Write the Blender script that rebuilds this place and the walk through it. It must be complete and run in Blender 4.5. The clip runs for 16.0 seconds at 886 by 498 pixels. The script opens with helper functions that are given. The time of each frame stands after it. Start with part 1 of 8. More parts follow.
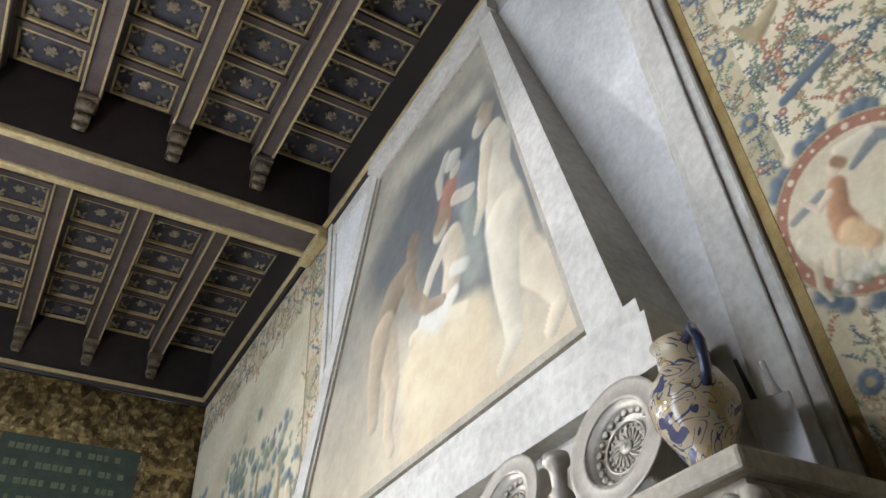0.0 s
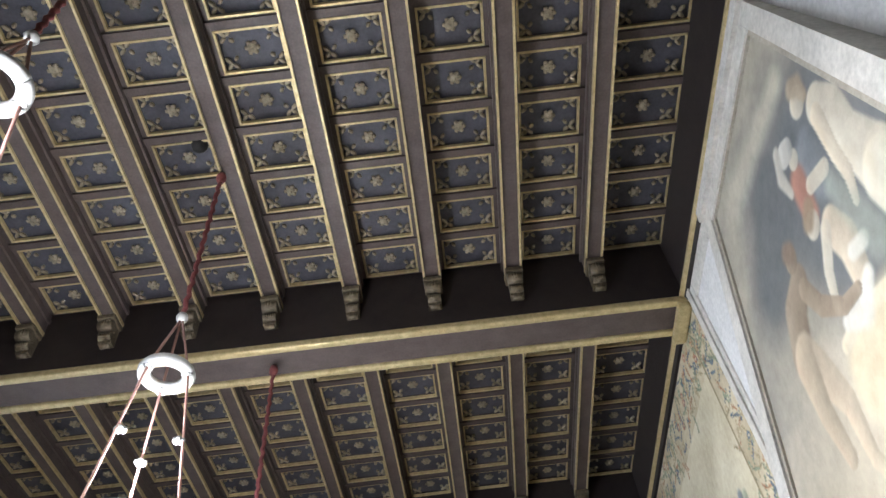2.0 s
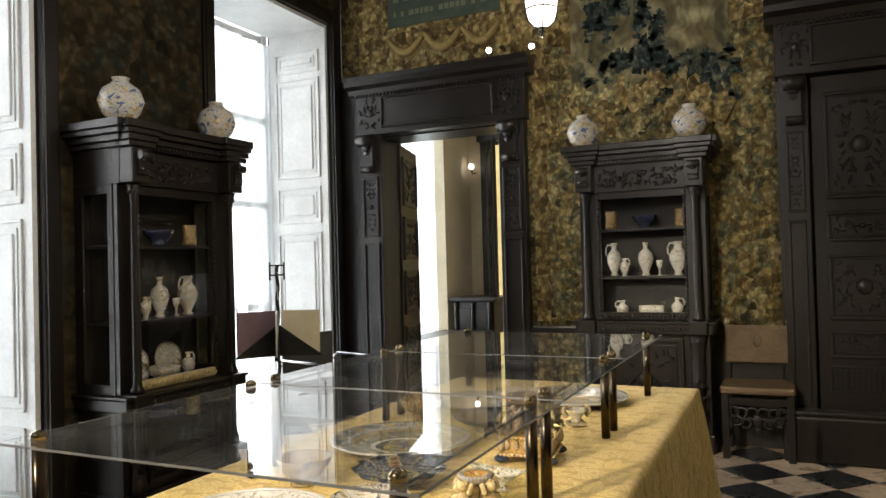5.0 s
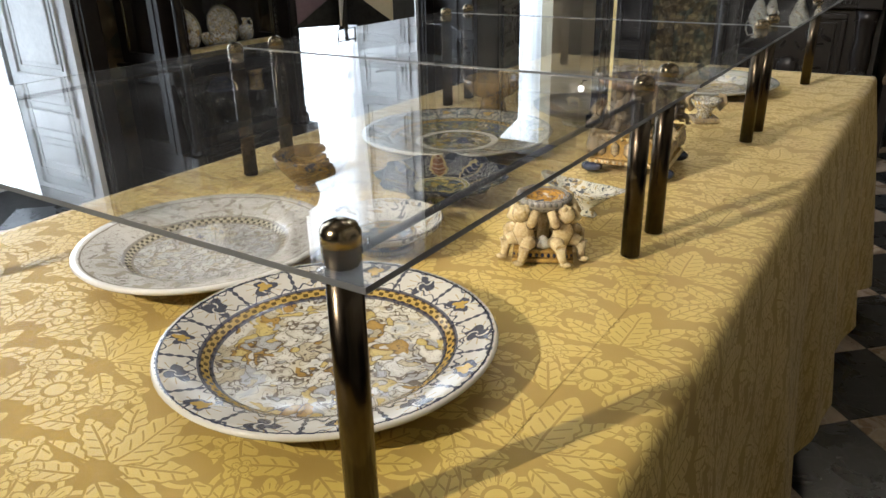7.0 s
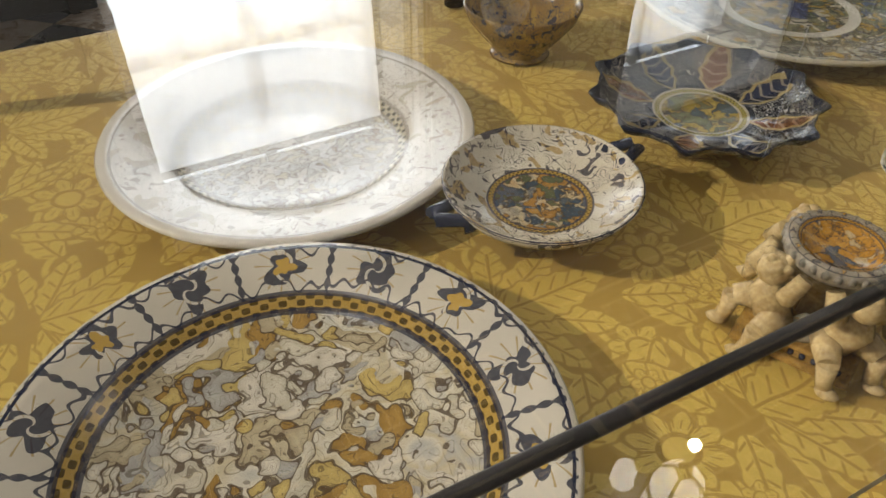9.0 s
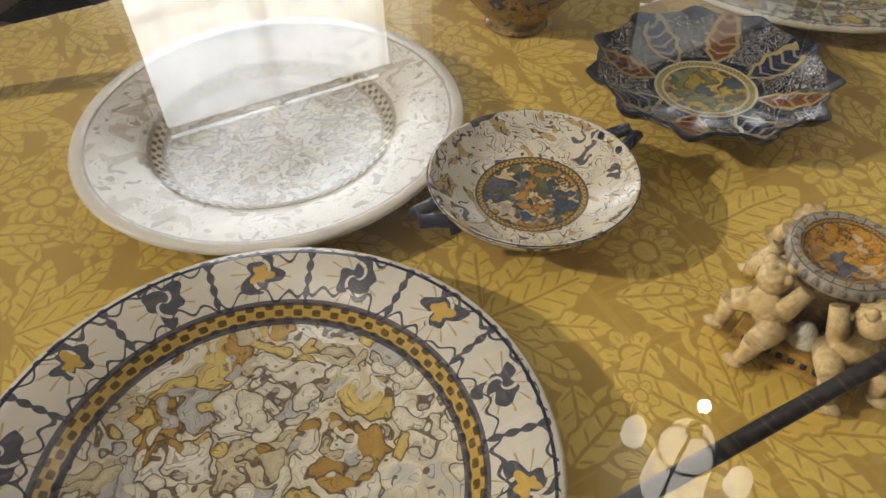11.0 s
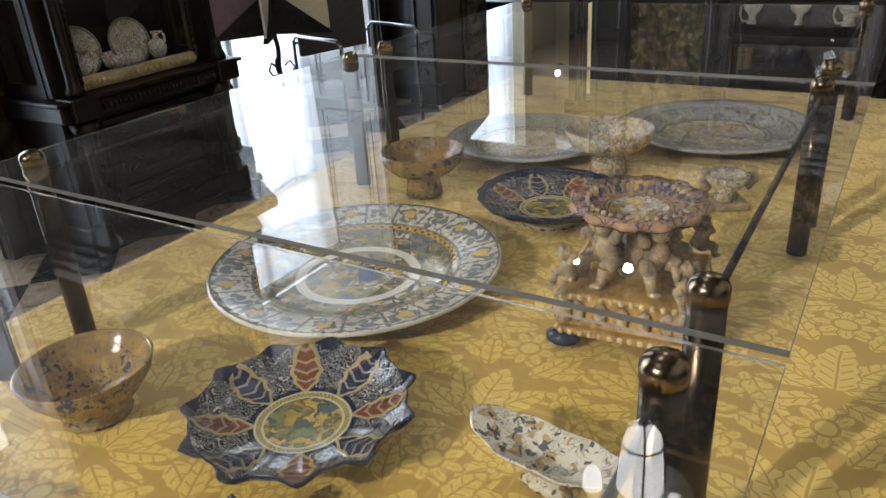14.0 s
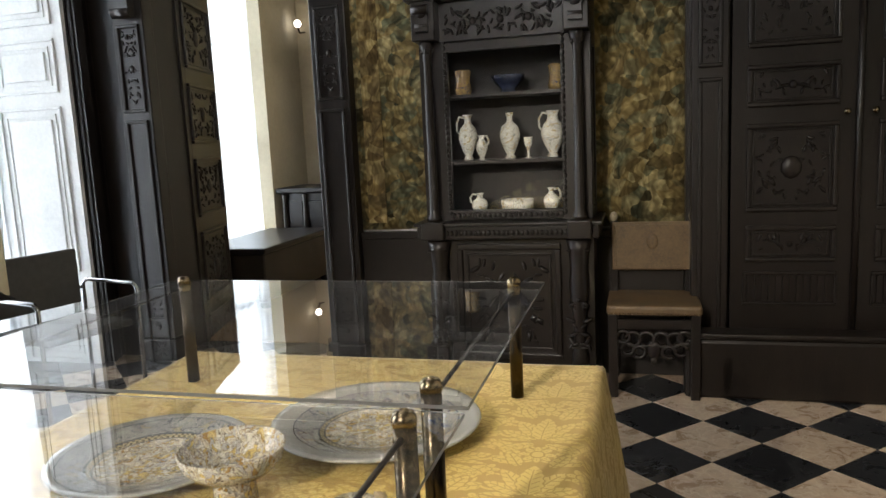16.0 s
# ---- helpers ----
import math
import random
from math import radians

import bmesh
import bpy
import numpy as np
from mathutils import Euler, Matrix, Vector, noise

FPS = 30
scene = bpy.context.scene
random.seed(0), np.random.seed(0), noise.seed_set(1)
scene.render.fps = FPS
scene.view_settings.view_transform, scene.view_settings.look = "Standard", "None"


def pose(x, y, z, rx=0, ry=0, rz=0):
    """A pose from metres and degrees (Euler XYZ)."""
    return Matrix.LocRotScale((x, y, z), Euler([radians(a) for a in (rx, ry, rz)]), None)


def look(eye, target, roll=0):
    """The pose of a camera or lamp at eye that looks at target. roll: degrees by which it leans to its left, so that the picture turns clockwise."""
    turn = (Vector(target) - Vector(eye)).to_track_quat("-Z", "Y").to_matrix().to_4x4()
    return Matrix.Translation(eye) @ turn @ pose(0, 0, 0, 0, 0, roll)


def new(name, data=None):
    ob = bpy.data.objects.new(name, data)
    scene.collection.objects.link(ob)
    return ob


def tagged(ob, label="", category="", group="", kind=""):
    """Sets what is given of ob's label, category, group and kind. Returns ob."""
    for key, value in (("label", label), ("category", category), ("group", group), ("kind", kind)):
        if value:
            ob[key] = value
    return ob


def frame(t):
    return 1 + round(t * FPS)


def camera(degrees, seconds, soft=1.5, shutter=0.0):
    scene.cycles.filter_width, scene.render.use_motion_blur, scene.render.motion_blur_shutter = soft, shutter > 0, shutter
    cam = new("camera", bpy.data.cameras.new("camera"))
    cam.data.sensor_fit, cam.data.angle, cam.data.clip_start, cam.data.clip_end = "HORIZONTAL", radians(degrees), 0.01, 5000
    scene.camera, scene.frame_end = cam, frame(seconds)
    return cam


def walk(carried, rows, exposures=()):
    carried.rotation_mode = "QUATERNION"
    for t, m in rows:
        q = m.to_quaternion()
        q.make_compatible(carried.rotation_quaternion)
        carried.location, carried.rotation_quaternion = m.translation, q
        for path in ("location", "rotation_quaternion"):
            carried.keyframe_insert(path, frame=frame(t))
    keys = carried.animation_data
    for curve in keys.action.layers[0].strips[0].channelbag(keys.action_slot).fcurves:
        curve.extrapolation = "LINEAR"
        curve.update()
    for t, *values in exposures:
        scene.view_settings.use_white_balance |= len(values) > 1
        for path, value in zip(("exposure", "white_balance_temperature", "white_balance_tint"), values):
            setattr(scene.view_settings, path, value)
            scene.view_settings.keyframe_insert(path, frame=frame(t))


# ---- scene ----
cam = camera(61.8, 16.0)
PATH = [
    (0, (0.731, -3.244, 1.427), (1.583, -1.943, 2.685), -3.9),
    (0.5, (0.714, -3.237, 1.415), (1.445, -1.98, 2.788), -6.5),
    (1, (0.69, -3.214, 1.391), (1.223, -1.983, 2.875), -8.4),
    (1.5, (0.661, -3.167, 1.364), (0.948, -1.947, 2.923), -8.8),
    (2, (0.633, -3.098, 1.348), (0.637, -1.825, 2.891), -6.8),
    (2.5, (0.586, -3.04, 1.343), (0.289, -1.622, 2.722), -5.7),
    (3, (0.526, -3.028, 1.335), (0.01, -1.438, 2.433), -4.4),
    (3.5, (0.526, -3.028, 1.334), (-0.125, -1.304, 2.111), -3.3),
    (4, (0.526, -3.028, 1.334), (-0.208, -1.237, 1.835), -2.1),
    (4.5, (0.526, -3.028, 1.334), (-0.272, -1.216, 1.619), -1.5),
    (5, (0.523, -3.018, 1.337), (-0.321, -1.205, 1.371), -1.5),
    (5.2, (0.518, -3.0, 1.343), (-0.343, -1.196, 1.266), -1.7),
    (7.5, (0.254, -2.245, 1.196), (-0.843, -0.833, 0.299), 0.5),
    (8, (0.198, -2.114, 1.197), (-1.09, -0.92, 0.241), -0.2),
    (8.5, (0.13, -2.016, 1.199), (-1.201, -1.071, 0.045), 0.1),
    (9, (0.101, -1.938, 1.206), (-1.231, -1.234, -0.111), 0.1),
    (9.2, (0.092, -1.92, 1.206), (-1.226, -1.286, -0.16), 0.4),
    (11.3, (0.065, -1.889, 1.23), (-1.175, -1.255, -0.204), -2.6),
    (11.5, (0.064, -1.887, 1.238), (-1.167, -1.17, -0.166), -2.4),
    (12, (0.065, -1.885, 1.25), (-1.128, -1.007, -0.094), -2.8),
    (12.5, (0.06, -1.872, 1.252), (-1.086, -0.857, -0.035), -3.5),
    (13, (0.059, -1.86, 1.266), (-1.025, -0.666, 0.084), -3.5),
    (13.5, (0.073, -1.839, 1.266), (-0.966, -0.465, 0.251), -3.9),
    (14, (0.085, -1.814, 1.271), (-0.893, -0.288, 0.424), -3.8),
    (14.5, (0.106, -1.782, 1.295), (-0.735, -0.095, 0.627), -3.2),
    (15, (0.163, -1.718, 1.319), (-0.528, 0.101, 0.854), -2.6),
    (15.2, (0.183, -1.686, 1.326), (-0.475, 0.155, 0.905), -2.0),
    (15.5, (0.206, -1.635, 1.329), (-0.41, 0.232, 0.963), -2.7),
    (15.6, (0.214, -1.612, 1.329), (-0.389, 0.263, 0.977), -2.5),
    (16, (0.25, -1.477, 1.33), (-0.263, 0.432, 1.03), -2.7),
]
walk(cam, [(t, look(eye, target, roll)) for t, eye, target, roll in PATH],
     [(0, 0.58, 5800, 10), (2.2, 0.8, 5750, 10), (3.2, 0.48, 6400, 10), (5, 0.36, 6900, 10), (7.5, -0.12, 6000, 10), (9, -0.52, 6700, 10), (13, -0.46, 6600, 10), (14, -0.08, 6000, 10), (15, 0.22, 6100, 10), (16, 0.45, 6450, 10)])

# ---- light ----
XW, XE, YN, YS = -3.05, 2.07, 2.60, -5.4
WINDOW_POWER, LAMP_POWER, LAMP_UP, SPOT_POWER = 20, 4, 27, 78
world = bpy.data.worlds.new("world")
scene.world = world
world.use_nodes = True
wn = world.node_tree.nodes
sky = wn.new("ShaderNodeTexSky")
sky.sky_type, sky.sun_disc = "NISHITA", False
sky.sun_elevation, sky.sun_rotation = radians(48), radians(120)
wn["Background"].inputs["Strength"].default_value = 0.1
world.node_tree.links.new(sky.outputs["Color"], wn["Background"].inputs["Color"])
sun_data = bpy.data.lights.new("sun", "SUN")
sun_data.energy, sun_data.angle, sun_data.color = 2.0, radians(0.6), (1, 0.95, 0.88)
sun_lamp = new("sun", sun_data)
sun_lamp.matrix_world = look((8, -4, 9), (0, 0, 0))


def window_light(name, m, w, h, power):
    d = bpy.data.lights.new(name, "AREA")
    d.shape, d.size, d.size_y, d.energy, d.color, d.spread = "RECTANGLE", w, h, power, (0.92, 0.96, 1.0), radians(112)
    ob = new(name, d)
    ob.matrix_world = m
    return ob


def spot_light(name, eye, target, power, angle=60, color=(1, 0.86, 0.66), size=0.03):
    d = bpy.data.lights.new(name, "SPOT")
    d.energy, d.spot_size, d.spot_blend, d.shadow_soft_size, d.color = power, radians(angle), 0.6, size, color
    ob = new(name, d)
    ob.matrix_world = look(eye, target)
    return ob


# ---- materials ----
def material(name, rough=0.6, metal=0.0):
    m = bpy.data.materials.new(name)
    m.use_nodes = True
    b = m.node_tree.nodes["Principled BSDF"]
    b.inputs["Roughness"].default_value, b.inputs["Metallic"].default_value = rough, metal
    return m, m.node_tree.nodes, m.node_tree.links, b


def rgb(c):
    return (*c, 1.0)


def ramp(nodes, links, fac, stops, mode="LINEAR"):
    r = nodes.new("ShaderNodeValToRGB")
    r.color_ramp.interpolation = mode
    e = r.color_ramp.elements
    while len(e) < len(stops):
        e.new(0.5)
    for el, (p, c) in zip(e, stops):
        el.position, el.color = p, rgb(c)
    links.new(fac, r.inputs["Fac"])
    return r.outputs["Color"]


def coords(nodes, links, scale=(1, 1, 1), use="Object"):
    tc = nodes.new("ShaderNodeTexCoord")
    mp = nodes.new("ShaderNodeMapping")
    mp.inputs["Scale"].default_value = scale
    links.new(tc.outputs[use], mp.inputs["Vector"])
    return mp.outputs["Vector"]


def noise_tex(nodes, links, vec, scale, detail=6, rough=0.6, distort=0.0):
    n = nodes.new("ShaderNodeTexNoise")
    n.inputs["Scale"].default_value, n.inputs["Detail"].default_value = scale, detail
    n.inputs["Roughness"].default_value, n.inputs["Distortion"].default_value = rough, distort
    links.new(vec, n.inputs["Vector"])
    return n.outputs["Fac"]


def voronoi(nodes, links, vec, scale, feature="F1", out="Distance"):
    n = nodes.new("ShaderNodeTexVoronoi")
    n.feature = feature
    n.inputs["Scale"].default_value = scale
    links.new(vec, n.inputs["Vector"])
    return n.outputs[out]


def calc(nodes, links, op, a, b=None):
    n = nodes.new("ShaderNodeMath")
    n.operation = op
    for i, v in enumerate((a, b)):
        if v is None:
            continue
        if isinstance(v, (int, float)):
            n.inputs[i].default_value = v
        else:
            links.new(v, n.inputs[i])
    return n.outputs[0]


def mix(nodes, links, fac, a, b, mode="MIX"):
    n = nodes.new("ShaderNodeMix")
    n.data_type, n.blend_type = "RGBA", mode
    for sock, v in ((n.inputs["Factor"], fac), (n.inputs["A"], a), (n.inputs["B"], b)):
        if isinstance(v, (int, float)):
            sock.default_value = v
        elif isinstance(v, tuple):
            sock.default_value = rgb(v)
        else:
            links.new(v, sock)
    return n.outputs["Result"]


def bump(nodes, links, bsdf, height, strength=0.3, dist=0.01):
    n = nodes.new("ShaderNodeBump")
    n.inputs["Strength"].default_value, n.inputs["Distance"].default_value = strength, dist
    links.new(height, n.inputs["Height"])
    links.new(n.outputs["Normal"], bsdf.inputs["Normal"])


def warped(nodes, links, vec, scale, amount):
    n = nodes.new("ShaderNodeTexNoise")
    n.inputs["Scale"].default_value = scale
    links.new(vec, n.inputs["Vector"])
    a = nodes.new("ShaderNodeVectorMath")
    a.operation = "SUBTRACT"
    links.new(n.outputs["Color"], a.inputs[0])
    a.inputs[1].default_value = (0.5, 0.5, 0.5)
    s = nodes.new("ShaderNodeVectorMath")
    s.operation = "SCALE"
    links.new(a.outputs[0], s.inputs[0])
    s.inputs["Scale"].default_value = amount
    d = nodes.new("ShaderNodeVectorMath")
    d.operation = "ADD"
    links.new(vec, d.inputs[0])
    links.new(s.outputs[0], d.inputs[1])
    return d.outputs[0]


def simple(name, dark, light, scale=8, rough=0.6, metal=0.0, stretch=(1, 1, 1), bumps=0.15, spec=0.5, coat=0.0):
    """Two tones broken by coarse stains and fine grain, with relief."""
    m, n, l, b = material(name, rough, metal)
    v = coords(n, l, stretch)
    f = noise_tex(n, l, v, scale, 8, 0.65)
    g = noise_tex(n, l, v, scale * 9, 4, 0.6)
    c = ramp(n, l, f, [(0.3, dark), (0.7, light)])
    c = mix(n, l, 0.35, c, ramp(n, l, g, [(0.35, dark), (0.65, light)]))
    l.new(c, b.inputs["Base Color"])
    r = n.new("ShaderNodeMapRange")
    r.inputs["To Min"].default_value, r.inputs["To Max"].default_value = rough * 0.75, min(1, rough * 1.25)
    l.new(g, r.inputs["Value"])
    l.new(r.outputs[0], b.inputs["Roughness"])
    b.inputs["Specular IOR Level"].default_value = spec
    b.inputs["Coat Weight"].default_value = coat
    if bumps:
        bump(n, l, b, g, bumps, 0.004)
    return m


def tapestry_mat(name, stops, scale=3.2, seed=0.0, dull=0.9, edges=0.8):
    """Woven wool: large foliage masses, smaller leaves, dark outlines, weave relief."""
    m, n, l, b = material(name, dull)
    v0 = coords(n, l)
    v = warped(n, l, v0, 2.3, 0.35 + seed * 0.01)
    mass = noise_tex(n, l, v, scale * 0.55, 3, 0.5, 0.6)
    leaf = voronoi(n, l, warped(n, l, v0, 9, 0.09), scale * 5.5, "SMOOTH_F1")
    col = voronoi(n, l, warped(n, l, v0, 7, 0.12), scale * 4.0, "F1", "Color")
    sep = n.new("ShaderNodeSeparateColor")
    l.new(col, sep.inputs[0])
    t = calc(n, l, "ADD", calc(n, l, "MULTIPLY", mass, 0.75), calc(n, l, "MULTIPLY", sep.outputs[0], 0.62))
    t = calc(n, l, "SUBTRACT", t, 0.16)
    c = ramp(n, l, t, stops)
    edge = ramp(n, l, leaf, [(0.15, (1, 1, 1)), (0.5, (0.28, 0.26, 0.23))])
    c = mix(n, l, edges, c, edge, "MULTIPLY")
    curl = n.new("ShaderNodeTexWave")
    curl.inputs["Scale"].default_value, curl.inputs["Distortion"].default_value = scale * 2.2, 14
    curl.inputs["Detail"].default_value = 3
    l.new(v, curl.inputs["Vector"])
    c = mix(n, l, 0.5, c, ramp(n, l, curl.outputs["Fac"], [(0.32, (0.55, 0.53, 0.48)), (0.6, (1, 1, 1))]), "MULTIPLY")
    l.new(c, b.inputs["Base Color"])
    w = n.new("ShaderNodeTexWave")
    w.inputs["Scale"].default_value = 120
    l.new(v0, w.inputs["Vector"])
    bump(n, l, b, calc(n, l, "ADD", calc(n, l, "MULTIPLY", w.outputs["Fac"], 0.4), leaf), 0.35, 0.004)
    b.inputs["Specular IOR Level"].default_value = 0.15
    return m


DARKWOOD = simple("dark_walnut", (0.005, 0.0038, 0.0033), (0.0175, 0.0123, 0.0095), 14, 0.32, stretch=(1, 1, 0.25), bumps=0.25, spec=0.45)
BEAMWOOD = simple("painted_beam_wood", (0.012, 0.009, 0.010), (0.035, 0.026, 0.024), 10, 0.5, bumps=0.3)
JOISTWOOD = simple("joist_wood", (0.055, 0.040, 0.038), (0.13, 0.10, 0.092), 9, 0.5, bumps=0.3)
COFFER = simple("coffer_panel_paint", (0.036, 0.036, 0.048), (0.10, 0.10, 0.125), 6, 0.55, bumps=0.3)
GILT = simple("worn_gilding", (0.42, 0.32, 0.14), (0.85, 0.72, 0.42), 25, 0.36, 0.45, bumps=0.3)
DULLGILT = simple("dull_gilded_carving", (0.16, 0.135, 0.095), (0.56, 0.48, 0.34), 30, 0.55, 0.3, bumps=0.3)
# Noise mix of near-black and dull gold for the corbels.
CORBELGILT = simple("dark_corbel_gilding", (0.03, 0.024, 0.018), (0.26, 0.21, 0.135), 45, 0.45, 0.3, bumps=0.3)
PLASTER = simple("aged_plaster", (0.40, 0.385, 0.35), (0.74, 0.71, 0.65), 4.5, 0.85, bumps=0.35, spec=0.2)
GREYPLASTER = simple("stained_grey_plaster", (0.50, 0.495, 0.485), (0.82, 0.81, 0.79), 5, 0.9, bumps=0.35, spec=0.2)
STONE = simple("carved_stone", (0.28, 0.25, 0.20), (0.52, 0.47, 0.39), 7, 0.8, bumps=0.4, spec=0.2)
WHITEPAINT = simple("white_shutter_paint", (0.56, 0.565, 0.56), (0.76, 0.765, 0.76), 5, 0.45, bumps=0.12)
CREAMWALL = simple("cream_wall_paint", (0.58, 0.50, 0.36), (0.70, 0.62, 0.46), 2.5, 0.85, bumps=0.1)
BRASS = simple("aged_brass_tube", (0.045, 0.036, 0.026), (0.085, 0.066, 0.045), 9, 0.24, 1.0, bumps=0.0)
NICKEL = simple("polished_cap_metal", (0.20, 0.155, 0.095), (0.34, 0.275, 0.18), 30, 0.2, 1.0, bumps=0.05)
IRON = simple("black_wrought_iron", (0.012, 0.012, 0.012), (0.05, 0.048, 0.045), 30, 0.5, 0.6)
BLACKROD = simple("blackened_rod", (0.006, 0.005, 0.005), (0.016, 0.013, 0.012), 40, 0.4, 0.0, bumps=0.0)
LEATHER = simple("worn_brown_leather", (0.05, 0.030, 0.014), (0.17, 0.105, 0.045), 9, 0.5, bumps=0.35)
GREYFABRIC = simple("grey_chair_fabric", (0.055, 0.055, 0.052), (0.09, 0.088, 0.082), 30, 0.8)
STEEL = simple("brushed_steel", (0.4, 0.4, 0.41), (0.6, 0.6, 0.61), 20, 0.25, 1.0, bumps=0.0)
ROPE = simple("red_silk_rope", (0.12, 0.025, 0.03), (0.30, 0.09, 0.085), 60, 0.7, bumps=0.4)
PINKROPE = simple("faded_pink_cord", (0.30, 0.16, 0.13), (0.5, 0.30, 0.25), 60, 0.7)
OPALWHITE = simple("white_enamel", (0.38, 0.38, 0.37), (0.52, 0.52, 0.5), 10, 0.35, bumps=0.0)
BLACKGAP = simple("dark_joint_mortar", (0.02, 0.019, 0.018), (0.05, 0.045, 0.04), 20, 0.9)
REDCLOTH = simple("red_upholstery", (0.22, 0.02, 0.025), (0.36, 0.05, 0.05), 18, 0.8)
SILVERED = simple("grey_plastic_box", (0.62, 0.62, 0.63), (0.78, 0.78, 0.79), 12, 0.4, bumps=0.0)
YELLOWTAP = simple("golden_wall_silk", (0.36, 0.25, 0.08), (0.60, 0.46, 0.18), 6, 0.7)
WOODFLOOR = simple("warm_parquet", (0.20, 0.11, 0.05), (0.36, 0.22, 0.11), 5, 0.4)
TAP_LIGHT = tapestry_mat("verdure_tapestry_east", [(0.12, (0.12, 0.15, 0.17)), (0.3, (0.22, 0.27, 0.29)), (0.40, (0.44, 0.37, 0.25)), (0.55, (0.58, 0.51, 0.37)), (0.66, (0.66, 0.60, 0.46)), (0.74, (0.20, 0.24, 0.27)), (0.82, (0.58, 0.50, 0.36)), (0.92, (0.46, 0.30, 0.19))], 8.5, 3, 0.9, 0.55)
TAP_NORTH = tapestry_mat("verdure_tapestry_north", [(0.10, (0.05, 0.05, 0.03)), (0.3, (0.26, 0.20, 0.085)), (0.45, (0.56, 0.43, 0.19)), (0.58, (0.20, 0.22, 0.14)), (0.72, (0.70, 0.58, 0.30)), (0.82, (0.10, 0.11, 0.07)), (0.92, (0.50, 0.37, 0.17))], 4.6, 7)
TAP_FRIEZE = tapestry_mat("frieze_tapestry", [(0.10, (0.098, 0.070, 0.035)), (0.3, (0.238, 0.168, 0.070)), (0.46, (0.532, 0.392, 0.168)), (0.6, (0.644, 0.518, 0.252)), (0.75, (0.168, 0.119, 0.056)), (0.84, (0.672, 0.532, 0.266)), (0.94, (0.196, 0.140, 0.070))], 4.0, 11)
# Weave colours darkened to carry the shade of the window wall.
TAP_WEST = tapestry_mat("shade_darkened_tapestry_west", [(0.10, (0.012, 0.012, 0.009)), (0.35, (0.045, 0.034, 0.018)), (0.5, (0.075, 0.052, 0.026)), (0.65, (0.035, 0.04, 0.03)), (0.9, (0.10, 0.07, 0.032))], 2.8, 5)
TAP_SKY = tapestry_mat("pale_landscape_tapestry", [(0.10, (0.12, 0.13, 0.085)), (0.4, (0.26, 0.235, 0.14)), (0.7, (0.38, 0.335, 0.20)), (0.9, (0.30, 0.255, 0.14))], 1.6, 2)
TAP_TREE = tapestry_mat("blue_green_tree_tapestry", [(0.10, (0.018, 0.03, 0.032)), (0.4, (0.05, 0.075, 0.075)), (0.6, (0.10, 0.13, 0.12)), (0.9, (0.22, 0.22, 0.14))], 4.5, 9)
TEAL = simple("faded_teal_weave", (0.042, 0.058, 0.048), (0.088, 0.108, 0.086), 9, 0.9, bumps=0.2, spec=0.1)
TEALTEXT = simple("pale_woven_letters", (0.10, 0.125, 0.085), (0.20, 0.21, 0.13), 30, 0.9, spec=0.1)
BROWNWEAVE = simple("brown_weave", (0.06, 0.035, 0.02), (0.14, 0.085, 0.05), 12, 0.9, bumps=0.2, spec=0.1)
GOLDWEAVE = simple("gold_woven_border", (0.20, 0.14, 0.05), (0.40, 0.30, 0.13), 22, 0.85, bumps=0.2, spec=0.1)


def glow(name, color, strength):
    m, n, l, b = material(name, 0.4)
    b.inputs["Base Color"].default_value = rgb((0.9, 0.9, 0.9))
    b.inputs["Emission Color"].default_value = rgb(color)
    b.inputs["Emission Strength"].default_value = strength
    return m


LAMPGLASS = glow("lit_opal_glass", (1.0, 0.95, 0.87), 4.5)
BULB = glow("lit_spot_lens", (1.0, 0.85, 0.6), 120)
DAYSKY = glow("bright_hazy_sky", (0.80, 0.91, 1.0), 3.0)


def clear_glass(name, rough=0.0, tint=(0.985, 0.99, 0.99)):
    m, n, l, b = material(name, rough)
    b.inputs["Base Color"].default_value = rgb(tint)
    b.inputs["Transmission Weight"].default_value = 1.0
    b.inputs["IOR"].default_value = 1.46
    return m


GLASS = clear_glass("clear_glass")
GLASSEDGE = clear_glass("acrylic_edge", 0.35, (0.85, 0.87, 0.89))
GLASSEDGE.node_tree.nodes["Principled BSDF"].inputs["Transmission Weight"].default_value = 0.35
GLASSEDGE.node_tree.nodes["Principled BSDF"].inputs["Base Color"].default_value = (0.16, 0.165, 0.17, 1)


def hazed_glass():
    """Clear acrylic; a thin uneven diffuse film stands in for its hazy reflections."""
    m, n, l, b = material("hazed_acrylic", 0.0)
    b.inputs["Base Color"].default_value = rgb((0.985, 0.99, 0.99))
    b.inputs["Transmission Weight"].default_value, b.inputs["IOR"].default_value = 1.0, 1.5
    v = coords(n, l)
    film = noise_tex(n, l, warped(n, l, v, 3, 0.3), 4, 5, 0.6, 0.8)
    df = n.new("ShaderNodeBsdfDiffuse")
    df.inputs["Color"].default_value = rgb((0.72, 0.74, 0.78))
    ms = n.new("ShaderNodeMixShader")
    l.new(ramp(n, l, film, [(0.35, (0.004, 0.004, 0.004)), (0.7, (0.02, 0.02, 0.02))]), ms.inputs[0])
    l.new(b.outputs[0], ms.inputs[1])
    l.new(df.outputs[0], ms.inputs[2])
    l.new(ms.outputs[0], n["Material Output"].inputs["Surface"])
    return m


STANDGLASS = hazed_glass()


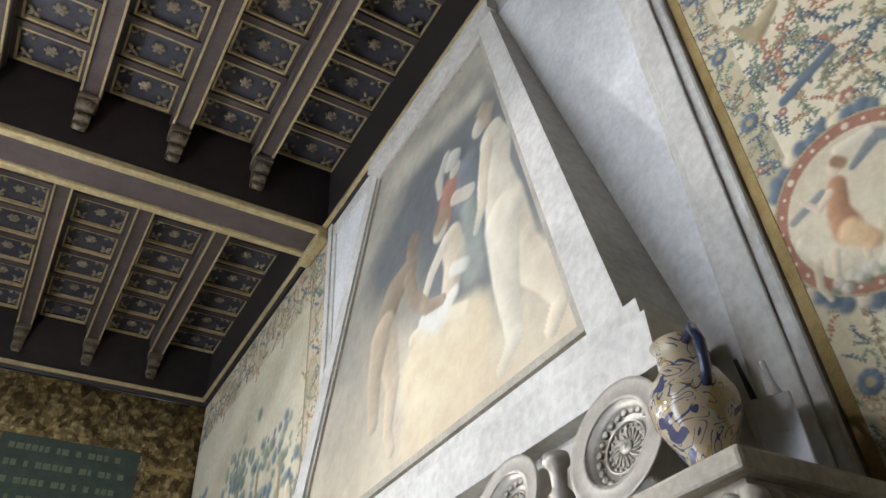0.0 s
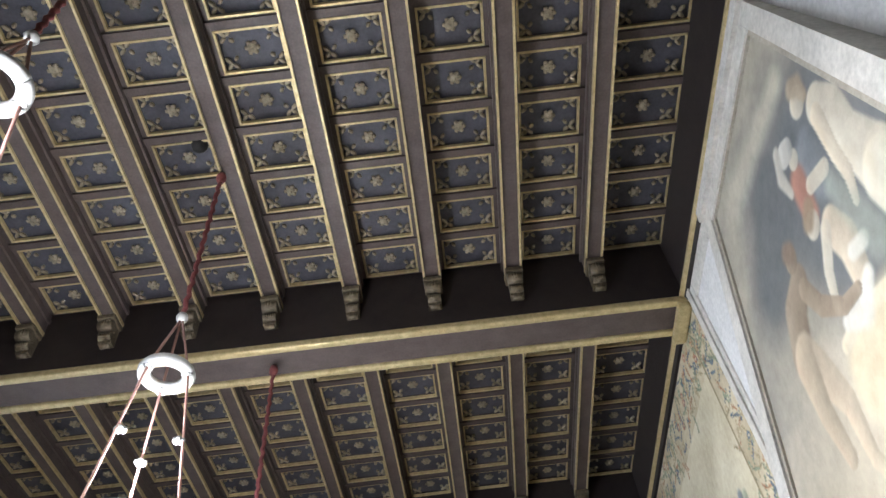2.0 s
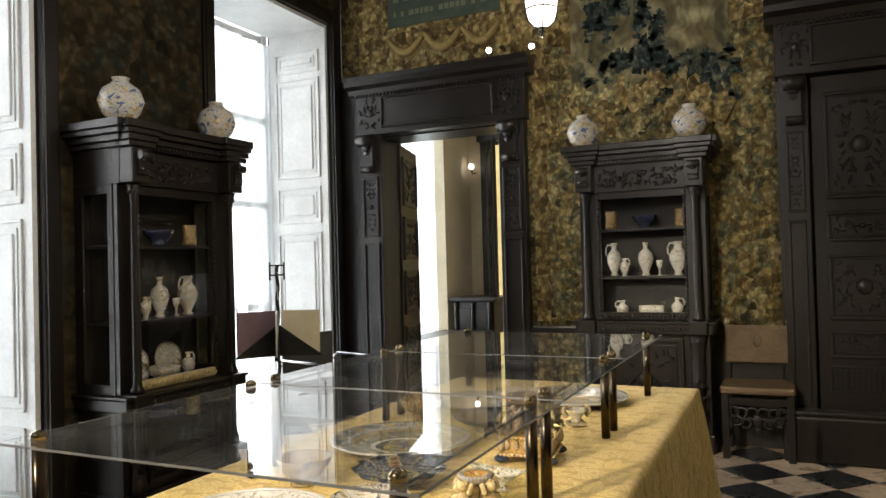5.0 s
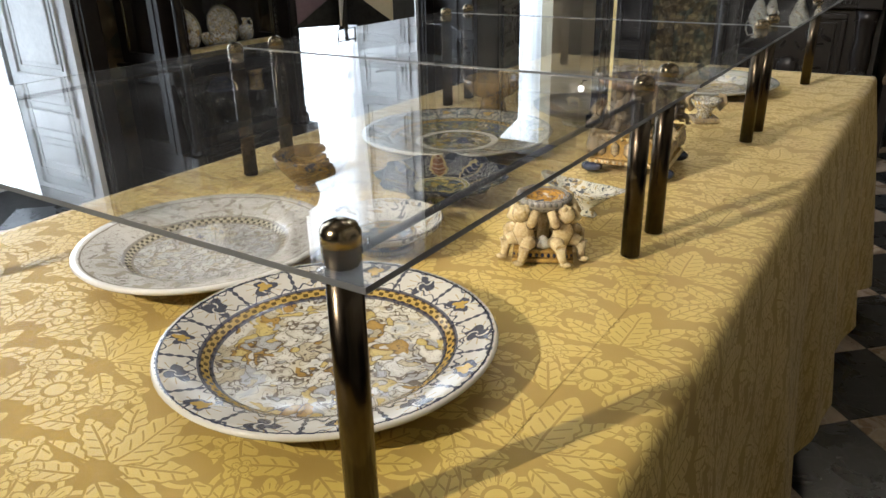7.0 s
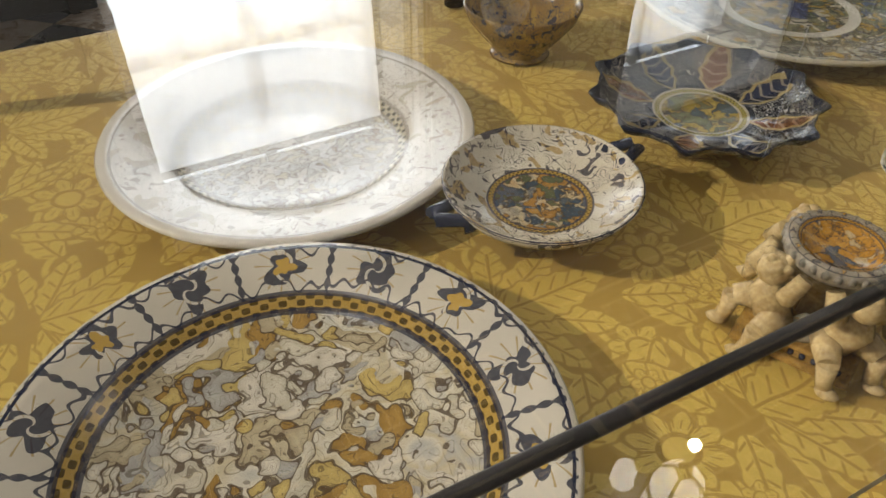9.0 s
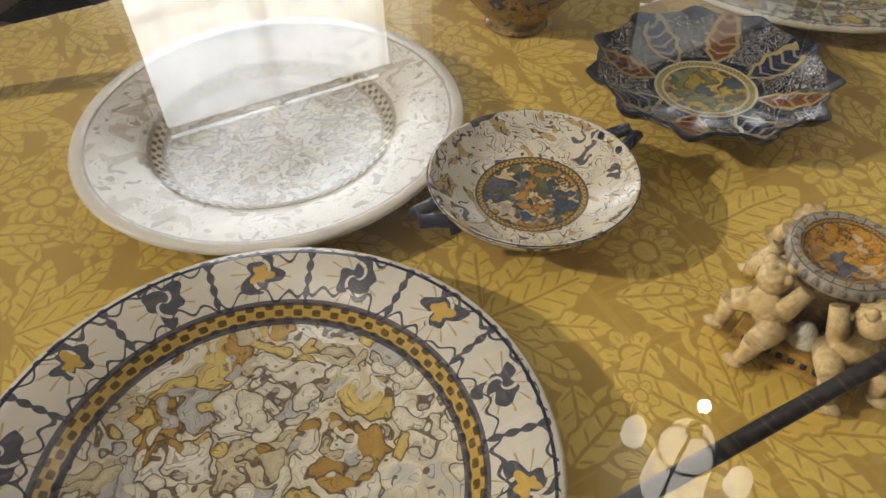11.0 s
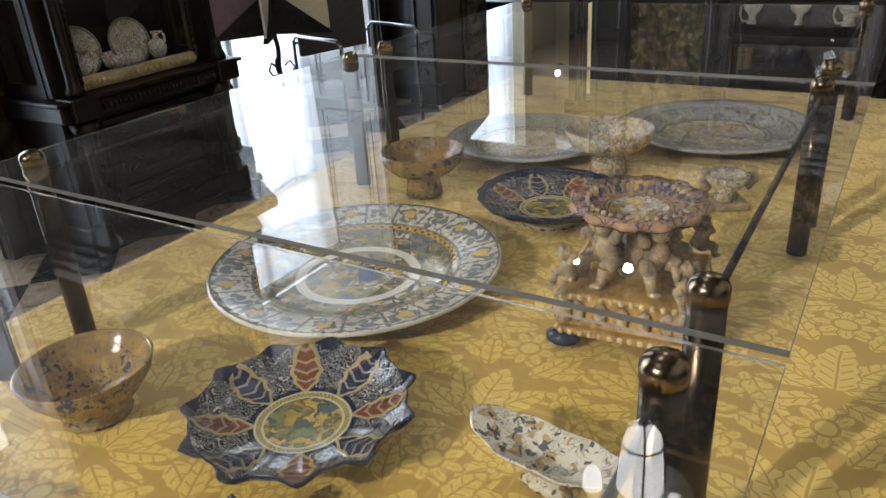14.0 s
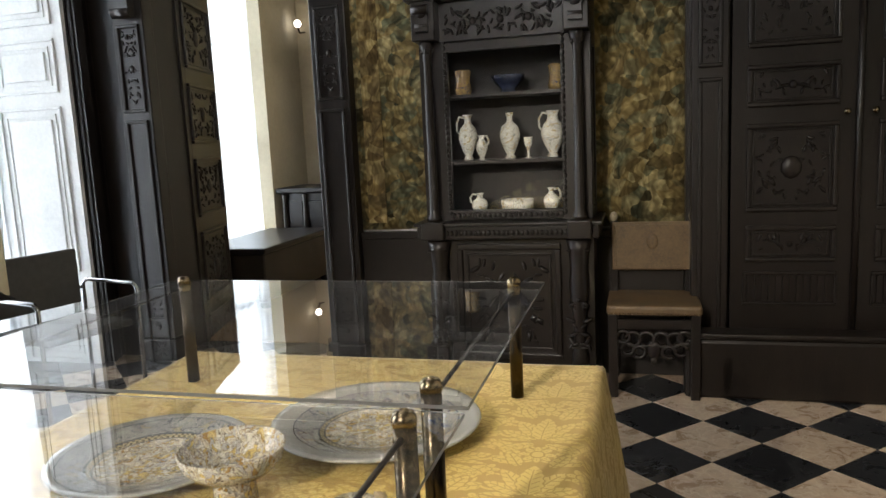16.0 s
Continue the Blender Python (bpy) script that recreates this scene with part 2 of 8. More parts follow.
def sheer():
    m, n, l, b = material("sheer_white_curtain", 0.8)
    out = n["Material Output"]
    tr = n.new("ShaderNodeBsdfTransparent")
    df = n.new("ShaderNodeBsdfTranslucent")
    df.inputs["Color"].default_value = rgb((0.93, 0.95, 0.97))
    ms = n.new("ShaderNodeMixShader")
    ms.inputs[0].default_value = 0.72
    l.new(tr.outputs[0], ms.inputs[1])
    l.new(df.outputs[0], ms.inputs[2])
    l.new(ms.outputs[0], out.inputs["Surface"])
    return m


SHEER = sheer()


def marble(name, a, bcol, vein, scale):
    m, n, l, b = material(name, 0.22)
    v = coords(n, l)
    oi = n.new("ShaderNodeObjectInfo")
    ad = n.new("ShaderNodeVectorMath")
    ad.operation = "ADD"
    l.new(v, ad.inputs[0])
    cb = n.new("ShaderNodeCombineXYZ")
    sh = calc(n, l, "MULTIPLY", oi.outputs["Random"], 37)
    l.new(sh, cb.inputs[0]), l.new(sh, cb.inputs[1])
    l.new(cb.outputs[0], ad.inputs[1])
    v = ad.outputs[0]
    f = noise_tex(n, l, v, scale, 9, 0.7, 1.2)
    c = ramp(n, l, f, [(0.32, a), (0.66, bcol)])
    vo = voronoi(n, l, warped(n, l, v, 8, 0.15), scale * 1.7, "DISTANCE_TO_EDGE")
    c = mix(n, l, ramp(n, l, vo, [(0.0, (0.55, 0.55, 0.55)), (0.05, (0, 0, 0))]), c, vein)
    spots = noise_tex(n, l, v, scale * 6, 4)
    c = mix(n, l, ramp(n, l, spots, [(0.60, (0, 0, 0)), (0.68, (0.55, 0.55, 0.55))]), c, vein)
    tone = calc(n, l, "ADD", calc(n, l, "MULTIPLY", oi.outputs["Random"], 0.35), 0.78)
    tc = n.new("ShaderNodeCombineColor")
    for i in range(3):
        l.new(tone, tc.inputs[i])
    c = mix(n, l, 1.0, c, tc.outputs[0], "MULTIPLY")
    l.new(c, b.inputs["Base Color"])
    l.new(ramp(n, l, f, [(0.2, (0.18, 0.18, 0.18)), (0.8, (0.42, 0.42, 0.42))]), b.inputs["Roughness"])
    bump(n, l, b, f, 0.08, 0.004)
    return m


PINKMARBLE = marble("pink_breccia_marble", (0.40, 0.275, 0.185), (0.62, 0.485, 0.35), (0.70, 0.61, 0.49), 9)
BLACKMARBLE = marble("black_marble", (0.010, 0.011, 0.013), (0.026, 0.027, 0.030), (0.05, 0.05, 0.052), 6)


class Ex:
    """A number in a node tree, so that patterns can be written as sums and products."""

    def __init__(self, n, l, s):
        self.n, self.l, self.s = n, l, s

    def op(self, name, other=None):
        return Ex(self.n, self.l, calc(self.n, self.l, name, self.s, other.s if isinstance(other, Ex) else other))

    def back(self, name, other):
        return Ex(self.n, self.l, calc(self.n, self.l, name, other, self.s))

    def __add__(self, o):
        return self.op("ADD", o)

    def __sub__(self, o):
        return self.op("SUBTRACT", o)

    def __rsub__(self, o):
        return self.back("SUBTRACT", o)

    def __mul__(self, o):
        return self.op("MULTIPLY", o)

    def __truediv__(self, o):
        return self.op("DIVIDE", o)

    def lt(self, o):
        return self.op("LESS_THAN", o)

    def gt(self, o):
        return self.op("GREATER_THAN", o)

    def most(self, o):
        return self.op("MAXIMUM", o)

    def least(self, o):
        return self.op("MINIMUM", o)

    def absolute(self):
        return self.op("ABSOLUTE")

    def sine(self):
        return self.op("SINE")

    def cosine(self):
        return self.op("COSINE")

    def root(self):
        return self.op("SQRT")

    def fract(self):
        return self.op("FRACT")

    def whole(self):
        return self.op("FLOOR")

    def raised(self, p):
        return self.op("POWER", p)

    def soft(self, a, b):
        """0 below a, 1 above b, a smooth step between."""
        m = self.n.new("ShaderNodeMapRange")
        m.interpolation_type = "SMOOTHSTEP"
        m.inputs["From Min"].default_value, m.inputs["From Max"].default_value = a, b
        self.l.new(self.s, m.inputs["Value"])
        return Ex(self.n, self.l, m.outputs[0])


def split_xyz(n, l, v):
    s = n.new("ShaderNodeSeparateXYZ")
    l.new(v, s.inputs[0])
    return [Ex(n, l, s.outputs[i]) for i in range(3)]


def leaf_mask(u, v, x0, y0, deg, length, width, lobes):
    """1 on a scalloped acanthus leaf with a cut midrib and side veins."""
    c, s = math.cos(radians(deg)), math.sin(radians(deg))
    du, dv = u - x0, v - y0
    p = (du * c + dv * s) / length
    q = (dv * c - du * s).absolute()
    inside = p.gt(0.0) * p.lt(1.0)
    pc = p.most(0.001).least(0.999)
    half = (pc.raised(0.75) * 3.14159).sine().most(0.001).raised(0.62) * width * ((pc * (lobes * 6.2832)).cosine() * 0.075 + 0.95)
    vein = ((pc * (length * 420) - q * 340).sine()).gt(0.86) * (q / width).lt(0.7) * (q / width).gt(0.14)
    rib = q.lt(0.0013) * pc.lt(0.85)
    return (half - q).soft(-0.0006, 0.0006) * inside * (1.0 - vein.most(rib)), (half + 0.0024 - q).gt(0.0) * p.gt(-0.03) * p.lt(1.03)


def flower_mask(u, v, x0, y0, R, petals):
    du, dv = u - x0, v - y0
    r = (du * du + dv * dv).root() / R
    a = dv.op("ARCTAN2", du)
    edge = (a * petals).cosine() * 0.16 + 0.84
    body = (edge - r).soft(-0.02, 0.02)
    cut = ((a * petals).cosine().lt(-0.9) * r.gt(0.42)).most((r - 0.38).absolute().lt(0.06)).most(r.gt(0.55) * ((a * (petals * 3)).cosine().gt(0.8)) * r.lt(0.78))
    return body * (1.0 - cut), (edge + 0.09 - r).gt(0.0)


def damask():
    """Gold silk damask: mirrored acanthus leaves, palmettes and flowers in half-drop repeat, satin on a duller ground."""
    m, n, l, b = material("gold_silk_damask", 0.5)
    v0 = coords(n, l)
    v = warped(n, l, v0, 7, 0.022)
    x, y, z = split_xyz(n, l, v)
    drop = 0.78 - z
    x, y = x + drop, y + drop * 0.5
    W, H = 0.158, 0.215
    col = x / W
    odd = (col * 0.5).fract().gt(0.5)
    u = (col.fract() - 0.5).absolute() * W
    w = (y / H + odd * 0.5).fract() * H
    pat = None
    stem = (((u - 0.03) * (u - 0.03) + (w - 0.16) * (w - 0.16)).root() - 0.034).absolute().lt(0.0028)
    stem2 = (((u - 0.062) * (u - 0.062) + (w - 0.045) * (w - 0.045)).root() - 0.026).absolute().lt(0.0028)
    pat = stem.most(stem2)
    layers = [leaf_mask(u, w, *q) for q in ((0.020, 0.002, -6, 0.066, 0.014, 4), (0.079, 0.209, 232, 0.080, 0.017, 5), (0.012, 0.203, -24, 0.066, 0.014, 4), (0.079, 0.140, 205, 0.056, 0.014, 4), (0.028, 0.108, 66, 0.062, 0.013, 4), (0.008, 0.014, 22, 0.076, 0.015, 5), (0.006, 0.022, 55, 0.084, 0.017, 5), (0.0, 0.012, 90, 0.098, 0.024, 6))]
    layers += [flower_mask(u, w, *q) for q in ((0.0, 0.158, 0.033, 8), (0.079, 0.088, 0.024, 6), (0.052, 0.178, 0.012, 5))]
    for mask, halo in layers:
        pat = (pat * (1.0 - halo)).most(mask)
    pat = pat.s
    fine = noise_tex(n, l, v0, 5, 5)
    dark = ramp(n, l, fine, [(0.3, (0.37, 0.235, 0.036)), (0.7, (0.46, 0.305, 0.055))])
    lite = ramp(n, l, fine, [(0.3, (0.60, 0.43, 0.075)), (0.7, (0.72, 0.54, 0.125))])
    c = mix(n, l, calc(n, l, "MULTIPLY", pat, 0.78), dark, lite)
    l.new(c, b.inputs["Base Color"])
    l.new(ramp(n, l, pat, [(0.0, (0.68, 0.68, 0.68)), (1.0, (0.38, 0.38, 0.38))]), b.inputs["Roughness"])
    th = n.new("ShaderNodeTexWave")
    th.inputs["Scale"].default_value = 300
    l.new(v0, th.inputs["Vector"])
    bump(n, l, b, calc(n, l, "ADD", calc(n, l, "MULTIPLY", th.outputs["Fac"], 0.25), pat), 0.2, 0.002)
    b.inputs["Sheen Weight"].default_value = 0.2
    return m


DAMASK = damask()


# ---- mesh helpers ----
def part(name, bm, mat, parent=None, label="", smooth=False):
    """One mesh object from a bmesh, under a thing or a part."""
    me = bpy.data.meshes.new(name)
    bm.to_mesh(me)
    bm.free()
    for mt in (mat if isinstance(mat, (list, tuple)) else [mat]):
        me.materials.append(mt)
    if smooth:
        for p in me.polygons:
            p.use_smooth = True
    ob = new(name, me)
    ob.parent = parent
    if label:
        tagged(ob, label)
    return ob


def thing(name, m, label, category, group="", kind=""):
    ob = new(name)
    ob.empty_display_size = 0.1
    ob.matrix_world = m
    return tagged(ob, label, category, group, kind)


def box(bm, x0, x1, y0, y1, z0, z1, bev=0.0, mi=0):
    vs = [bm.verts.new(p) for p in ((x0, y0, z0), (x1, y0, z0), (x1, y1, z0), (x0, y1, z0), (x0, y0, z1), (x1, y0, z1), (x1, y1, z1), (x0, y1, z1))]
    fs = [bm.faces.new([vs[i] for i in q]) for q in ((3, 2, 1, 0), (4, 5, 6, 7), (0, 1, 5, 4), (1, 2, 6, 5), (2, 3, 7, 6), (3, 0, 4, 7))]
    for f in fs:
        f.material_index = mi
    if bev:
        es = list({e for f in fs for e in f.edges})
        r = bmesh.ops.bevel(bm, geom=es, offset=bev, segments=2, affect="EDGES", profile=0.5)
        for f in r["faces"]:
            f.material_index = mi
    return bm


def boxm(*a, **k):
    return box(bmesh.new(), *a, **k)


def lathe(bm, prof, seg=32, cx=0, cy=0, cz=0, mi=0, wave=None, cap=True):
    """A turned body: prof is (radius, height) from bottom to top; wave(angle) scales the radius."""
    rings = []
    for r, z in prof:
        if r < 1e-5:
            rings.append([bm.verts.new((cx, cy, cz + z))])
        else:
            rings.append([bm.verts.new((cx + r * (wave(2 * math.pi * i / seg, r) if wave else 1) * math.cos(2 * math.pi * i / seg), cy + r * (wave(2 * math.pi * i / seg, r) if wave else 1) * math.sin(2 * math.pi * i / seg), cz + z)) for i in range(seg)])
    for a, b in zip(rings, rings[1:]):
        for i in range(seg):
            j = (i + 1) % seg
            if len(a) == 1 and len(b) == 1:
                continue
            if len(a) == 1:
                f = bm.faces.new((a[0], b[j], b[i]))
            elif len(b) == 1:
                f = bm.faces.new((a[i], a[j], b[0]))
            else:
                f = bm.faces.new((a[i], a[j], b[j], b[i]))
            f.material_index, f.smooth = mi, True
    for ring, flip in ((rings[0], True), (rings[-1], False)):
        if len(ring) > 1 and cap:
            f = bm.faces.new(ring[::-1] if flip else ring)
            f.material_index = mi
    return bm


def tube(bm, pts, r, seg=8, mi=0):
    """A round rod along points."""
    pts = [Vector(p) for p in pts]
    rings = []
    for i, p in enumerate(pts):
        d = (pts[min(i + 1, len(pts) - 1)] - pts[max(i - 1, 0)]).normalized()
        u = d.orthogonal().normalized()
        if rings:
            u = (lastu - d * lastu.dot(d)).normalized()
        lastu = u
        w = d.cross(u)
        rr = r[i] if isinstance(r, (list, tuple)) else r
        rings.append([bm.verts.new(p + (u * math.cos(2 * math.pi * k / seg) + w * math.sin(2 * math.pi * k / seg)) * rr) for k in range(seg)])
    for a, b in zip(rings, rings[1:]):
        for k in range(seg):
            f = bm.faces.new((a[k], a[(k + 1) % seg], b[(k + 1) % seg], b[k]))
            f.smooth, f.material_index = True, mi
    bm.faces.new(rings[0][::-1]).material_index = mi
    bm.faces.new(rings[-1]).material_index = mi
    return bm


def profile_run(bm, prof, axis, a0, a1, mi=0):
    """A moulding: prof is a closed outline of (out, up), run along x or y from a0 to a1."""
    def at(a, o, z):
        return (a, o, z) if axis == "x" else (o, a, z)
    r0 = [bm.verts.new(at(a0, o, z)) for o, z in prof]
    r1 = [bm.verts.new(at(a1, o, z)) for o, z in prof]
    k = len(prof)
    for i in range(k):
        bm.faces.new((r0[i], r0[(i + 1) % k], r1[(i + 1) % k], r1[i])).material_index = mi
    bm.faces.new(r0[::-1]).material_index = mi
    bm.faces.new(r1).material_index = mi
    bmesh.ops.recalc_face_normals(bm, faces=bm.faces[:])
    return bm


def blob(bm, c, r, sx=1, sy=1, sz=1, seg=8, mi=0, turn=None):
    """A small rounded lump."""
    m = Matrix.Translation(c) @ (turn or Matrix()) @ Matrix.Diagonal((r * sx, r * sy, r * sz, 1))
    nv = max(3, seg // 2)
    rings = [[bm.verts.new(m @ Vector((math.sin(math.pi * k / nv) * math.cos(2 * math.pi * i / seg), math.sin(math.pi * k / nv) * math.sin(2 * math.pi * i / seg), -math.cos(math.pi * k / nv)))) for i in range(seg)] for k in range(1, nv)]
    lo, hi = bm.verts.new(m @ Vector((0, 0, -1))), bm.verts.new(m @ Vector((0, 0, 1)))
    fs = []
    for i in range(seg):
        j = (i + 1) % seg
        fs.append(bm.faces.new((lo, rings[0][j], rings[0][i])))
        fs.append(bm.faces.new((rings[-1][i], rings[-1][j], hi)))
        for a, b in zip(rings, rings[1:]):
            fs.append(bm.faces.new((a[i], a[j], b[j], b[i])))
    for f in fs:
        f.smooth, f.material_index = True, mi
    return bm


def wall_with_holes(name, axis, p0, p1, a0, a1, z0, z1, holes, mat, label):
    """A thick wall along axis from a0 to a1 between p0 and p1, with rectangular openings (b0, b1, c0, c1)."""
    bm = bmesh.new()
    cuts = sorted({a0, a1, *[h for o in holes for h in o[:2]]})
    for u, v in zip(cuts, cuts[1:]):
        spans = [(z0, z1)]
        for b0, b1, c0, c1 in holes:
            if b0 <= u and v <= b1:
                spans = [s for lo, hi in spans for s in ((lo, min(hi, c0)), (max(lo, c1), hi)) if s[1] - s[0] > 1e-4]
        for lo, hi in spans:
            box(bm, *((u, v, p0, p1) if axis == "x" else (p0, p1, u, v)), lo, hi)
    bmesh.ops.remove_doubles(bm, verts=bm.verts[:], dist=1e-4)
    return tagged(part(name, bm, mat), label, "wall", kind="structure")

# ---- the room ----
CEIL, JOIST_Z, BEAM_Z = 4.97, 4.76, 4.42
W1 = (0.95, 2.39, 0.0, 3.42)
W2 = (-1.82, -0.38, 0.0, 3.36)
DOOR = (-2.66, -1.505, 0.0, 2.44)
wall_with_holes("wall_north", "x", YN, YN + 0.35, XW - 0.65, XE + 0.3, 0, 5.05, [DOOR], GREYPLASTER, "thick plastered wall behind the tapestries")
wall_with_holes("wall_west", "y", XW - 0.65, XW, YS - 0.3, YN, 0, 5.05, [W1, W2], DARKWOOD, "thick dark wall with two tall windows")
wall_with_holes("wall_east", "y", XE, XE + 0.3, YS - 0.3, YN, 0, 5.05, [], PLASTER, "plastered wall with the fireplace and tapestries")
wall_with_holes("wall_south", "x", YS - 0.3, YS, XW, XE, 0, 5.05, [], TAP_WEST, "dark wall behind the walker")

# ceiling: coffers, battens, joists, carved ornaments
JX = [0.555 + 0.503 * k for k in range(-7, 3)]
BEAMS = [(0.05, 0.33), (-2.60, -2.32)]
bays = [(0.33, YN), (-2.32, 0.05), (YS, -2.60)]


def fleur(bm, x, y, z, a, s=1.0):
    """A small carved lily lying under the panel: three petals and a foot."""
    t = Matrix.Rotation(a, 4, "Z")
    for dx, dy, sx, sy in ((0, 0.016, 0.45, 1.0), (-0.014, 0.004, 0.85, 0.42), (0.014, 0.004, 0.85, 0.42), (0, -0.016, 0.4, 0.6)):
        blob(bm, Vector((x, y, z)) + t @ Vector((dx * s, dy * s, 0)), 0.017 * s, sx, sy, 0.45, 6, 2, t)


bm = bmesh.new()
box(bm, XW, XE, YS, YN, CEIL, CEIL + 0.08, mi=0)
edges_x = [XW] + JX + [XE]
spans = [(a + (0.055 if a > XW else 0), b - (0.055 if b < XE else 0)) for a, b in zip(edges_x, edges_x[1:])]
for y0, y1 in bays:
    count = max(1, round((y1 - y0) / 0.312))
    step = (y1 - y0) / count
    for x0, x1 in spans:
        if x1 - x0 < 0.12:
            continue
        for i in range(count):
            ya, yb = y0 + i * step, y0 + (i + 1) * step
            box(bm, x0, x1, ya - 0.022, ya + 0.022, CEIL - 0.055, CEIL, mi=1)
            # gilt fillets inside the frame
            for q in ((x0 + 0.03, x1 - 0.03, ya + 0.030, ya + 0.042), (x0 + 0.03, x1 - 0.03, yb - 0.042, yb - 0.030), (x0 + 0.028, x0 + 0.040, ya + 0.030, yb - 0.030), (x1 - 0.040, x1 - 0.028, ya + 0.030, yb - 0.030)):
                box(bm, *q, CEIL - 0.045, CEIL - 0.02, mi=3)
            for q in ((x0, x0 + 0.03, ya + 0.02, yb - 0.02), (x1 - 0.03, x1, ya + 0.02, yb - 0.02), (x0, x1, ya + 0.02, ya + 0.032), (x0, x1, yb - 0.032, yb - 0.02)):
                box(bm, *q, CEIL - 0.04, CEIL, mi=1)
            if YS + 0.8 < ya:
                cx, cy = (x0 + x1) / 2, (ya + yb) / 2
                fx, fy = (x1 - x0) * 0.29, step * 0.23
                blob(bm, (cx, cy, CEIL - 0.012), 0.030, 1, 1, 0.55, 8, 2)
                blob(bm, (cx, cy, CEIL - 0.024), 0.009, 1, 1, 0.8, 6, 2)
                for k in range(6):
                    blob(bm, (cx + 0.028 * math.cos(k * 1.047), cy + 0.028 * math.sin(k * 1.047), CEIL - 0.012), 0.015, 1, 1, 0.6, 5, 2)
                for sx in (-1, 1):
                    for sy in (-1, 1):
                        fleur(bm, cx + sx * fx, cy + sy * fy, CEIL - 0.012, math.atan2(sy, sx) - 1.57, 1.75)
ceiling = tagged(part("ceiling", bm, [COFFER, JOISTWOOD, DULLGILT, GILT]), "dark coffered wooden ceiling with gilded carved lilies", "ceiling", kind="structure")

for (y0, y1) in bays:
    for x in JX:
        j = boxm(x - 0.05, x + 0.05, y0 + 0.001, y1 - 0.001, JOIST_Z + 0.02, CEIL + 0.02)
        box(j, x - 0.062, x + 0.062, y0 + 0.001, y1 - 0.001, JOIST_Z + 0.11, JOIST_Z + 0.14)
        box(j, x - 0.055, x - 0.043, y0 + 0.001, y1 - 0.001, JOIST_Z + 0.002, JOIST_Z + 0.03, mi=1)
        box(j, x + 0.043, x + 0.055, y0 + 0.001, y1 - 0.001, JOIST_Z + 0.002, JOIST_Z + 0.03, mi=1)
        part("joist", j, [JOISTWOOD, GILT], ceiling)


def corbel_mesh():
    """Carved scroll bracket under a joist end; its back at y = 0, facing -y."""
    bm = boxm(-0.055, 0.055, -0.13, 0, -0.035, 0, bev=0.006)
    tube(bm, [(-0.045, -0.085, -0.065), (0.045, -0.085, -0.065)], 0.036, 10)
    tube(bm, [(-0.04, -0.055, -0.125), (0.04, -0.055, -0.125)], 0.028, 10)
    tube(bm, [(-0.03, -0.03, -0.175), (0.03, -0.03, -0.175)], 0.02, 8)
    box(bm, -0.04, 0.04, -0.05, 0, -0.17, -0.03)
    for k in range(5):
        blob(bm, (-0.03 + 0.015 * k, -0.118 + 0.004 * abs(k - 2), -0.06), 0.013, 0.8, 0.7, 2.0, 6)
        blob(bm, (-0.024 + 0.012 * k, -0.08, -0.13), 0.010, 0.8, 0.7, 1.8, 6)
    me = bpy.data.meshes.new("corbel")
    bm.to_mesh(me)
    bm.free()
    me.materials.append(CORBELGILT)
    return me


CORBEL = corbel_mesh()
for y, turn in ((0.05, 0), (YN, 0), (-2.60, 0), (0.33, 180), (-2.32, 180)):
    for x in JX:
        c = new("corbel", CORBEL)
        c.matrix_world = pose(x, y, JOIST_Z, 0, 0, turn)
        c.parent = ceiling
for y0, y1 in BEAMS:
    beam = tagged(part("ceiling_beam", boxm(XW, XE, y0, y1, BEAM_Z + 0.02, CEIL + 0.05), BEAMWOOD), "heavy dark beam with gilded edge mouldings", "beam", kind="structure")
    part("bottom_panel", boxm(XW, XE, y0 + 0.045, y1 - 0.045, BEAM_Z + 0.012, BEAM_Z + 0.03), JOISTWOOD, beam)
    for ya in (y0 - 0.012, y1 - 0.038):
        part("gilt_moulding", boxm(XW, XE, ya, ya + 0.05, BEAM_Z - 0.005, BEAM_Z + 0.045, bev=0.012), GILT, beam, "gilded edge moulding")
    for xa in (XE - 0.10, XW + 0.02):
        g = boxm(xa, xa + 0.08, y0 - 0.02, y1 + 0.02, BEAM_Z - 0.075, BEAM_Z - 0.006, bev=0.02)
        part("end_bracket", g, GILT, beam, "gilded scroll bracket at the beam end")

# cornice round the room, under the ceiling
for nm, ax, pr, a0, a1 in (("cornice_north", "x", -1, XW, XE), ("cornice_west", "y", 1, YS, YN), ("cornice_east", "y", -1, YS, YN)):
    base = {"cornice_north": YN, "cornice_west": XW, "cornice_east": XE}[nm]
    bmc = profile_run(bmesh.new(), [(base + pr * o, z) for o, z in ((0.002, 4.42), (0.03, 4.42), (0.05, 4.47), (0.03, 4.50), (0.035, CEIL), (0.002, CEIL))], ax, a0, a1)
    co = tagged(part(nm, bmc, BEAMWOOD), "dark wooden cornice under the ceiling", "cornice", kind="structure")
    bmc = profile_run(bmesh.new(), [(base + pr * o, z) for o, z in ((0.034, 4.445), (0.062, 4.455), (0.062, 4.475), (0.034, 4.485))], ax, a0, a1)
    # West fillet takes duller gilding, putting that wall's shade into its colour.
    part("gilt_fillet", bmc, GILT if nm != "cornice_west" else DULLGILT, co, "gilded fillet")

# floor of diagonal marble tiles
tagged(part("floor", boxm(XW - 0.7, XE + 0.3, YS - 0.3, YN + 0.4, -0.12, -0.006), BLACKGAP), "floor bed under the marble tiles", "floor", kind="structure")

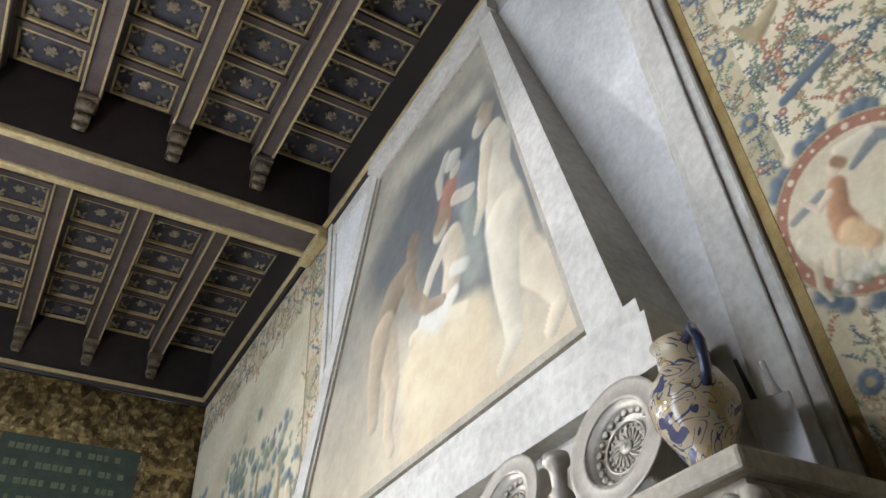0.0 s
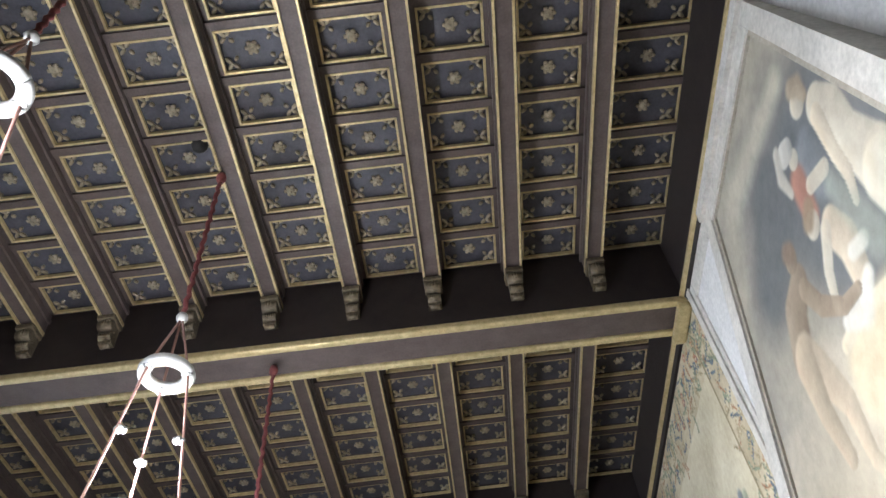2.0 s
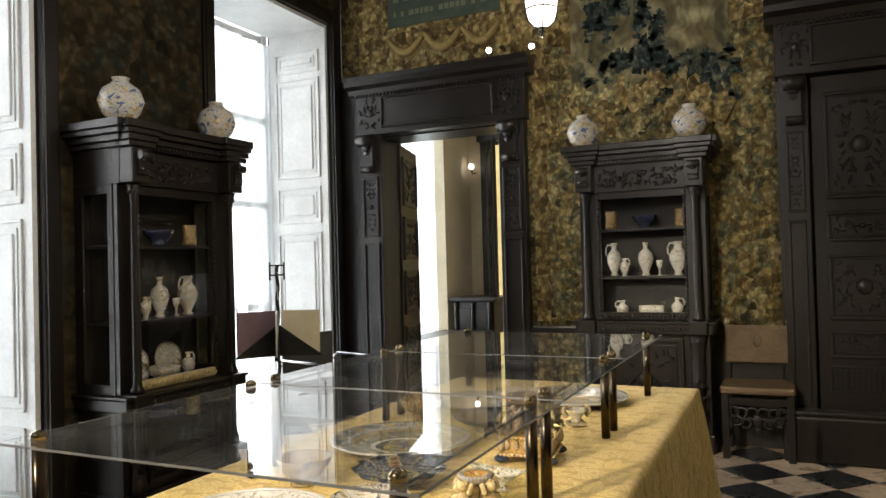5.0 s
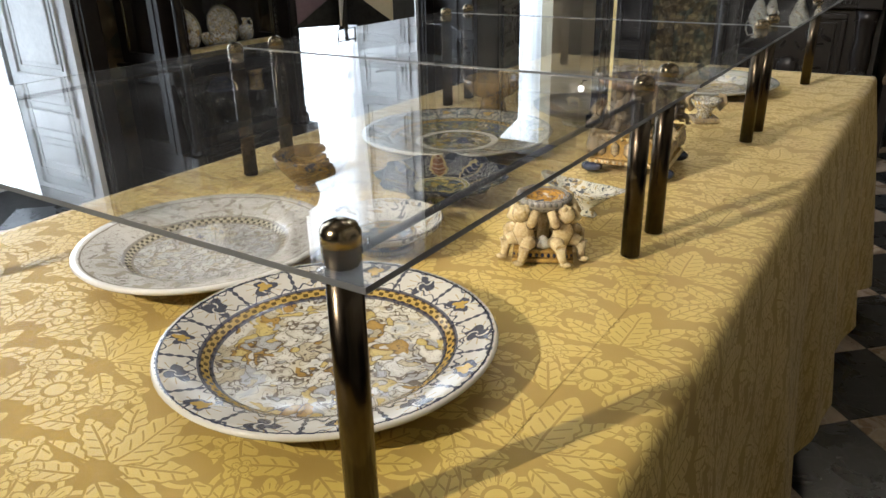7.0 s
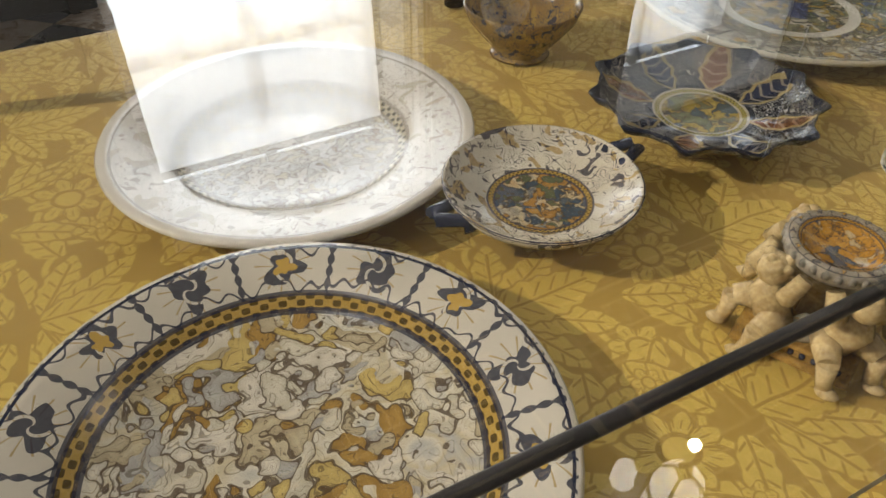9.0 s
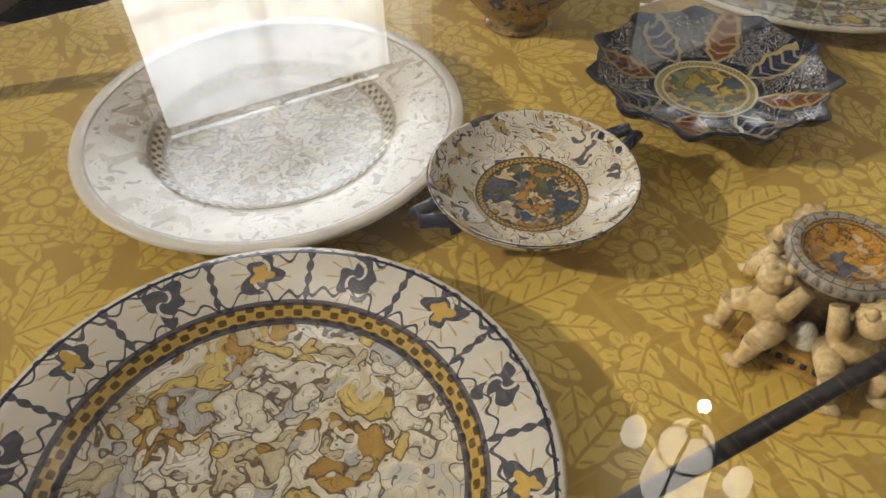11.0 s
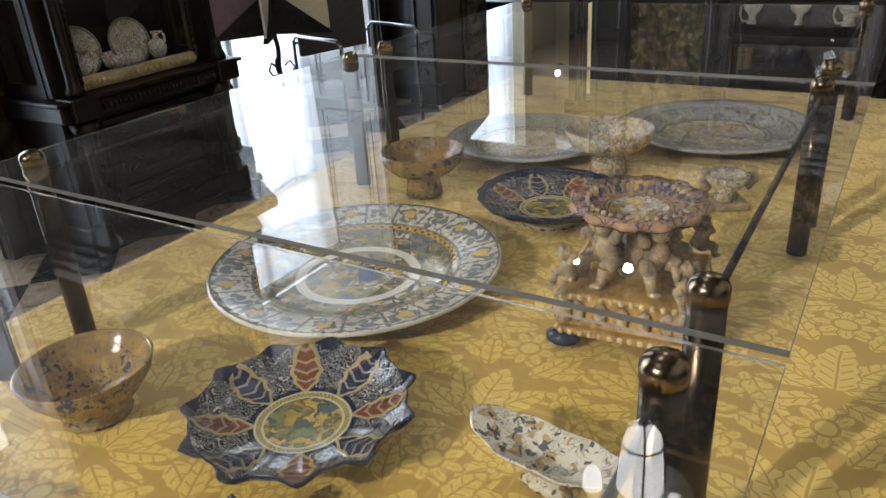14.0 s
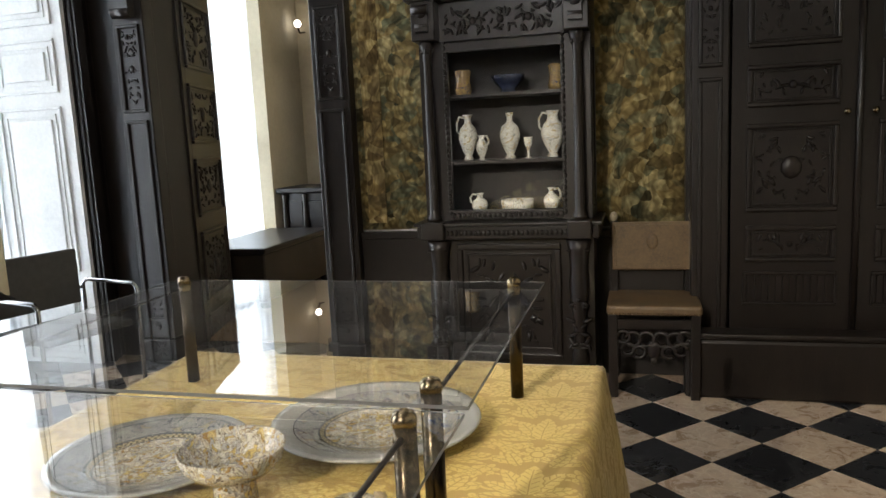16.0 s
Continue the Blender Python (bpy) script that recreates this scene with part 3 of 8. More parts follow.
# ---- windows on the west ----
def panel_board(bm, w, h, y, t, panels, frame_w=0.07):
    """A panelled board in the xz plane: a slab with raised and sunk panels; front faces -y at y."""
    box(bm, 0, w, y, y + t, 0, h)
    for z0, z1 in panels:
        x0, x1 = frame_w, w - frame_w
        for q in ((x0, x1, z0, z0 + 0.018), (x0, x1, z1 - 0.018, z1), (x0, x0 + 0.018, z0 + 0.018, z1 - 0.018), (x1 - 0.018, x1, z0 + 0.018, z1 - 0.018)):
            box(bm, q[0], q[1], y - 0.014, y + 0.001, q[2], q[3], bev=0.005)
        for q in ((x0 + 0.045, x1 - 0.045, z0 + 0.045, z0 + 0.055), (x0 + 0.045, x1 - 0.045, z1 - 0.055, z1 - 0.045), (x0 + 0.045, x0 + 0.055, z0 + 0.055, z1 - 0.055), (x1 - 0.055, x1 - 0.045, z0 + 0.055, z1 - 0.055)):
            box(bm, q[0], q[1], y - 0.008, y + 0.001, q[2], q[3])
        box(bm, x0 + 0.075, x1 - 0.075, y - 0.012, y + 0.001, z0 + 0.075, z1 - 0.075, bev=0.006)
    return bm


def curtain_mesh(w, h, seed):
    rnd = random.Random(seed)
    bm = bmesh.new()
    cols, ph = 70, rnd.random() * 6
    top = []
    for i in range(cols + 1):
        u = i / cols
        d = 0.018 * math.sin(u * 40 + ph) + 0.012 * math.sin(u * 91 + 2 * ph)
        top.append((bm.verts.new((d, u * w, h)), bm.verts.new((d * 1.5, u * w, 0.02))))
    for a, b in zip(top, top[1:]):
        f = bm.faces.new((a[0], a[1], b[1], b[0]))
        f.smooth = True
    return bm


SHUT = [(0.10, 0.52), (0.60, 1.62), (1.70, 2.02), (2.10, 2.98), (3.03, 3.22)]
for idx, (y0, y1, z0, z1) in enumerate((W1, W2)):
    win = tagged(thing("window_%d" % (idx + 1), pose(XW, y0, 0), "tall window with white panelled shutters and sheer curtain", "window", kind="structure"))
    w = y1 - y0
    # reveal linings: shutters folded against the jambs, head and frame
    for nm, base in (("shutter", 1), ("shutter", 0)):
        bms = panel_board(bmesh.new(), 0.60, z1 - 0.002, 0, 0.03, SHUT)
        o = part(nm, bms, WHITEPAINT, win, "white panelled window shutter")
        o.matrix_local = pose(-0.61, w - 0.032, 0) if base else pose(-0.01, 0.032, 0, 0, 0, 180)
    head = panel_board(bmesh.new(), w - 0.07, 0.60, 0, 0.03, [(0.06, 0.54)])
    o = part("head_lining", head, WHITEPAINT, win)
    o.matrix_local = Matrix.Translation((-0.01, 0.035, z1 - 0.002)) @ Matrix(((0, 0, -1, 0), (1, 0, 0, 0), (0, -1, 0, 0), (0, 0, 0, 1)))
    fr = bmesh.new()
    for q in ((0.0, 0.07, 0, z1), (w - 0.07, w, 0, z1), (w / 2 - 0.035, w / 2 + 0.035, 0, z1)):
        box(fr, -0.70, -0.655, q[0], q[1], q[2], q[3], bev=0.006)
    for zz in (0.0, 0.95, 1.85, 2.6, z1 - 0.08):
        box(fr, -0.695, -0.66, 0.07, w - 0.07, zz, zz + 0.06, bev=0.005)
    part("window_frame", fr, WHITEPAINT, win)
    pn = part("pane", boxm(-0.680, -0.676, 0.05, w - 0.05, 0.05, z1 - 0.05), GLASS, win)
    pn.visible_shadow = False
    cu = part("sheer_curtain", curtain_mesh(w - 0.08, z1 - 0.12, idx), SHEER, win, "sheer white curtain hanging in folds")
    cu.matrix_local = pose(-0.62, 0.04, 0.02)
    # dark architrave
    ar = bmesh.new()
    for q in ((-0.11, -0.003, 0.0, z1 + 0.13), (w + 0.003, w + 0.11, 0.0, z1 + 0.13), (-0.003, w + 0.003, z1 + 0.003, z1 + 0.13)):
        box(ar, 0.002, 0.035, q[0], q[1], q[2], q[3], bev=0.008)
        box(ar, 0.003, 0.05, q[0] + 0.01, q[0] + 0.04 if q[3] > z1 + 0.1 and q[1] - q[0] < 0.2 else q[1], q[3] - 0.03 if q[1] - q[0] > 0.2 else q[2], q[3])
    part("architrave", ar, DARKWOOD, win, "dark wooden architrave")
    window_light("window_daylight", look((XW - 0.58, (y0 + y1) / 2, 1.75), (XW + 2, (y0 + y1) / 2, 1.65)), w - 0.1, 2.9, WINDOW_POWER)
tagged(part("backdrop", boxm(-7.1, -7.0, -9, 12, -2, 9), DAYSKY), "bright hazy daylight seen through the windows", "sky", kind="structure")

# ---- next room, seen through the open door ----
NX0, NX1, NY1 = -3.3, 0.2, 6.1
tagged(part("floor_next_room", boxm(NX0, NX1, YN + 0.351, NY1, -0.05, 0.0), WOODFLOOR), "warm wooden floor of the next room", "floor", kind="structure")
wall_with_holes("wall_next_west", "y", NX0 - 0.3, NX0, YN + 0.35, NY1, 0, 3.9, [(3.95, 5.28, 0.45, 3.4)], CREAMWALL, "cream wall with a tall window")
wall_with_holes("wall_next_north", "x", NY1, NY1 + 0.3, NX0 - 0.3, NX1, 0, 3.9, [(-3.05, -2.28, 0, 2.9)], CREAMWALL, "cream wall with a door to a further room")
wall_with_holes("wall_next_east", "y", NX1, NX1 + 0.2, YN + 0.35, NY1, 0, 3.9, [], CREAMWALL, "cream wall of the next room")
tagged(part("ceiling_next_room", boxm(NX0, NX1, YN + 0.35, NY1, 3.9, 4.0), CREAMWALL), "pale ceiling of the next room", "ceiling", kind="structure")
tagged(part("wall_far_room", boxm(-5.0, -1.5, 8.9, 9.0, -0.05, 3.9), YELLOWTAP), "golden silk wall of a further room", "wall", kind="structure")
tagged(part("floor_far_room", boxm(-5.0, -1.5, NY1 + 0.3, 8.9, -0.05, 0.0), WOODFLOOR), "wooden floor of a further room", "floor", kind="structure")
nw = thing("window_3", pose(NX0, 3.95, 0.45), "tall bright window with a sheer curtain", "window", kind="structure")
c3 = part("sheer_curtain", curtain_mesh(1.33, 2.95, 9), SHEER, nw)
c3.matrix_local = pose(-0.12, 0, 0)
f3 = bmesh.new()
for q in ((0, 0.06), (0.635, 0.695), (1.27, 1.33)):
    box(f3, -0.27, -0.22, q[0], q[1], 0, 2.95, bev=0.005)
for zz in (0, 0.9, 1.8, 2.89):
    box(f3, -0.265, -0.225, 0.06, 1.27, zz, zz + 0.05)
part("window_frame", f3, WHITEPAINT, nw)
window_light("next_room_daylight", look((NX0 + 0.05, 4.6, 1.9), (NX0 + 2, 4.6, 1.7)), 1.25, 2.8, 22)
# doorframe to the further room
dfr = thing("door_3", pose(-2.665, NY1, 0), "dark wooden doorway with an open carved leaf", "door", kind="structure")
b = bmesh.new()
for q in ((-0.46, -0.38, 0, 3.0), (0.38, 0.46, 0, 3.0)):
    box(b, q[0], q[1], -0.05, 0.30, q[2], q[3], bev=0.01)
box(b, -0.5, 0.5, -0.08, 0.30, 2.9, 3.06, bev=0.015)
part("door_frame", b, DARKWOOD, dfr)
b = panel_board(bmesh.new(), 0.6, 2.85, 0, 0.04, [(0.12, 0.8), (0.9, 1.9), (2.0, 2.75)])
blob(b, (0.3, -0.01, 1.4), 0.16, 0.7, 0.12, 1.3, 16)
o = part("door_leaf", b, DARKWOOD, dfr, "dark carved open door leaf")
o.matrix_local = pose(-0.36, -0.06, 0.01, 0, 0, -62)
# chest and cabinet under the next room's window wall
ch = thing("wooden_chest", pose(-2.98, 4.5, 0), "low dark wooden chest under the window", "chest")
part("body", boxm(-0.3, 0.3, -0.65, 0.65, 0.06, 0.46, bev=0.015), DARKWOOD, ch)
part("lid", boxm(-0.33, 0.33, -0.68, 0.68, 0.461, 0.51, bev=0.012), DARKWOOD, ch)
for i, (px, py) in enumerate(((-0.26, -0.6), (0.26, -0.6), (-0.26, 0.6), (0.26, 0.6))):
    part("foot", lathe(bmesh.new(), [(0.035, 0), (0.055, 0.03), (0.04, 0.06)], 12, px, py), DARKWOOD, ch)
sb = thing("sideboard", pose(-2.98, 5.60, 0), "dark carved sideboard against the cream wall", "sideboard")
part("body", boxm(-0.27, 0.27, -0.26, 0.26, 0.08, 0.84, bev=0.01), DARKWOOD, sb)
part("top", boxm(-0.31, 0.31, -0.30, 0.30, 0.841, 0.89, bev=0.012), DARKWOOD, sb)
part("base", boxm(-0.30, 0.30, -0.29, 0.29, 0.0, 0.079, bev=0.01), DARKWOOD, sb)
for k in (-0.22, 0.0, 0.22):
    part("pilaster", lathe(bmesh.new(), [(0.03, 0.1), (0.022, 0.2), (0.03, 0.5), (0.022, 0.74), (0.032, 0.83)], 10, k, -0.285), DARKWOOD, sb)
for k in (-0.11, 0.11):
    part("door_panel", boxm(k - 0.075, k + 0.075, -0.275, -0.258, 0.18, 0.76, bev=0.006), DARKWOOD, sb)
rc = thing("red_armchair", pose(-2.72, 7.4, 0, 0, 0, 20), "red upholstered wooden armchair in the further room", "chair")
part("seat", boxm(-0.26, 0.26, -0.24, 0.24, 0.40, 0.48, bev=0.02), REDCLOTH, rc)
part("backrest", boxm(-0.26, 0.26, 0.2, 0.26, 0.6, 1.12, bev=0.02), REDCLOTH, rc)
for px in (-0.25, 0.25):
    for py in (-0.22, 0.23):
        part("leg", boxm(px - 0.022, px + 0.022, py - 0.022, py + 0.022, 0, 0.40 if py < 0 else 0.62), DARKWOOD, rc)
    part("armrest", boxm(px - 0.03, px + 0.03, -0.24, 0.22, 0.68, 0.71, bev=0.01), DARKWOOD, rc)
    part("arm_post", boxm(px - 0.02, px + 0.02, -0.22, -0.18, 0.48, 0.68), DARKWOOD, rc)
wl = thing("wall_lamp", pose(-3.2, NY1 - 0.02, 2.5), "small lit wall lamp beside the far doorway", "lamp")
part("bracket", tube(bmesh.new(), [(0, 0, 0), (0, -0.12, -0.02), (0, -0.16, 0.03)], 0.01), BRASS, wl)
part("bulb", blob(bmesh.new(), (0, -0.16, 0.07), 0.04), LAMPGLASS, wl)


# ---- carved ornament ----
def relief(bm, x0, x1, z0, z1, y, seed, depth=0.014, size=0.022, mi=0):
    """Carved scrollwork standing proud of a panel that faces -y: mirrored lobes, leaf strokes and a central boss."""
    rnd = random.Random(seed)
    cx, cz, w, h = (x0 + x1) / 2, (z0 + z1) / 2, (x1 - x0) / 2, (z1 - z0) / 2
    blob(bm, (cx, y, cz), min(w, h) * 0.30, 1, depth / (min(w, h) * 0.30), 1.15, 10, mi)
    for k in range(int(5 + 26 * w * h / (size * size * 60))):
        px, pz = rnd.uniform(0.12, 0.92) * w, rnd.uniform(-0.92, 0.92) * h
        a, s = rnd.uniform(0, 3.14), size * rnd.uniform(0.5, 1.0)
        for sg in (-1, 1):
            blob(bm, (cx + sg * px, y, cz + pz), s, 0.42, depth / s * rnd.uniform(0.5, 1), 1.1, 6, mi, Matrix.Rotation(sg * a, 4, "Y"))


def frame_strips(bm, x0, x1, z0, z1, y, w, d, mi=0):
    """A raised moulding round a rectangle that faces -y, its outer edge at x0, x1, z0, z1."""
    for q in ((x0, x1, z0, z0 + w), (x0, x1, z1 - w, z1), (x0, x0 + w, z0 + w, z1 - w), (x1 - w, x1, z0 + w, z1 - w)):
        box(bm, q[0], q[1], y - d, y + 0.002, q[2], q[3], bev=min(w, d) * 0.3, mi=mi)


def dentils(bm, x0, x1, y, z, w=0.018, h=0.022, d=0.016, mi=0):
    n = int((x1 - x0) / (w * 1.9))
    for i in range(n):
        x = x0 + (i + 0.5) * (x1 - x0) / n
        box(bm, x - w / 2, x + w / 2, y - d, y + 0.001, z, z + h, mi=mi)


def console(bm, x, y, z1, w=0.13, h=0.32, d=0.16):
    """A scrolled bracket under an entablature, back at y, top at z1, facing -y."""
    tube(bm, [(x - w / 2, y - d * 0.62, z1 - d * 0.42), (x + w / 2, y - d * 0.62, z1 - d * 0.42)], d * 0.40, 12)
    tube(bm, [(x - w * 0.42, y - d * 0.3, z1 - h + 0.05), (x + w * 0.42, y - d * 0.3, z1 - h + 0.05)], d * 0.26, 12)
    box(bm, x - w * 0.40, x + w * 0.40, y - d * 0.5, y, z1 - h * 0.85, z1 - 0.01)
    for k in range(4):
        blob(bm, (x, y - d * 0.55 + 0.02 * k, z1 - d * 0.8 - k * h * 0.14), w * 0.32, 1, 0.5, 0.7, 8)


# ---- portal with the open door ----
def portal(name, x0, x1, ztop, zopen, yw, label, seed, jamb=0.21, depth=0.16):
    """Carved door surround on the north wall: two pilasters with consoles, frieze, dentils, stepped cornice."""
    p = thing(name, pose(0, 0, 0), label, "door", kind="structure")
    for sx, xa in (("l", x0), ("r", x1 - jamb)):
        b = boxm(xa, xa + jamb, yw - depth * 0.6, yw - 0.002, 0.14, zopen - 0.002, bev=0.006)
        frame_strips(b, xa + 0.03, xa + jamb - 0.03, 0.25, zopen * 0.62, yw - depth * 0.6, 0.018, 0.016)
        frame_strips(b, xa + 0.03, xa + jamb - 0.03, zopen * 0.64, zopen - 0.36, yw - depth * 0.6, 0.018, 0.016)
        relief(b, xa + 0.05, xa + jamb - 0.05, zopen * 0.65, zopen - 0.38, yw - depth * 0.6, seed, 0.014, 0.016)
        part("pilaster", b, DARKWOOD, p)
        part("plinth", boxm(xa - 0.02, xa + jamb + 0.02, yw - depth * 0.85, yw - 0.002, 0.0, 0.139, bev=0.01), DARKWOOD, p)
        b = bmesh.new()
        console(b, xa + jamb / 2, yw - depth * 0.6, zopen - 0.004, jamb * 0.7, 0.34, 0.13)
        part("console", b, DARKWOOD, p)
    b = boxm(x0 - 0.02, x1 + 0.02, yw - depth * 0.75, yw - 0.002, zopen, ztop - 0.13, bev=0.006)
    frame_strips(b, x0 + jamb + 0.02, x1 - jamb - 0.02, zopen + 0.05, ztop - 0.16, yw - depth * 0.75, 0.02, 0.018)
    for xa in (x0 + 0.02, x1 - jamb - 0.02):
        relief(b, xa, xa + jamb, zopen + 0.04, ztop - 0.15, yw - depth * 0.75, seed + 3, 0.02, 0.02)
    part("frieze", b, DARKWOOD, p)
    pr = [(yw - 0.003, ztop - 0.13), (yw - depth * 0.8, ztop - 0.13), (yw - depth * 0.9, ztop - 0.09), (yw - depth * 1.25, ztop - 0.07), (yw - depth * 1.3, ztop - 0.03), (yw - depth * 1.5, ztop), (yw - 0.003, ztop)]
    b = profile_run(bmesh.new(), pr, "x", x0 - 0.075, x1 + 0.075)
    dentils(b, x0 - 0.02, x1 + 0.02, yw - depth * 0.78, ztop - 0.155)
    part("cornice", b, DARKWOOD, p)
    return p


def carved_leaf(w, h, rows, seed, cols=1):
    """A carved door leaf, hinge edge at x = 0, facing -y."""
    b = boxm(0, w, 0, 0.05, 0, h)
    cw = w / cols
    for c in range(cols):
        for i, (z0, z1) in enumerate(rows):
            frame_strips(b, c * cw + 0.07, (c + 1) * cw - 0.07, z0, z1, 0, 0.022, 0.020)
            frame_strips(b, c * cw + 0.10, (c + 1) * cw - 0.10, z0 + 0.03, z1 - 0.03, 0, 0.008, 0.010)
            relief(b, c * cw + 0.11, (c + 1) * cw - 0.11, z0 + 0.04, z1 - 0.04, 0, seed + i + 10 * c, 0.020, 0.024)
    return b


p1 = portal("door_1", -2.82, -1.32, 2.92, 2.44, YN, "carved dark walnut portal with its door leaf open", 5, 0.215, 0.17)
lf = part("door_leaf", carved_leaf(0.72, 2.40, [(0.15, 0.75), (0.85, 1.25), (1.35, 1.75), (1.85, 2.3)], 40), DARKWOOD, p1, "carved dark door leaf standing open")
lf.matrix_local = pose(-2.64, YN + 0.30, 0.01, 0, 0, 105)
part("door_jamb", boxm(-2.675, -2.655, YN + 0.002, YN + 0.36, 0, 2.44), DARKWOOD, p1)
part("door_jamb", boxm(-1.51, -1.49, YN + 0.002, YN + 0.36, 0, 2.44), DARKWOOD, p1)
part("door_head", boxm(-2.655, -1.51, YN + 0.002, YN + 0.36, 2.425, 2.445), DARKWOOD, p1)
part("wall_side_panel", boxm(XW + 0.02, -2.822, YN - 0.06, YN - 0.003, 0, 2.95, bev=0.01), DARKWOOD, p1)

p2 = portal("door_2", 0.50, 2.02, 2.98, 2.50, YN - 0.10, "large carved dark walnut double door, closed", 8, 0.17, 0.20)
part("backing", boxm(0.48, 2.04, YN - 0.101, YN - 0.002, 0, 2.98), DARKWOOD, p2)
ROWS_B = [(0.62, 0.80), (0.87, 1.30), (1.38, 1.58), (1.66, 2.36)]
for xa in (0.69, 1.27):
    b = carved_leaf(0.55, 2.47, ROWS_B, 60)
    frame_strips(b, 0.06, 0.49, 0.40, 0.57, 0, 0.014, 0.014)
    for k in range(12):
        box(b, 0.085 + k * 0.032, 0.10 + k * 0.032, -0.014, 0.001, 0.42, 0.55)
    lf = part("door_leaf", b, DARKWOOD, p2)
    lf.matrix_local = pose(xa, YN - 0.155, 0.02)
    kn = part("door_knob", lathe(bmesh.new(), [(0.006, 0), (0.006, 0.02), (0.016, 0.03), (0.016, 0.04), (0.0, 0.046)], 12), NICKEL, lf, "small metal knob")
    kn.matrix_local = pose(0.505 if xa < 1 else 0.045, -0.001, 1.34, 90)
part("centre_bead", tube(bmesh.new(), [(1.255, YN - 0.165, 0.1), (1.255, YN - 0.165, 2.48)], 0.016), DARKWOOD, p2)
part("threshold", boxm(0.46, 2.05, YN - 0.40, YN - 0.275, 0.0, 0.30, bev=0.02), DARKWOOD, p2)
part("threshold_cap", boxm(0.45, 2.05, YN - 0.405, YN - 0.272, 0.30, 0.33, bev=0.01), DARKWOOD, p2)

# low panelling between the doors
dado = tagged(part("dado", boxm(-1.318, 0.475, YN - 0.06, YN - 0.0045, 0.0, 0.76, bev=0.005), DARKWOOD), "low dark wooden wall panelling", "panelling", kind="structure")
b = boxm(-1.318, 0.475, YN - 0.075, YN - 0.0045, 0.761, 0.80, bev=0.008)
part("rail", b, DARKWOOD, dado)


# ---- tapestries on the north wall ----
def cloth_panel(bm, x0, x1, z0, z1, y, t=0.012, n=24):
    """A hung textile facing -y, with slow waves."""
    cols = []
    for i in range(n + 1):
        x = x0 + (x1 - x0) * i / n
        d = 0.006 * math.sin(x * 5.1) + 0.004 * math.sin(x * 11.7)
        cols.append([bm.verts.new((x, y - t + d, z)) for z in (z0, z1)] + [bm.verts.new((x, y, z)) for z in (z1, z0)])
    for a, c in zip(cols, cols[1:]):
        for k in range(4):
            f = bm.faces.new((a[k], c[k], c[(k + 1) % 4], a[(k + 1) % 4]))
            f.smooth = k == 0
    bm.faces.new(cols[0]), bm.faces.new(cols[-1][::-1])
    bmesh.ops.recalc_face_normals(bm, faces=bm.faces[:])
    return bm


def patch(bm, x, z, rx, rz, y, seed, t=0.008, n=26, rough=0.22):
    """A flat woven figure with an uneven outline, facing -y."""
    rnd = random.Random(seed)
    ph = [rnd.uniform(0, 6.3) for _ in range(4)]
    ring = []
    for i in range(n):
        a = 2 * math.pi * i / n
        r = 1 + rough * (0.6 * math.sin(3 * a + ph[0]) + 0.5 * math.sin(5 * a + ph[1]) + 0.4 * math.sin(8 * a + ph[2]))
        ring.append((x + rx * r * math.cos(a), z + rz * r * math.sin(a)))
    v0 = [bm.verts.new((px, y - t, pz)) for px, pz in ring]
    v1 = [bm.verts.new((px, y, pz)) for px, pz in ring]
    bm.faces.new(v0)
    for i in range(n):
        bm.faces.new((v0[i], v1[i], v1[(i + 1) % n], v0[(i + 1) % n]))
    bmesh.ops.recalc_face_normals(bm, faces=bm.faces[:])
    return bm


tn = tagged(part("tapestry", cloth_panel(bmesh.new(), XW + 0.02, XE - 0.01, 2.99, 4.41, YN - 0.004), TAP_FRIEZE), "large old verdure tapestry with tablets and garlands", "tapestry")
part("lower_field", cloth_panel(bmesh.new(), -1.34, 0.485, 0.81, 2.989, YN - 0.004), TAP_NORTH, tn)
YT = YN - 0.024
part("landscape", boxm(-0.95, 0.19, YT - 0.002, YT + 0.01, 2.55, 3.80), TAP_SKY, tn, "pale woven landscape field")
for k in range(48):
    rnd = random.Random(100 + k)
    b = bmesh.new()
    x, z = (-0.82 + rnd.random() * 0.5, 2.62 + rnd.random() * 0.95) if k < 26 else (-0.30 + 0.022 * (k - 26), 2.62 + 0.12 * math.sin(k * 1.7))
    for q in range(6):
        patch(b, x + rnd.uniform(-0.09, 0.09), z + rnd.uniform(-0.08, 0.08), rnd.uniform(0.02, 0.05), rnd.uniform(0.02, 0.05), YT - 0.003 - 0.0002 * k, k * 7 + q, 0.003, 20, 0.35)
    part("woven_tree", b, TAP_TREE, tn)
for k in range(20):
    rnd = random.Random(200 + k)
    b = bmesh.new()
    patch(b, -1.05 + 0.062 * k + rnd.uniform(-0.03, 0.03), 2.50 + rnd.uniform(-0.2, 0.12), 0.06 + rnd.random() * 0.05, 0.07 + rnd.random() * 0.07, YT - 0.015 - 0.0004 * k, 80 + k, 0.004, 24, 0.35)
    part("woven_leaf", b, (TAP_FRIEZE, TAP_NORTH)[k % 2], tn)
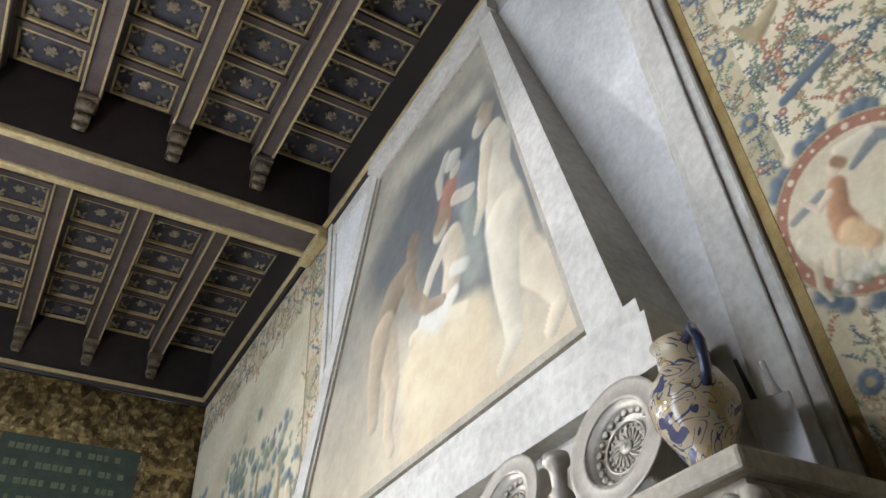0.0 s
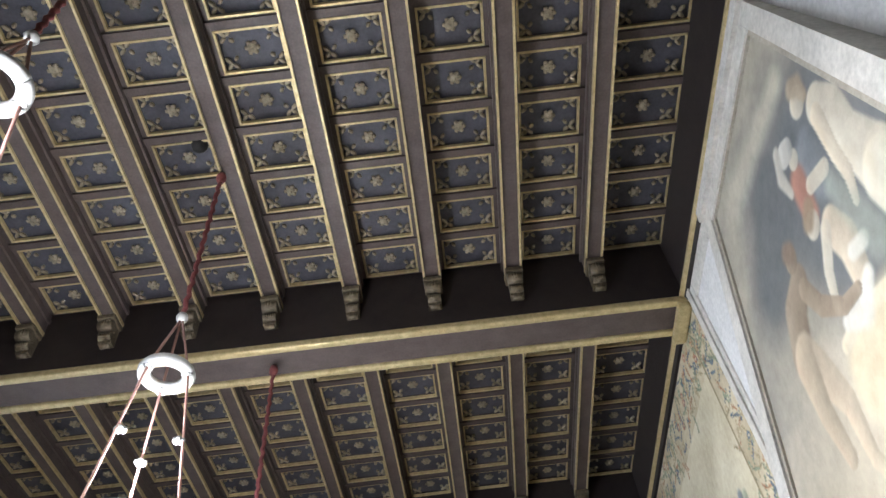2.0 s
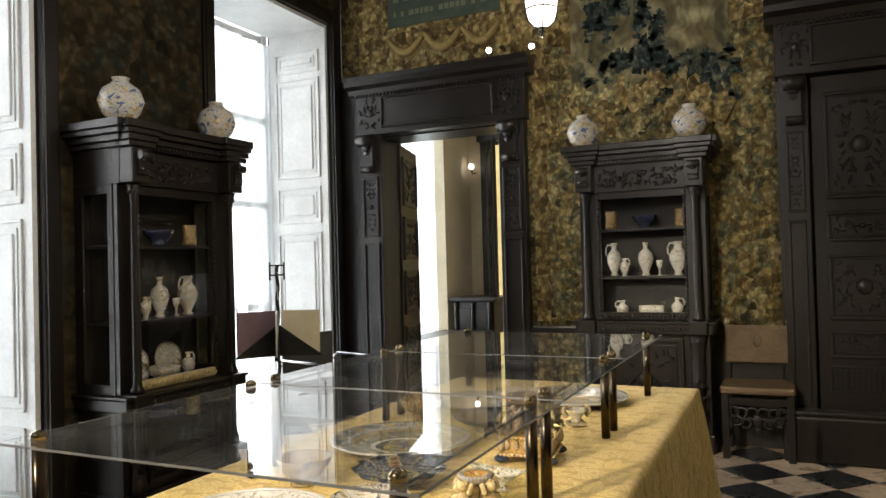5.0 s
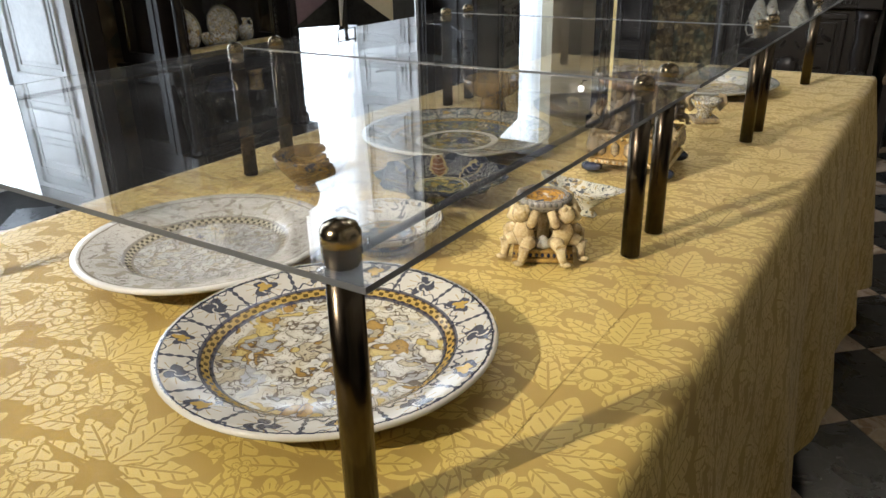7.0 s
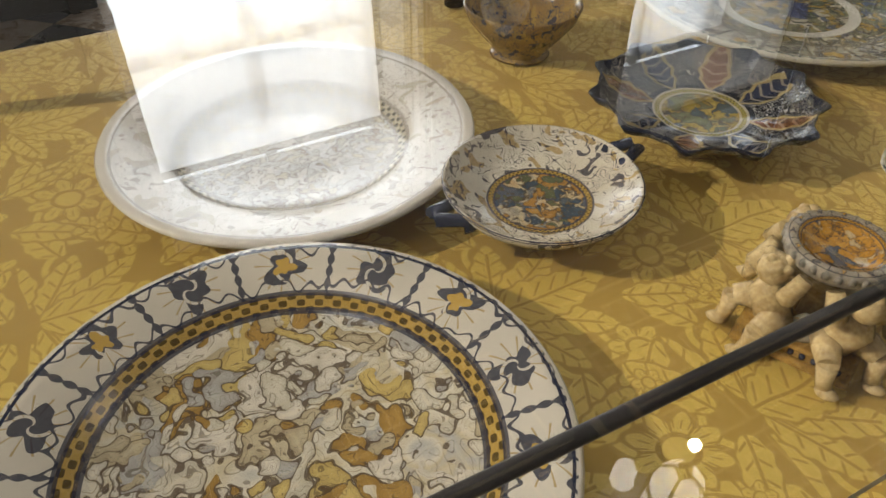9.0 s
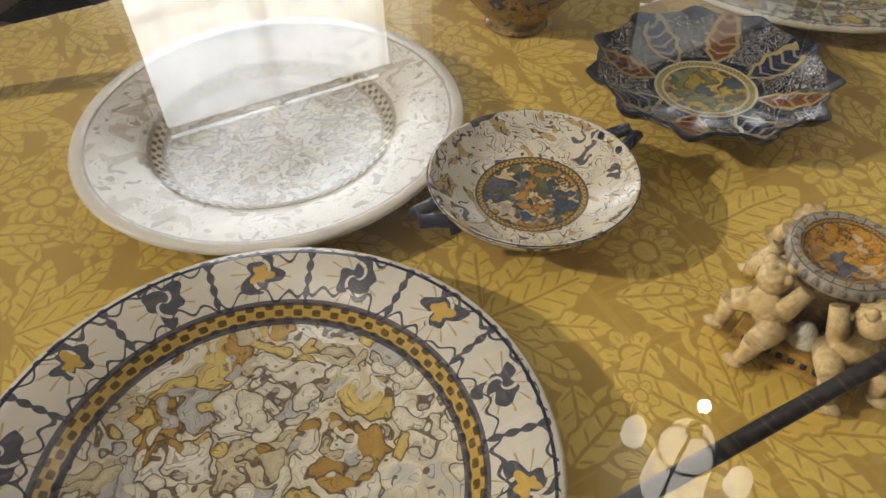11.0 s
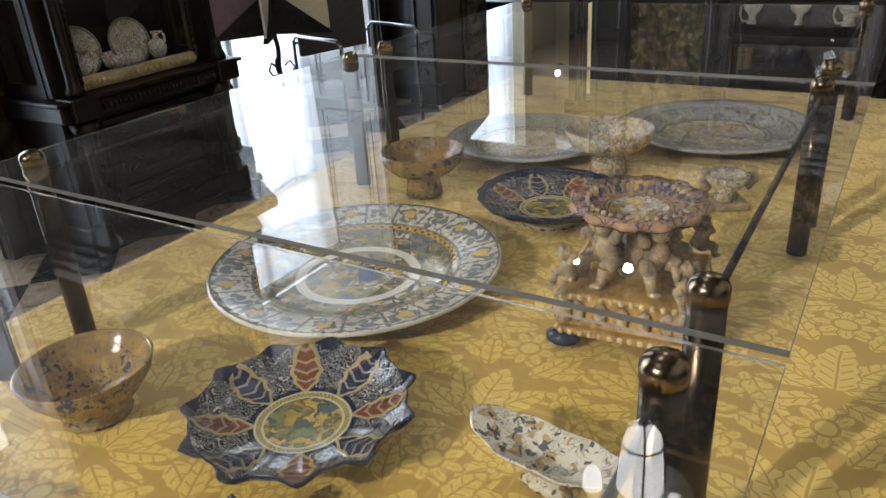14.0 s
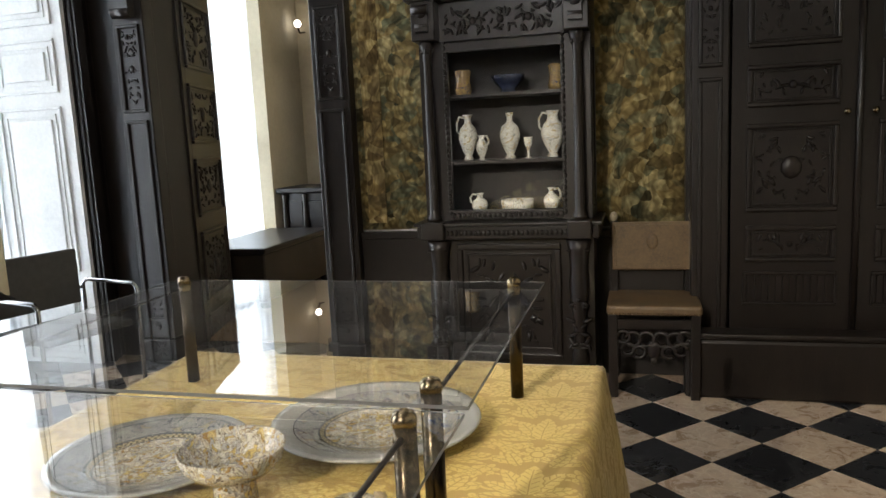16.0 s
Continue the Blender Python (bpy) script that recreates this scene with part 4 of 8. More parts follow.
for x0, x1 in ((-2.55, -1.52), (0.66, 1.62)):
    t = part("tablet", boxm(x0, x1, YT - 0.004, YT + 0.008, 3.36, 3.93), TEAL, tn, "faded teal woven tablet with lettering")
    bt = bmesh.new()
    for r in range(4):
        rnd = random.Random(300 + r)
        x = x0 + 0.06
        while x < x1 - 0.10:
            wl_ = rnd.uniform(0.02, 0.05)
            box(bt, x, x + wl_, YT - 0.0065, YT - 0.0035, 3.82 - r * 0.125, 3.865 - r * 0.125)
            x += wl_ + rnd.choice((0.012, 0.012, 0.05))
    tagged(part("lettering", bt, TEALTEXT, t), kind="stuff")
    bt = bmesh.new()
    frame_strips(bt, x0 - 0.05, x1 + 0.05, 3.31, 3.98, YT, 0.045, 0.008)
    part("tablet_border", bt, TAP_FRIEZE, t)
    bt = bmesh.new()
    for g in range(3):
        gx = x0 + 0.17 + g * (x1 - x0 - 0.34) / 2
        tube(bt, [(gx - 0.17 + 0.34 * k / 10, YT - 0.004, 3.27 - 0.14 * math.sin(math.pi * k / 10)) for k in range(11)], [0.018 + 0.02 * math.sin(math.pi * k / 10) for k in range(11)], 6)
    part("garland", bt, GOLDWEAVE, tn, "gold woven hanging garlands")
for x in (-0.36, 2.2):
    if x < XE - 0.3:
        part("medallion", patch(bmesh.new(), x, 4.03, 0.27, 0.25, YT - 0.001, 5, 0.008, 32, 0.0), BROWNWEAVE, tn, "round brown woven medallion")
        bm_ = bmesh.new()
        relief(bm_, x - 0.2, x + 0.2, 3.86, 4.2, YT - 0.008, 17, 0.004, 0.04)
        part("medallion_figure", bm_, TAP_FRIEZE, tn)
for x in (-1.22, 0.30):
    part("border_strip", boxm(x - 0.055, x + 0.055, YT - 0.003, YT + 0.01, 0.85 if x < 0 else 2.995, 3.98), TAP_FRIEZE, tn, "gold woven border strip")
    bs = bmesh.new()
    relief(bs, x - 0.05, x + 0.05, 3.0, 3.95, YT - 0.003, 21, 0.003, 0.03)
    part("border_leaves", bs, TAP_NORTH, tn)
part("border_rail", boxm(XW + 0.03, XE - 0.02, YT - 0.003, YT + 0.01, 3.80, 3.835), GOLDWEAVE, tn)
part("standing_figure", patch(bmesh.new(), 0.45, 3.42, 0.06, 0.27, YT - 0.004, 31, 0.004, 28, 0.25), BROWNWEAVE, tn, "plain brown woven standing figure")

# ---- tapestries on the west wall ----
tw = tagged(part("tapestry", boxm(XW + 0.002, XW + 0.014, YS, YN - 0.02, 3.56, 4.41), TAP_WEST), "verdure tapestry between the windows, its weave darkened for shade", "tapestry")
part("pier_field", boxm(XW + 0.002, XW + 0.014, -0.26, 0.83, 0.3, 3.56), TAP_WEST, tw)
part("border_rail", boxm(XW + 0.003, XW + 0.018, YS, YN - 0.02, 3.86, 3.90), GOLDWEAVE, tw)

# ---- east wall: tapestries and the fireplace ----
te = tagged(part("tapestry", boxm(XE - 0.016, XE - 0.002, 0.03, YN - 0.03, 0.6, 4.41), TAP_LIGHT), "pale verdure tapestry with blue foliage", "tapestry")
b = boxm(XE - 0.016, XE - 0.002, -4.6, -2.56, 0.6, 4.41)
ts = tagged(part("tapestry", b, TAP_LIGHT), "pale blue and red verdure tapestry with a round medallion", "tapestry")
part("border_strip", boxm(XE - 0.020, XE - 0.003, -2.585, -2.556, 0.6, 4.41), GOLDWEAVE, ts, "dull gold edge strip")


def painted(name, parent, nu, nv, place, paint, wear, label):
    """A sheet of nu by nv cells set out by place(a, b), a and b from 0 to 1, coloured by a hand-painted scheme."""
    A, B = np.meshgrid(np.linspace(0, 1, nu + 1), np.linspace(0, 1, nv + 1))
    X = place(A, B)
    me = bpy.data.meshes.new(name)
    co = np.stack([np.broadcast_to(q, A.shape) for q in X], -1).reshape(-1, 3)
    i = np.arange((nu + 1) * (nv + 1)).reshape(nv + 1, nu + 1)
    quads = np.stack([i[:-1, :-1], i[1:, :-1], i[1:, 1:], i[:-1, 1:]], -1).reshape(-1, 4)
    me.from_pydata(co.tolist(), [], quads.tolist())
    at = me.color_attributes.new("paint", "FLOAT_COLOR", "POINT")
    at.data.foreach_set("color", np.concatenate([paint(A, B), np.ones((*A.shape, 1))], -1).astype(np.float32).ravel())
    m, n, l, b = material(name + "_paint", 0.88)
    src = n.new("ShaderNodeAttribute")
    src.attribute_name = "paint"
    v = coords(n, l)
    st = noise_tex(n, l, v, wear, 6, 0.7)
    c = mix(n, l, 0.45, src.outputs["Color"], ramp(n, l, st, [(0.3, (0.34, 0.33, 0.31)), (0.7, (0.68, 0.67, 0.63))]), "OVERLAY")
    l.new(c, b.inputs["Base Color"])
    b.inputs["Specular IOR Level"].default_value = 0.12
    bump(n, l, b, noise_tex(n, l, v, wear * 6, 4), 0.15, 0.003)
    me.materials.append(m)
    ob = new(name, me)
    ob.parent = parent
    return tagged(ob, label)


def brush(C, U, V, pts, radii, col, soft=0.3, shade=0.0, alpha=1.0):
    """Lay a soft stroke of varying width through pts on the colours C, lit from one side by shade."""
    if not isinstance(radii, (list, tuple)):
        radii = [radii] * len(pts)
    rm = max(radii) * (1 + soft)
    P = np.array(pts)
    u0, v0 = P.min(0) - rm
    u1, v1 = P.max(0) + rm
    lo, hi = np.minimum(U[0], U[-1]), np.maximum(U[0], U[-1])
    ci, ri = np.nonzero((hi >= u0) & (lo <= u1))[0], np.nonzero((V[:, 0] >= v0) & (V[:, 0] <= v1))[0]
    if not len(ci) or not len(ri):
        return
    k = (slice(ri[0], ri[-1] + 1), slice(ci[0], ci[-1] + 1))
    x, y = U[k], V[k]
    best, side = np.full(x.shape, 9.0), np.zeros(x.shape)
    segs = list(zip(pts, pts[1:], radii, radii[1:])) or [(pts[0], pts[0], radii[0], radii[0])]
    for p, q, r0, r1 in segs:
        dx, dy = q[0] - p[0], q[1] - p[1]
        L2 = dx * dx + dy * dy
        t = np.clip(((x - p[0]) * dx + (y - p[1]) * dy) / L2, 0, 1) if L2 > 0 else np.zeros(x.shape)
        ex, ey = x - p[0] - t * dx, y - p[1] - t * dy
        r = r0 + (r1 - r0) * t
        d = np.hypot(ex, ey) / r
        side = np.where(d < best, (ex * 0.8 + ey * 0.6) / r, side)
        best = np.minimum(best, d)
    m = np.clip((1 + soft - best) / (2 * soft), 0, 1)
    m = (m * m * (3 - 2 * m) * alpha)[..., None]
    tint = np.array(col) * (1 + shade * np.clip(side, -1, 1))[..., None]
    C[k] = C[k] * (1 - m) + tint * m


CREAM, ROSE, SLATE, SAGE, TAN, RUST = (0.62, 0.55, 0.41), (0.36, 0.18, 0.13), (0.14, 0.175, 0.215), (0.25, 0.28, 0.20), (0.40, 0.33, 0.21), (0.40, 0.23, 0.14)


def foliage(C, U, V, box4, count, seed, size):
    """Scatter woven sprigs: curled stems with pairs of leaves, rosettes and small blossoms."""
    rnd = random.Random(seed)
    for k in range(count):
        x, y = rnd.uniform(box4[0], box4[1]), rnd.uniform(box4[2], box4[3])
        kind, a = rnd.random(), rnd.uniform(0, 6.28)
        if kind < 0.22:
            col = rnd.choice((SLATE, TAN, ROSE, SAGE))
            for q in range(6):
                t = a + q * 1.047
                brush(C, U, V, [(x + size * 0.30 * math.cos(t), y + size * 0.30 * math.sin(t))], size * 0.20, col, 0.3, 0.3)
            brush(C, U, V, [(x, y)], size * 0.16, CREAM, 0.3)
            continue
        col = rnd.choice((SLATE, SLATE, SAGE, SAGE, TAN, RUST, TAN))
        bend, n0 = rnd.uniform(-1.2, 1.2), rnd.randint(3, 6)
        p = [x, y]
        for q in range(n0):
            t = a + bend * q / n0
            nx, ny = p[0] + size * 0.42 * math.cos(t), p[1] + size * 0.42 * math.sin(t)
            brush(C, U, V, [tuple(p), (nx, ny)], size * 0.05, tuple(w * 0.6 for w in col), 0.4)
            for sg in (-1, 1):
                e = t + sg * 1.0
                brush(C, U, V, [(nx, ny), (nx + size * 0.30 * math.cos(e), ny + size * 0.30 * math.sin(e))], [size * 0.15, size * 0.04], col, 0.3, 0.35)
            p = [nx, ny]


def mottled(A, seed, dark, light, waves=7):
    rnd = np.random.RandomState(seed)
    f = np.zeros(A[0].shape)
    for k in range(waves):
        fx, fy, ph = rnd.uniform(-14, 14), rnd.uniform(-14, 14), rnd.uniform(0, 6.3)
        f += np.sin(A[0] * fx + A[1] * fy + ph + 1.5 * np.sin(A[1] * fx * 0.7 + ph))
    f = np.clip(f / waves + 0.5, 0, 1)[..., None]
    return np.array(dark) * (1 - f) + np.array(light) * f


MY, MZ, MR = -2.765, 2.39, 0.192


def paint_medallion(A, B):
    """Cream tapestry: leafy border, scrolled sprigs, a round rose-bordered medallion with plain figures."""
    U, V = -3.3 + 0.715 * A, 1.6 + 2.2 * B
    C = mottled((U, V), 3, (0.60, 0.53, 0.38), (0.76, 0.69, 0.53))
    foliage(C, U, V, (-3.3, -2.67, 1.6, 3.8), 560, 21, 0.044)
    foliage(C, U, V, (-3.3, -2.67, 1.6, 3.8), 620, 22, 0.026)
    k = (U > -2.665)
    C[k] = mottled((U, V), 5, (0.42, 0.38, 0.26), (0.62, 0.54, 0.38))[k]
    foliage(C, U, V, (-2.655, -2.595, 1.6, 3.8), 330, 23, 0.022)
    for z in (1.75, 2.05, 2.76, 3.02, 3.3, 3.58):
        for q in range(8):
            brush(C, U, V, [(-2.625 + 0.016 * math.cos(q * 0.785), z + 0.016 * math.sin(q * 0.785))], 0.011, SLATE, 0.3, 0.4)
        brush(C, U, V, [(-2.625, z)], 0.010, TAN, 0.3)
    for z in (2.08, 2.74):
        brush(C, U, V, [(-2.72, z), (-2.86, z + 0.03)], 0.014, SLATE, 0.3, 0.3)
    # long-legged bird and a draped pillar figure as plain shapes
    brush(C, U, V, [(-2.80, 3.02), (-2.74, 2.99), (-2.70, 3.03)], [0.018, 0.034, 0.010], TAN, 0.25, 0.4)
    brush(C, U, V, [(-2.715, 3.01), (-2.69, 3.07), (-2.675, 3.075)], [0.010, 0.008, 0.005], TAN, 0.3)
    brush(C, U, V, [(-2.74, 2.97), (-2.735, 2.90)], 0.005, RUST, 0.3)
    for z in (2.88, 2.90, 2.87):
        foliage(C, U, V, (-2.82, -2.69, z - 0.03, z + 0.01), 10, int(z * 100), 0.03)
    # the medallion: scrolled blue outer edge, rose band with blossoms, cream field
    for q in range(44):
        t = q * 6.2832 / 44
        rr = MR * (1.10 + 0.035 * math.sin(q * 2.4))
        brush(C, U, V, [(MY + rr * math.cos(t), MZ + rr * math.sin(t))], 0.020, SLATE if q % 4 else CREAM, 0.4, 0.4)
    d = np.hypot(U - MY, V - MZ) / MR
    for lo, hi, col in ((0.86, 1.05, TAN), (0.88, 1.02, ROSE), (0.0, 0.87, CREAM)):
        k = (d >= lo) & (d < hi)
        C[k] = np.array(col) * (0.9 + 0.2 * (mottled((U, V), 8, (0, 0, 0), (1, 1, 1))[k]))
    for q in range(28):
        t = q * 6.2832 / 28
        brush(C, U, V, [(MY + 0.95 * MR * math.cos(t), MZ + 0.95 * MR * math.sin(t))], 0.0085 if q % 4 == 0 else 0.0045, CREAM, 0.3)
    brush(C, U, V, [(-2.62, 2.44), (-2.70, 2.46)], 0.010, SLATE, 0.5, 0.3, 0.7)
    brush(C, U, V, [(-2.78, 2.47), (-2.85, 2.50), (-2.90, 2.46)], [0.008, 0.016, 0.008], SLATE, 0.4, 0.4, 0.8)
    brush(C, U, V, [(-2.77, 2.53), (-2.84, 2.52)], 0.012, (0.66, 0.60, 0.48), 0.4, 0.3)
    brush(C, U, V, [(-2.62, 2.38), (-2.67, 2.33), (-2.76, 2.29)], [0.018, 0.036, 0.032], (0.60, 0.54, 0.41), 0.25, 0.3)
    for x in (-2.63, -2.67, -2.74, -2.78):
        brush(C, U, V, [(x, 2.32), (x + 0.015, 2.27), (x + 0.005, 2.235)], [0.012, 0.008, 0.006], (0.56, 0.48, 0.35), 0.3, 0.3)
    brush(C, U, V, [(-2.735, 2.455), (-2.715, 2.40), (-2.715, 2.355)], [0.022, 0.026, 0.034], RUST, 0.25, 0.4)
    brush(C, U, V, [(-2.72, 2.34), (-2.75, 2.30)], [0.03, 0.02], (0.56, 0.40, 0.24), 0.3, 0.4)
    brush(C, U, V, [(-2.715, 2.45), (-2.68, 2.43), (-2.655, 2.47)], [0.010, 0.009, 0.006], (0.62, 0.52, 0.40), 0.3, 0.3)
    brush(C, U, V, [(-2.748, 2.497)], 0.018, (0.60, 0.50, 0.38), 0.25, 0.3)
    brush(C, U, V, [(-2.755, 2.508), (-2.765, 2.495)], 0.013, (0.30, 0.20, 0.12), 0.4)
    for q in range(24):
        brush(C, U, V, [(-2.64 - 0.011 * q, 2.245 + 0.014 * math.sin(q * 1.9))], 0.012, (0.58, 0.55, 0.46) if q % 3 else SAGE, 0.4, 0.4, 0.7)
    return C


painted("woven_field", ts, 200, 600, lambda A, B: (XE - 0.0185 + 0 * A, -3.3 + 0.715 * A, 1.6 + 2.2 * B), paint_medallion, 28, "cream woven field with sprigs and a round medallion")


def paint_verdure(A, B):
    """Pale verdure: sky above, blue-green trees and sandy ground below, sprigs in the border."""
    U, V = 0.04 + 2.52 * A, 0.62 + 3.78 * B
    C = mottled((U, V), 9, (0.52, 0.46, 0.33), (0.68, 0.62, 0.48), 9)
    rnd = random.Random(40)
    for k in range(26):
        x, z = rnd.uniform(0.35, 2.4), rnd.uniform(1.6, 3.5)
        for q in range(26):
            col = rnd.choice((SLATE, SAGE, (0.17, 0.22, 0.22), (0.30, 0.33, 0.25)))
            brush(C, U, V, [(x + rnd.gauss(0, 0.10), z + rnd.gauss(0, 0.12))], rnd.uniform(0.018, 0.045), col, 0.4, 0.4, 0.85)
        brush(C, U, V, [(x, z - 0.1), (x + rnd.uniform(-0.06, 0.06), z - 0.55)], [0.02, 0.035], (0.33, 0.25, 0.15), 0.3, 0.3)
    for k in range(18):
        x, z = rnd.uniform(0.3, 2.4), rnd.uniform(1.0, 3.2)
        brush(C, U, V, [(x, z), (x + rnd.uniform(-0.05, 0.05), z - 0.22)], [0.035, 0.06], rnd.choice((RUST, TAN, ROSE, CREAM)), 0.3, 0.4)
    k = (U < 0.26) | (V > 4.05)
    C[k] = mottled((U, V), 12, (0.40, 0.33, 0.22), (0.58, 0.51, 0.37))[k]
    foliage(C, U, V, (0.06, 0.25, 0.65, 4.35), 200, 51, 0.05)
    foliage(C, U, V, (0.06, 2.52, 4.08, 4.38), 240, 52, 0.055)
    for x in (0.265,):
        k = np.abs(U - x) < 0.012
        C[k] = np.array(TAN) * 0.7
    return C


painted("woven_field", te, 252, 378, lambda A, B: (XE - 0.0185 + 0 * A, 0.04 + 2.52 * A, 0.62 + 3.78 * B), paint_verdure, 22, "pale woven landscape with blue-green trees")

fp = thing("fireplace", pose(0, 0, 0), "stone fireplace with a frescoed tapering plaster hood", "fireplace")
# moulded plaster surround on the wall
for y0, y1 in ((-2.55, -2.40), (-0.10, 0.025)):
    part("surround_strip", boxm(XE - 0.036, XE - 0.001, y0, y1, 0, 4.41, bev=0.010), PLASTER, fp, "flat plaster surround strip")
    part("surround_bead", boxm(XE - 0.050, XE - 0.037, y0 + 0.035, y1 - 0.035, 0, 4.41, bev=0.005), PLASTER, fp, "raised plaster bead")
part("surround_head", boxm(XE - 0.036, XE - 0.001, -2.40, -0.10, 4.30, 4.41, bev=0.01), PLASTER, fp)
part("back_wall", boxm(XE - 0.025, XE - 0.0015, -2.40, -0.10, 1.8, 4.30), GREYPLASTER, fp, "stained grey plaster")
HT, HB = (2.03, 4.36), (1.82, 2.12)


def hood_pt(y, s, out=0.0):
    """A point on the sloping hood front; s from 0 at its foot to 1 at its top."""
    nx, nz = -(HT[1] - HB[1]), -(HB[0] - HT[0])
    k = math.hypot(nx, nz)
    return Vector((HB[0] + (HT[0] - HB[0]) * s + out * nx / k, y, HB[1] + (HT[1] - HB[1]) * s + out * nz / k))


def hood_quad(bm, ya0, yb0, s0, ya1, yb1, s1, o0, o1, mi=0):
    lo = [bm.verts.new(hood_pt(y, s, o1)) for y, s in ((ya0, s0), (yb0, s0), (yb1, s1), (ya1, s1))]
    hi = [bm.verts.new(hood_pt(y, s, o0)) for y, s in ((ya0, s0), (yb0, s0), (yb1, s1), (ya1, s1))]
    for q in (lo, hi[::-1]):
        bm.faces.new(q).material_index = mi
    for i in range(4):
        bm.faces.new((lo[i], hi[i], hi[(i + 1) % 4], lo[(i + 1) % 4])).material_index = mi


YC, TOPW, BOTW = -1.24, 0.56, 1.12
b = bmesh.new()
vs = [b.verts.new(p) for p in (hood_pt(YC - BOTW, 0), hood_pt(YC + BOTW, 0), hood_pt(YC + TOPW, 1), hood_pt(YC - TOPW, 1), (XE - 0.003, YC - BOTW, HB[1]), (XE - 0.003, YC + BOTW, HB[1]), (XE - 0.003, YC + TOPW, HT[1]), (XE - 0.003, YC - TOPW, HT[1]))]
for q in ((0, 1, 2, 3), (0, 3, 7, 4), (1, 5, 6, 2), (3, 2, 6, 7), (0, 4, 5, 1)):
    b.faces.new([vs[i] for i in q])
bmesh.ops.recalc_face_normals(b, faces=b.faces[:])
part("hood", b, PLASTER, fp, "white plaster hood with worn edges")


def wid(s):
    return BOTW + (TOPW - BOTW) * s


# raised frame along the edges, then the inner moulding and the fresco
b = bmesh.new()
for sg in (-1, 1):
    hood_quad(b, YC + sg * wid(0), YC + sg * (wid(0) - 0.13), 0, YC + sg * wid(1), YC + sg * (wid(1) - 0.10), 1, 0.0, 0.028)
hood_quad(b, YC - wid(0.93) + 0.10, YC + wid(0.93) - 0.10, 0.92, YC - wid(1) + 0.10, YC + wid(1) - 0.10, 1, 0.0, 0.027)
hood_quad(b, YC - wid(1) - 0.03, YC + wid(1) + 0.03, 0.965, YC - wid(1) - 0.03, YC + wid(1) + 0.03, 1.0, 0.0, 0.05)
hood_quad(b, YC - wid(0) - 0.05, YC + wid(0) + 0.05, 0.0, YC - wid(0) - 0.04, YC + wid(0) + 0.04, 0.06, -0.05, 0.07)
hood_quad(b, YC - wid(0) - 0.01, YC + wid(0) + 0.01, 0.06, YC - wid(0) - 0.0, YC + wid(0) + 0.0, 0.09, -0.03, 0.045)
bmesh.ops.recalc_face_normals(b, faces=b.faces[:])
part("hood_frame", b, PLASTER, fp)
S0, S1 = 0.12, 0.915
b = bmesh.new()
for sg in (-1, 1):
    hood_quad(b, YC + sg * (wid(S0) - 0.13), YC + sg * (wid(S0) - 0.155), S0, YC + sg * (wid(S1) - 0.105), YC + sg * (wid(S1) - 0.13), S1, 0.0, 0.018)
hood_quad(b, YC - wid(S0) + 0.13, YC + wid(S0) - 0.13, S0 - 0.012, YC - wid(S0) + 0.13, YC + wid(S0) - 0.13, S0, 0.0, 0.02)
hood_quad(b, YC - wid(S1) + 0.105, YC + wid(S1) - 0.105, S1, YC - wid(S1) + 0.105, YC + wid(S1) - 0.105, S1 + 0.01, 0.0, 0.018)
bmesh.ops.recalc_face_normals(b, faces=b.faces[:])
part("fresco_moulding", b, STONE, fp, "narrow grey-brown moulding")


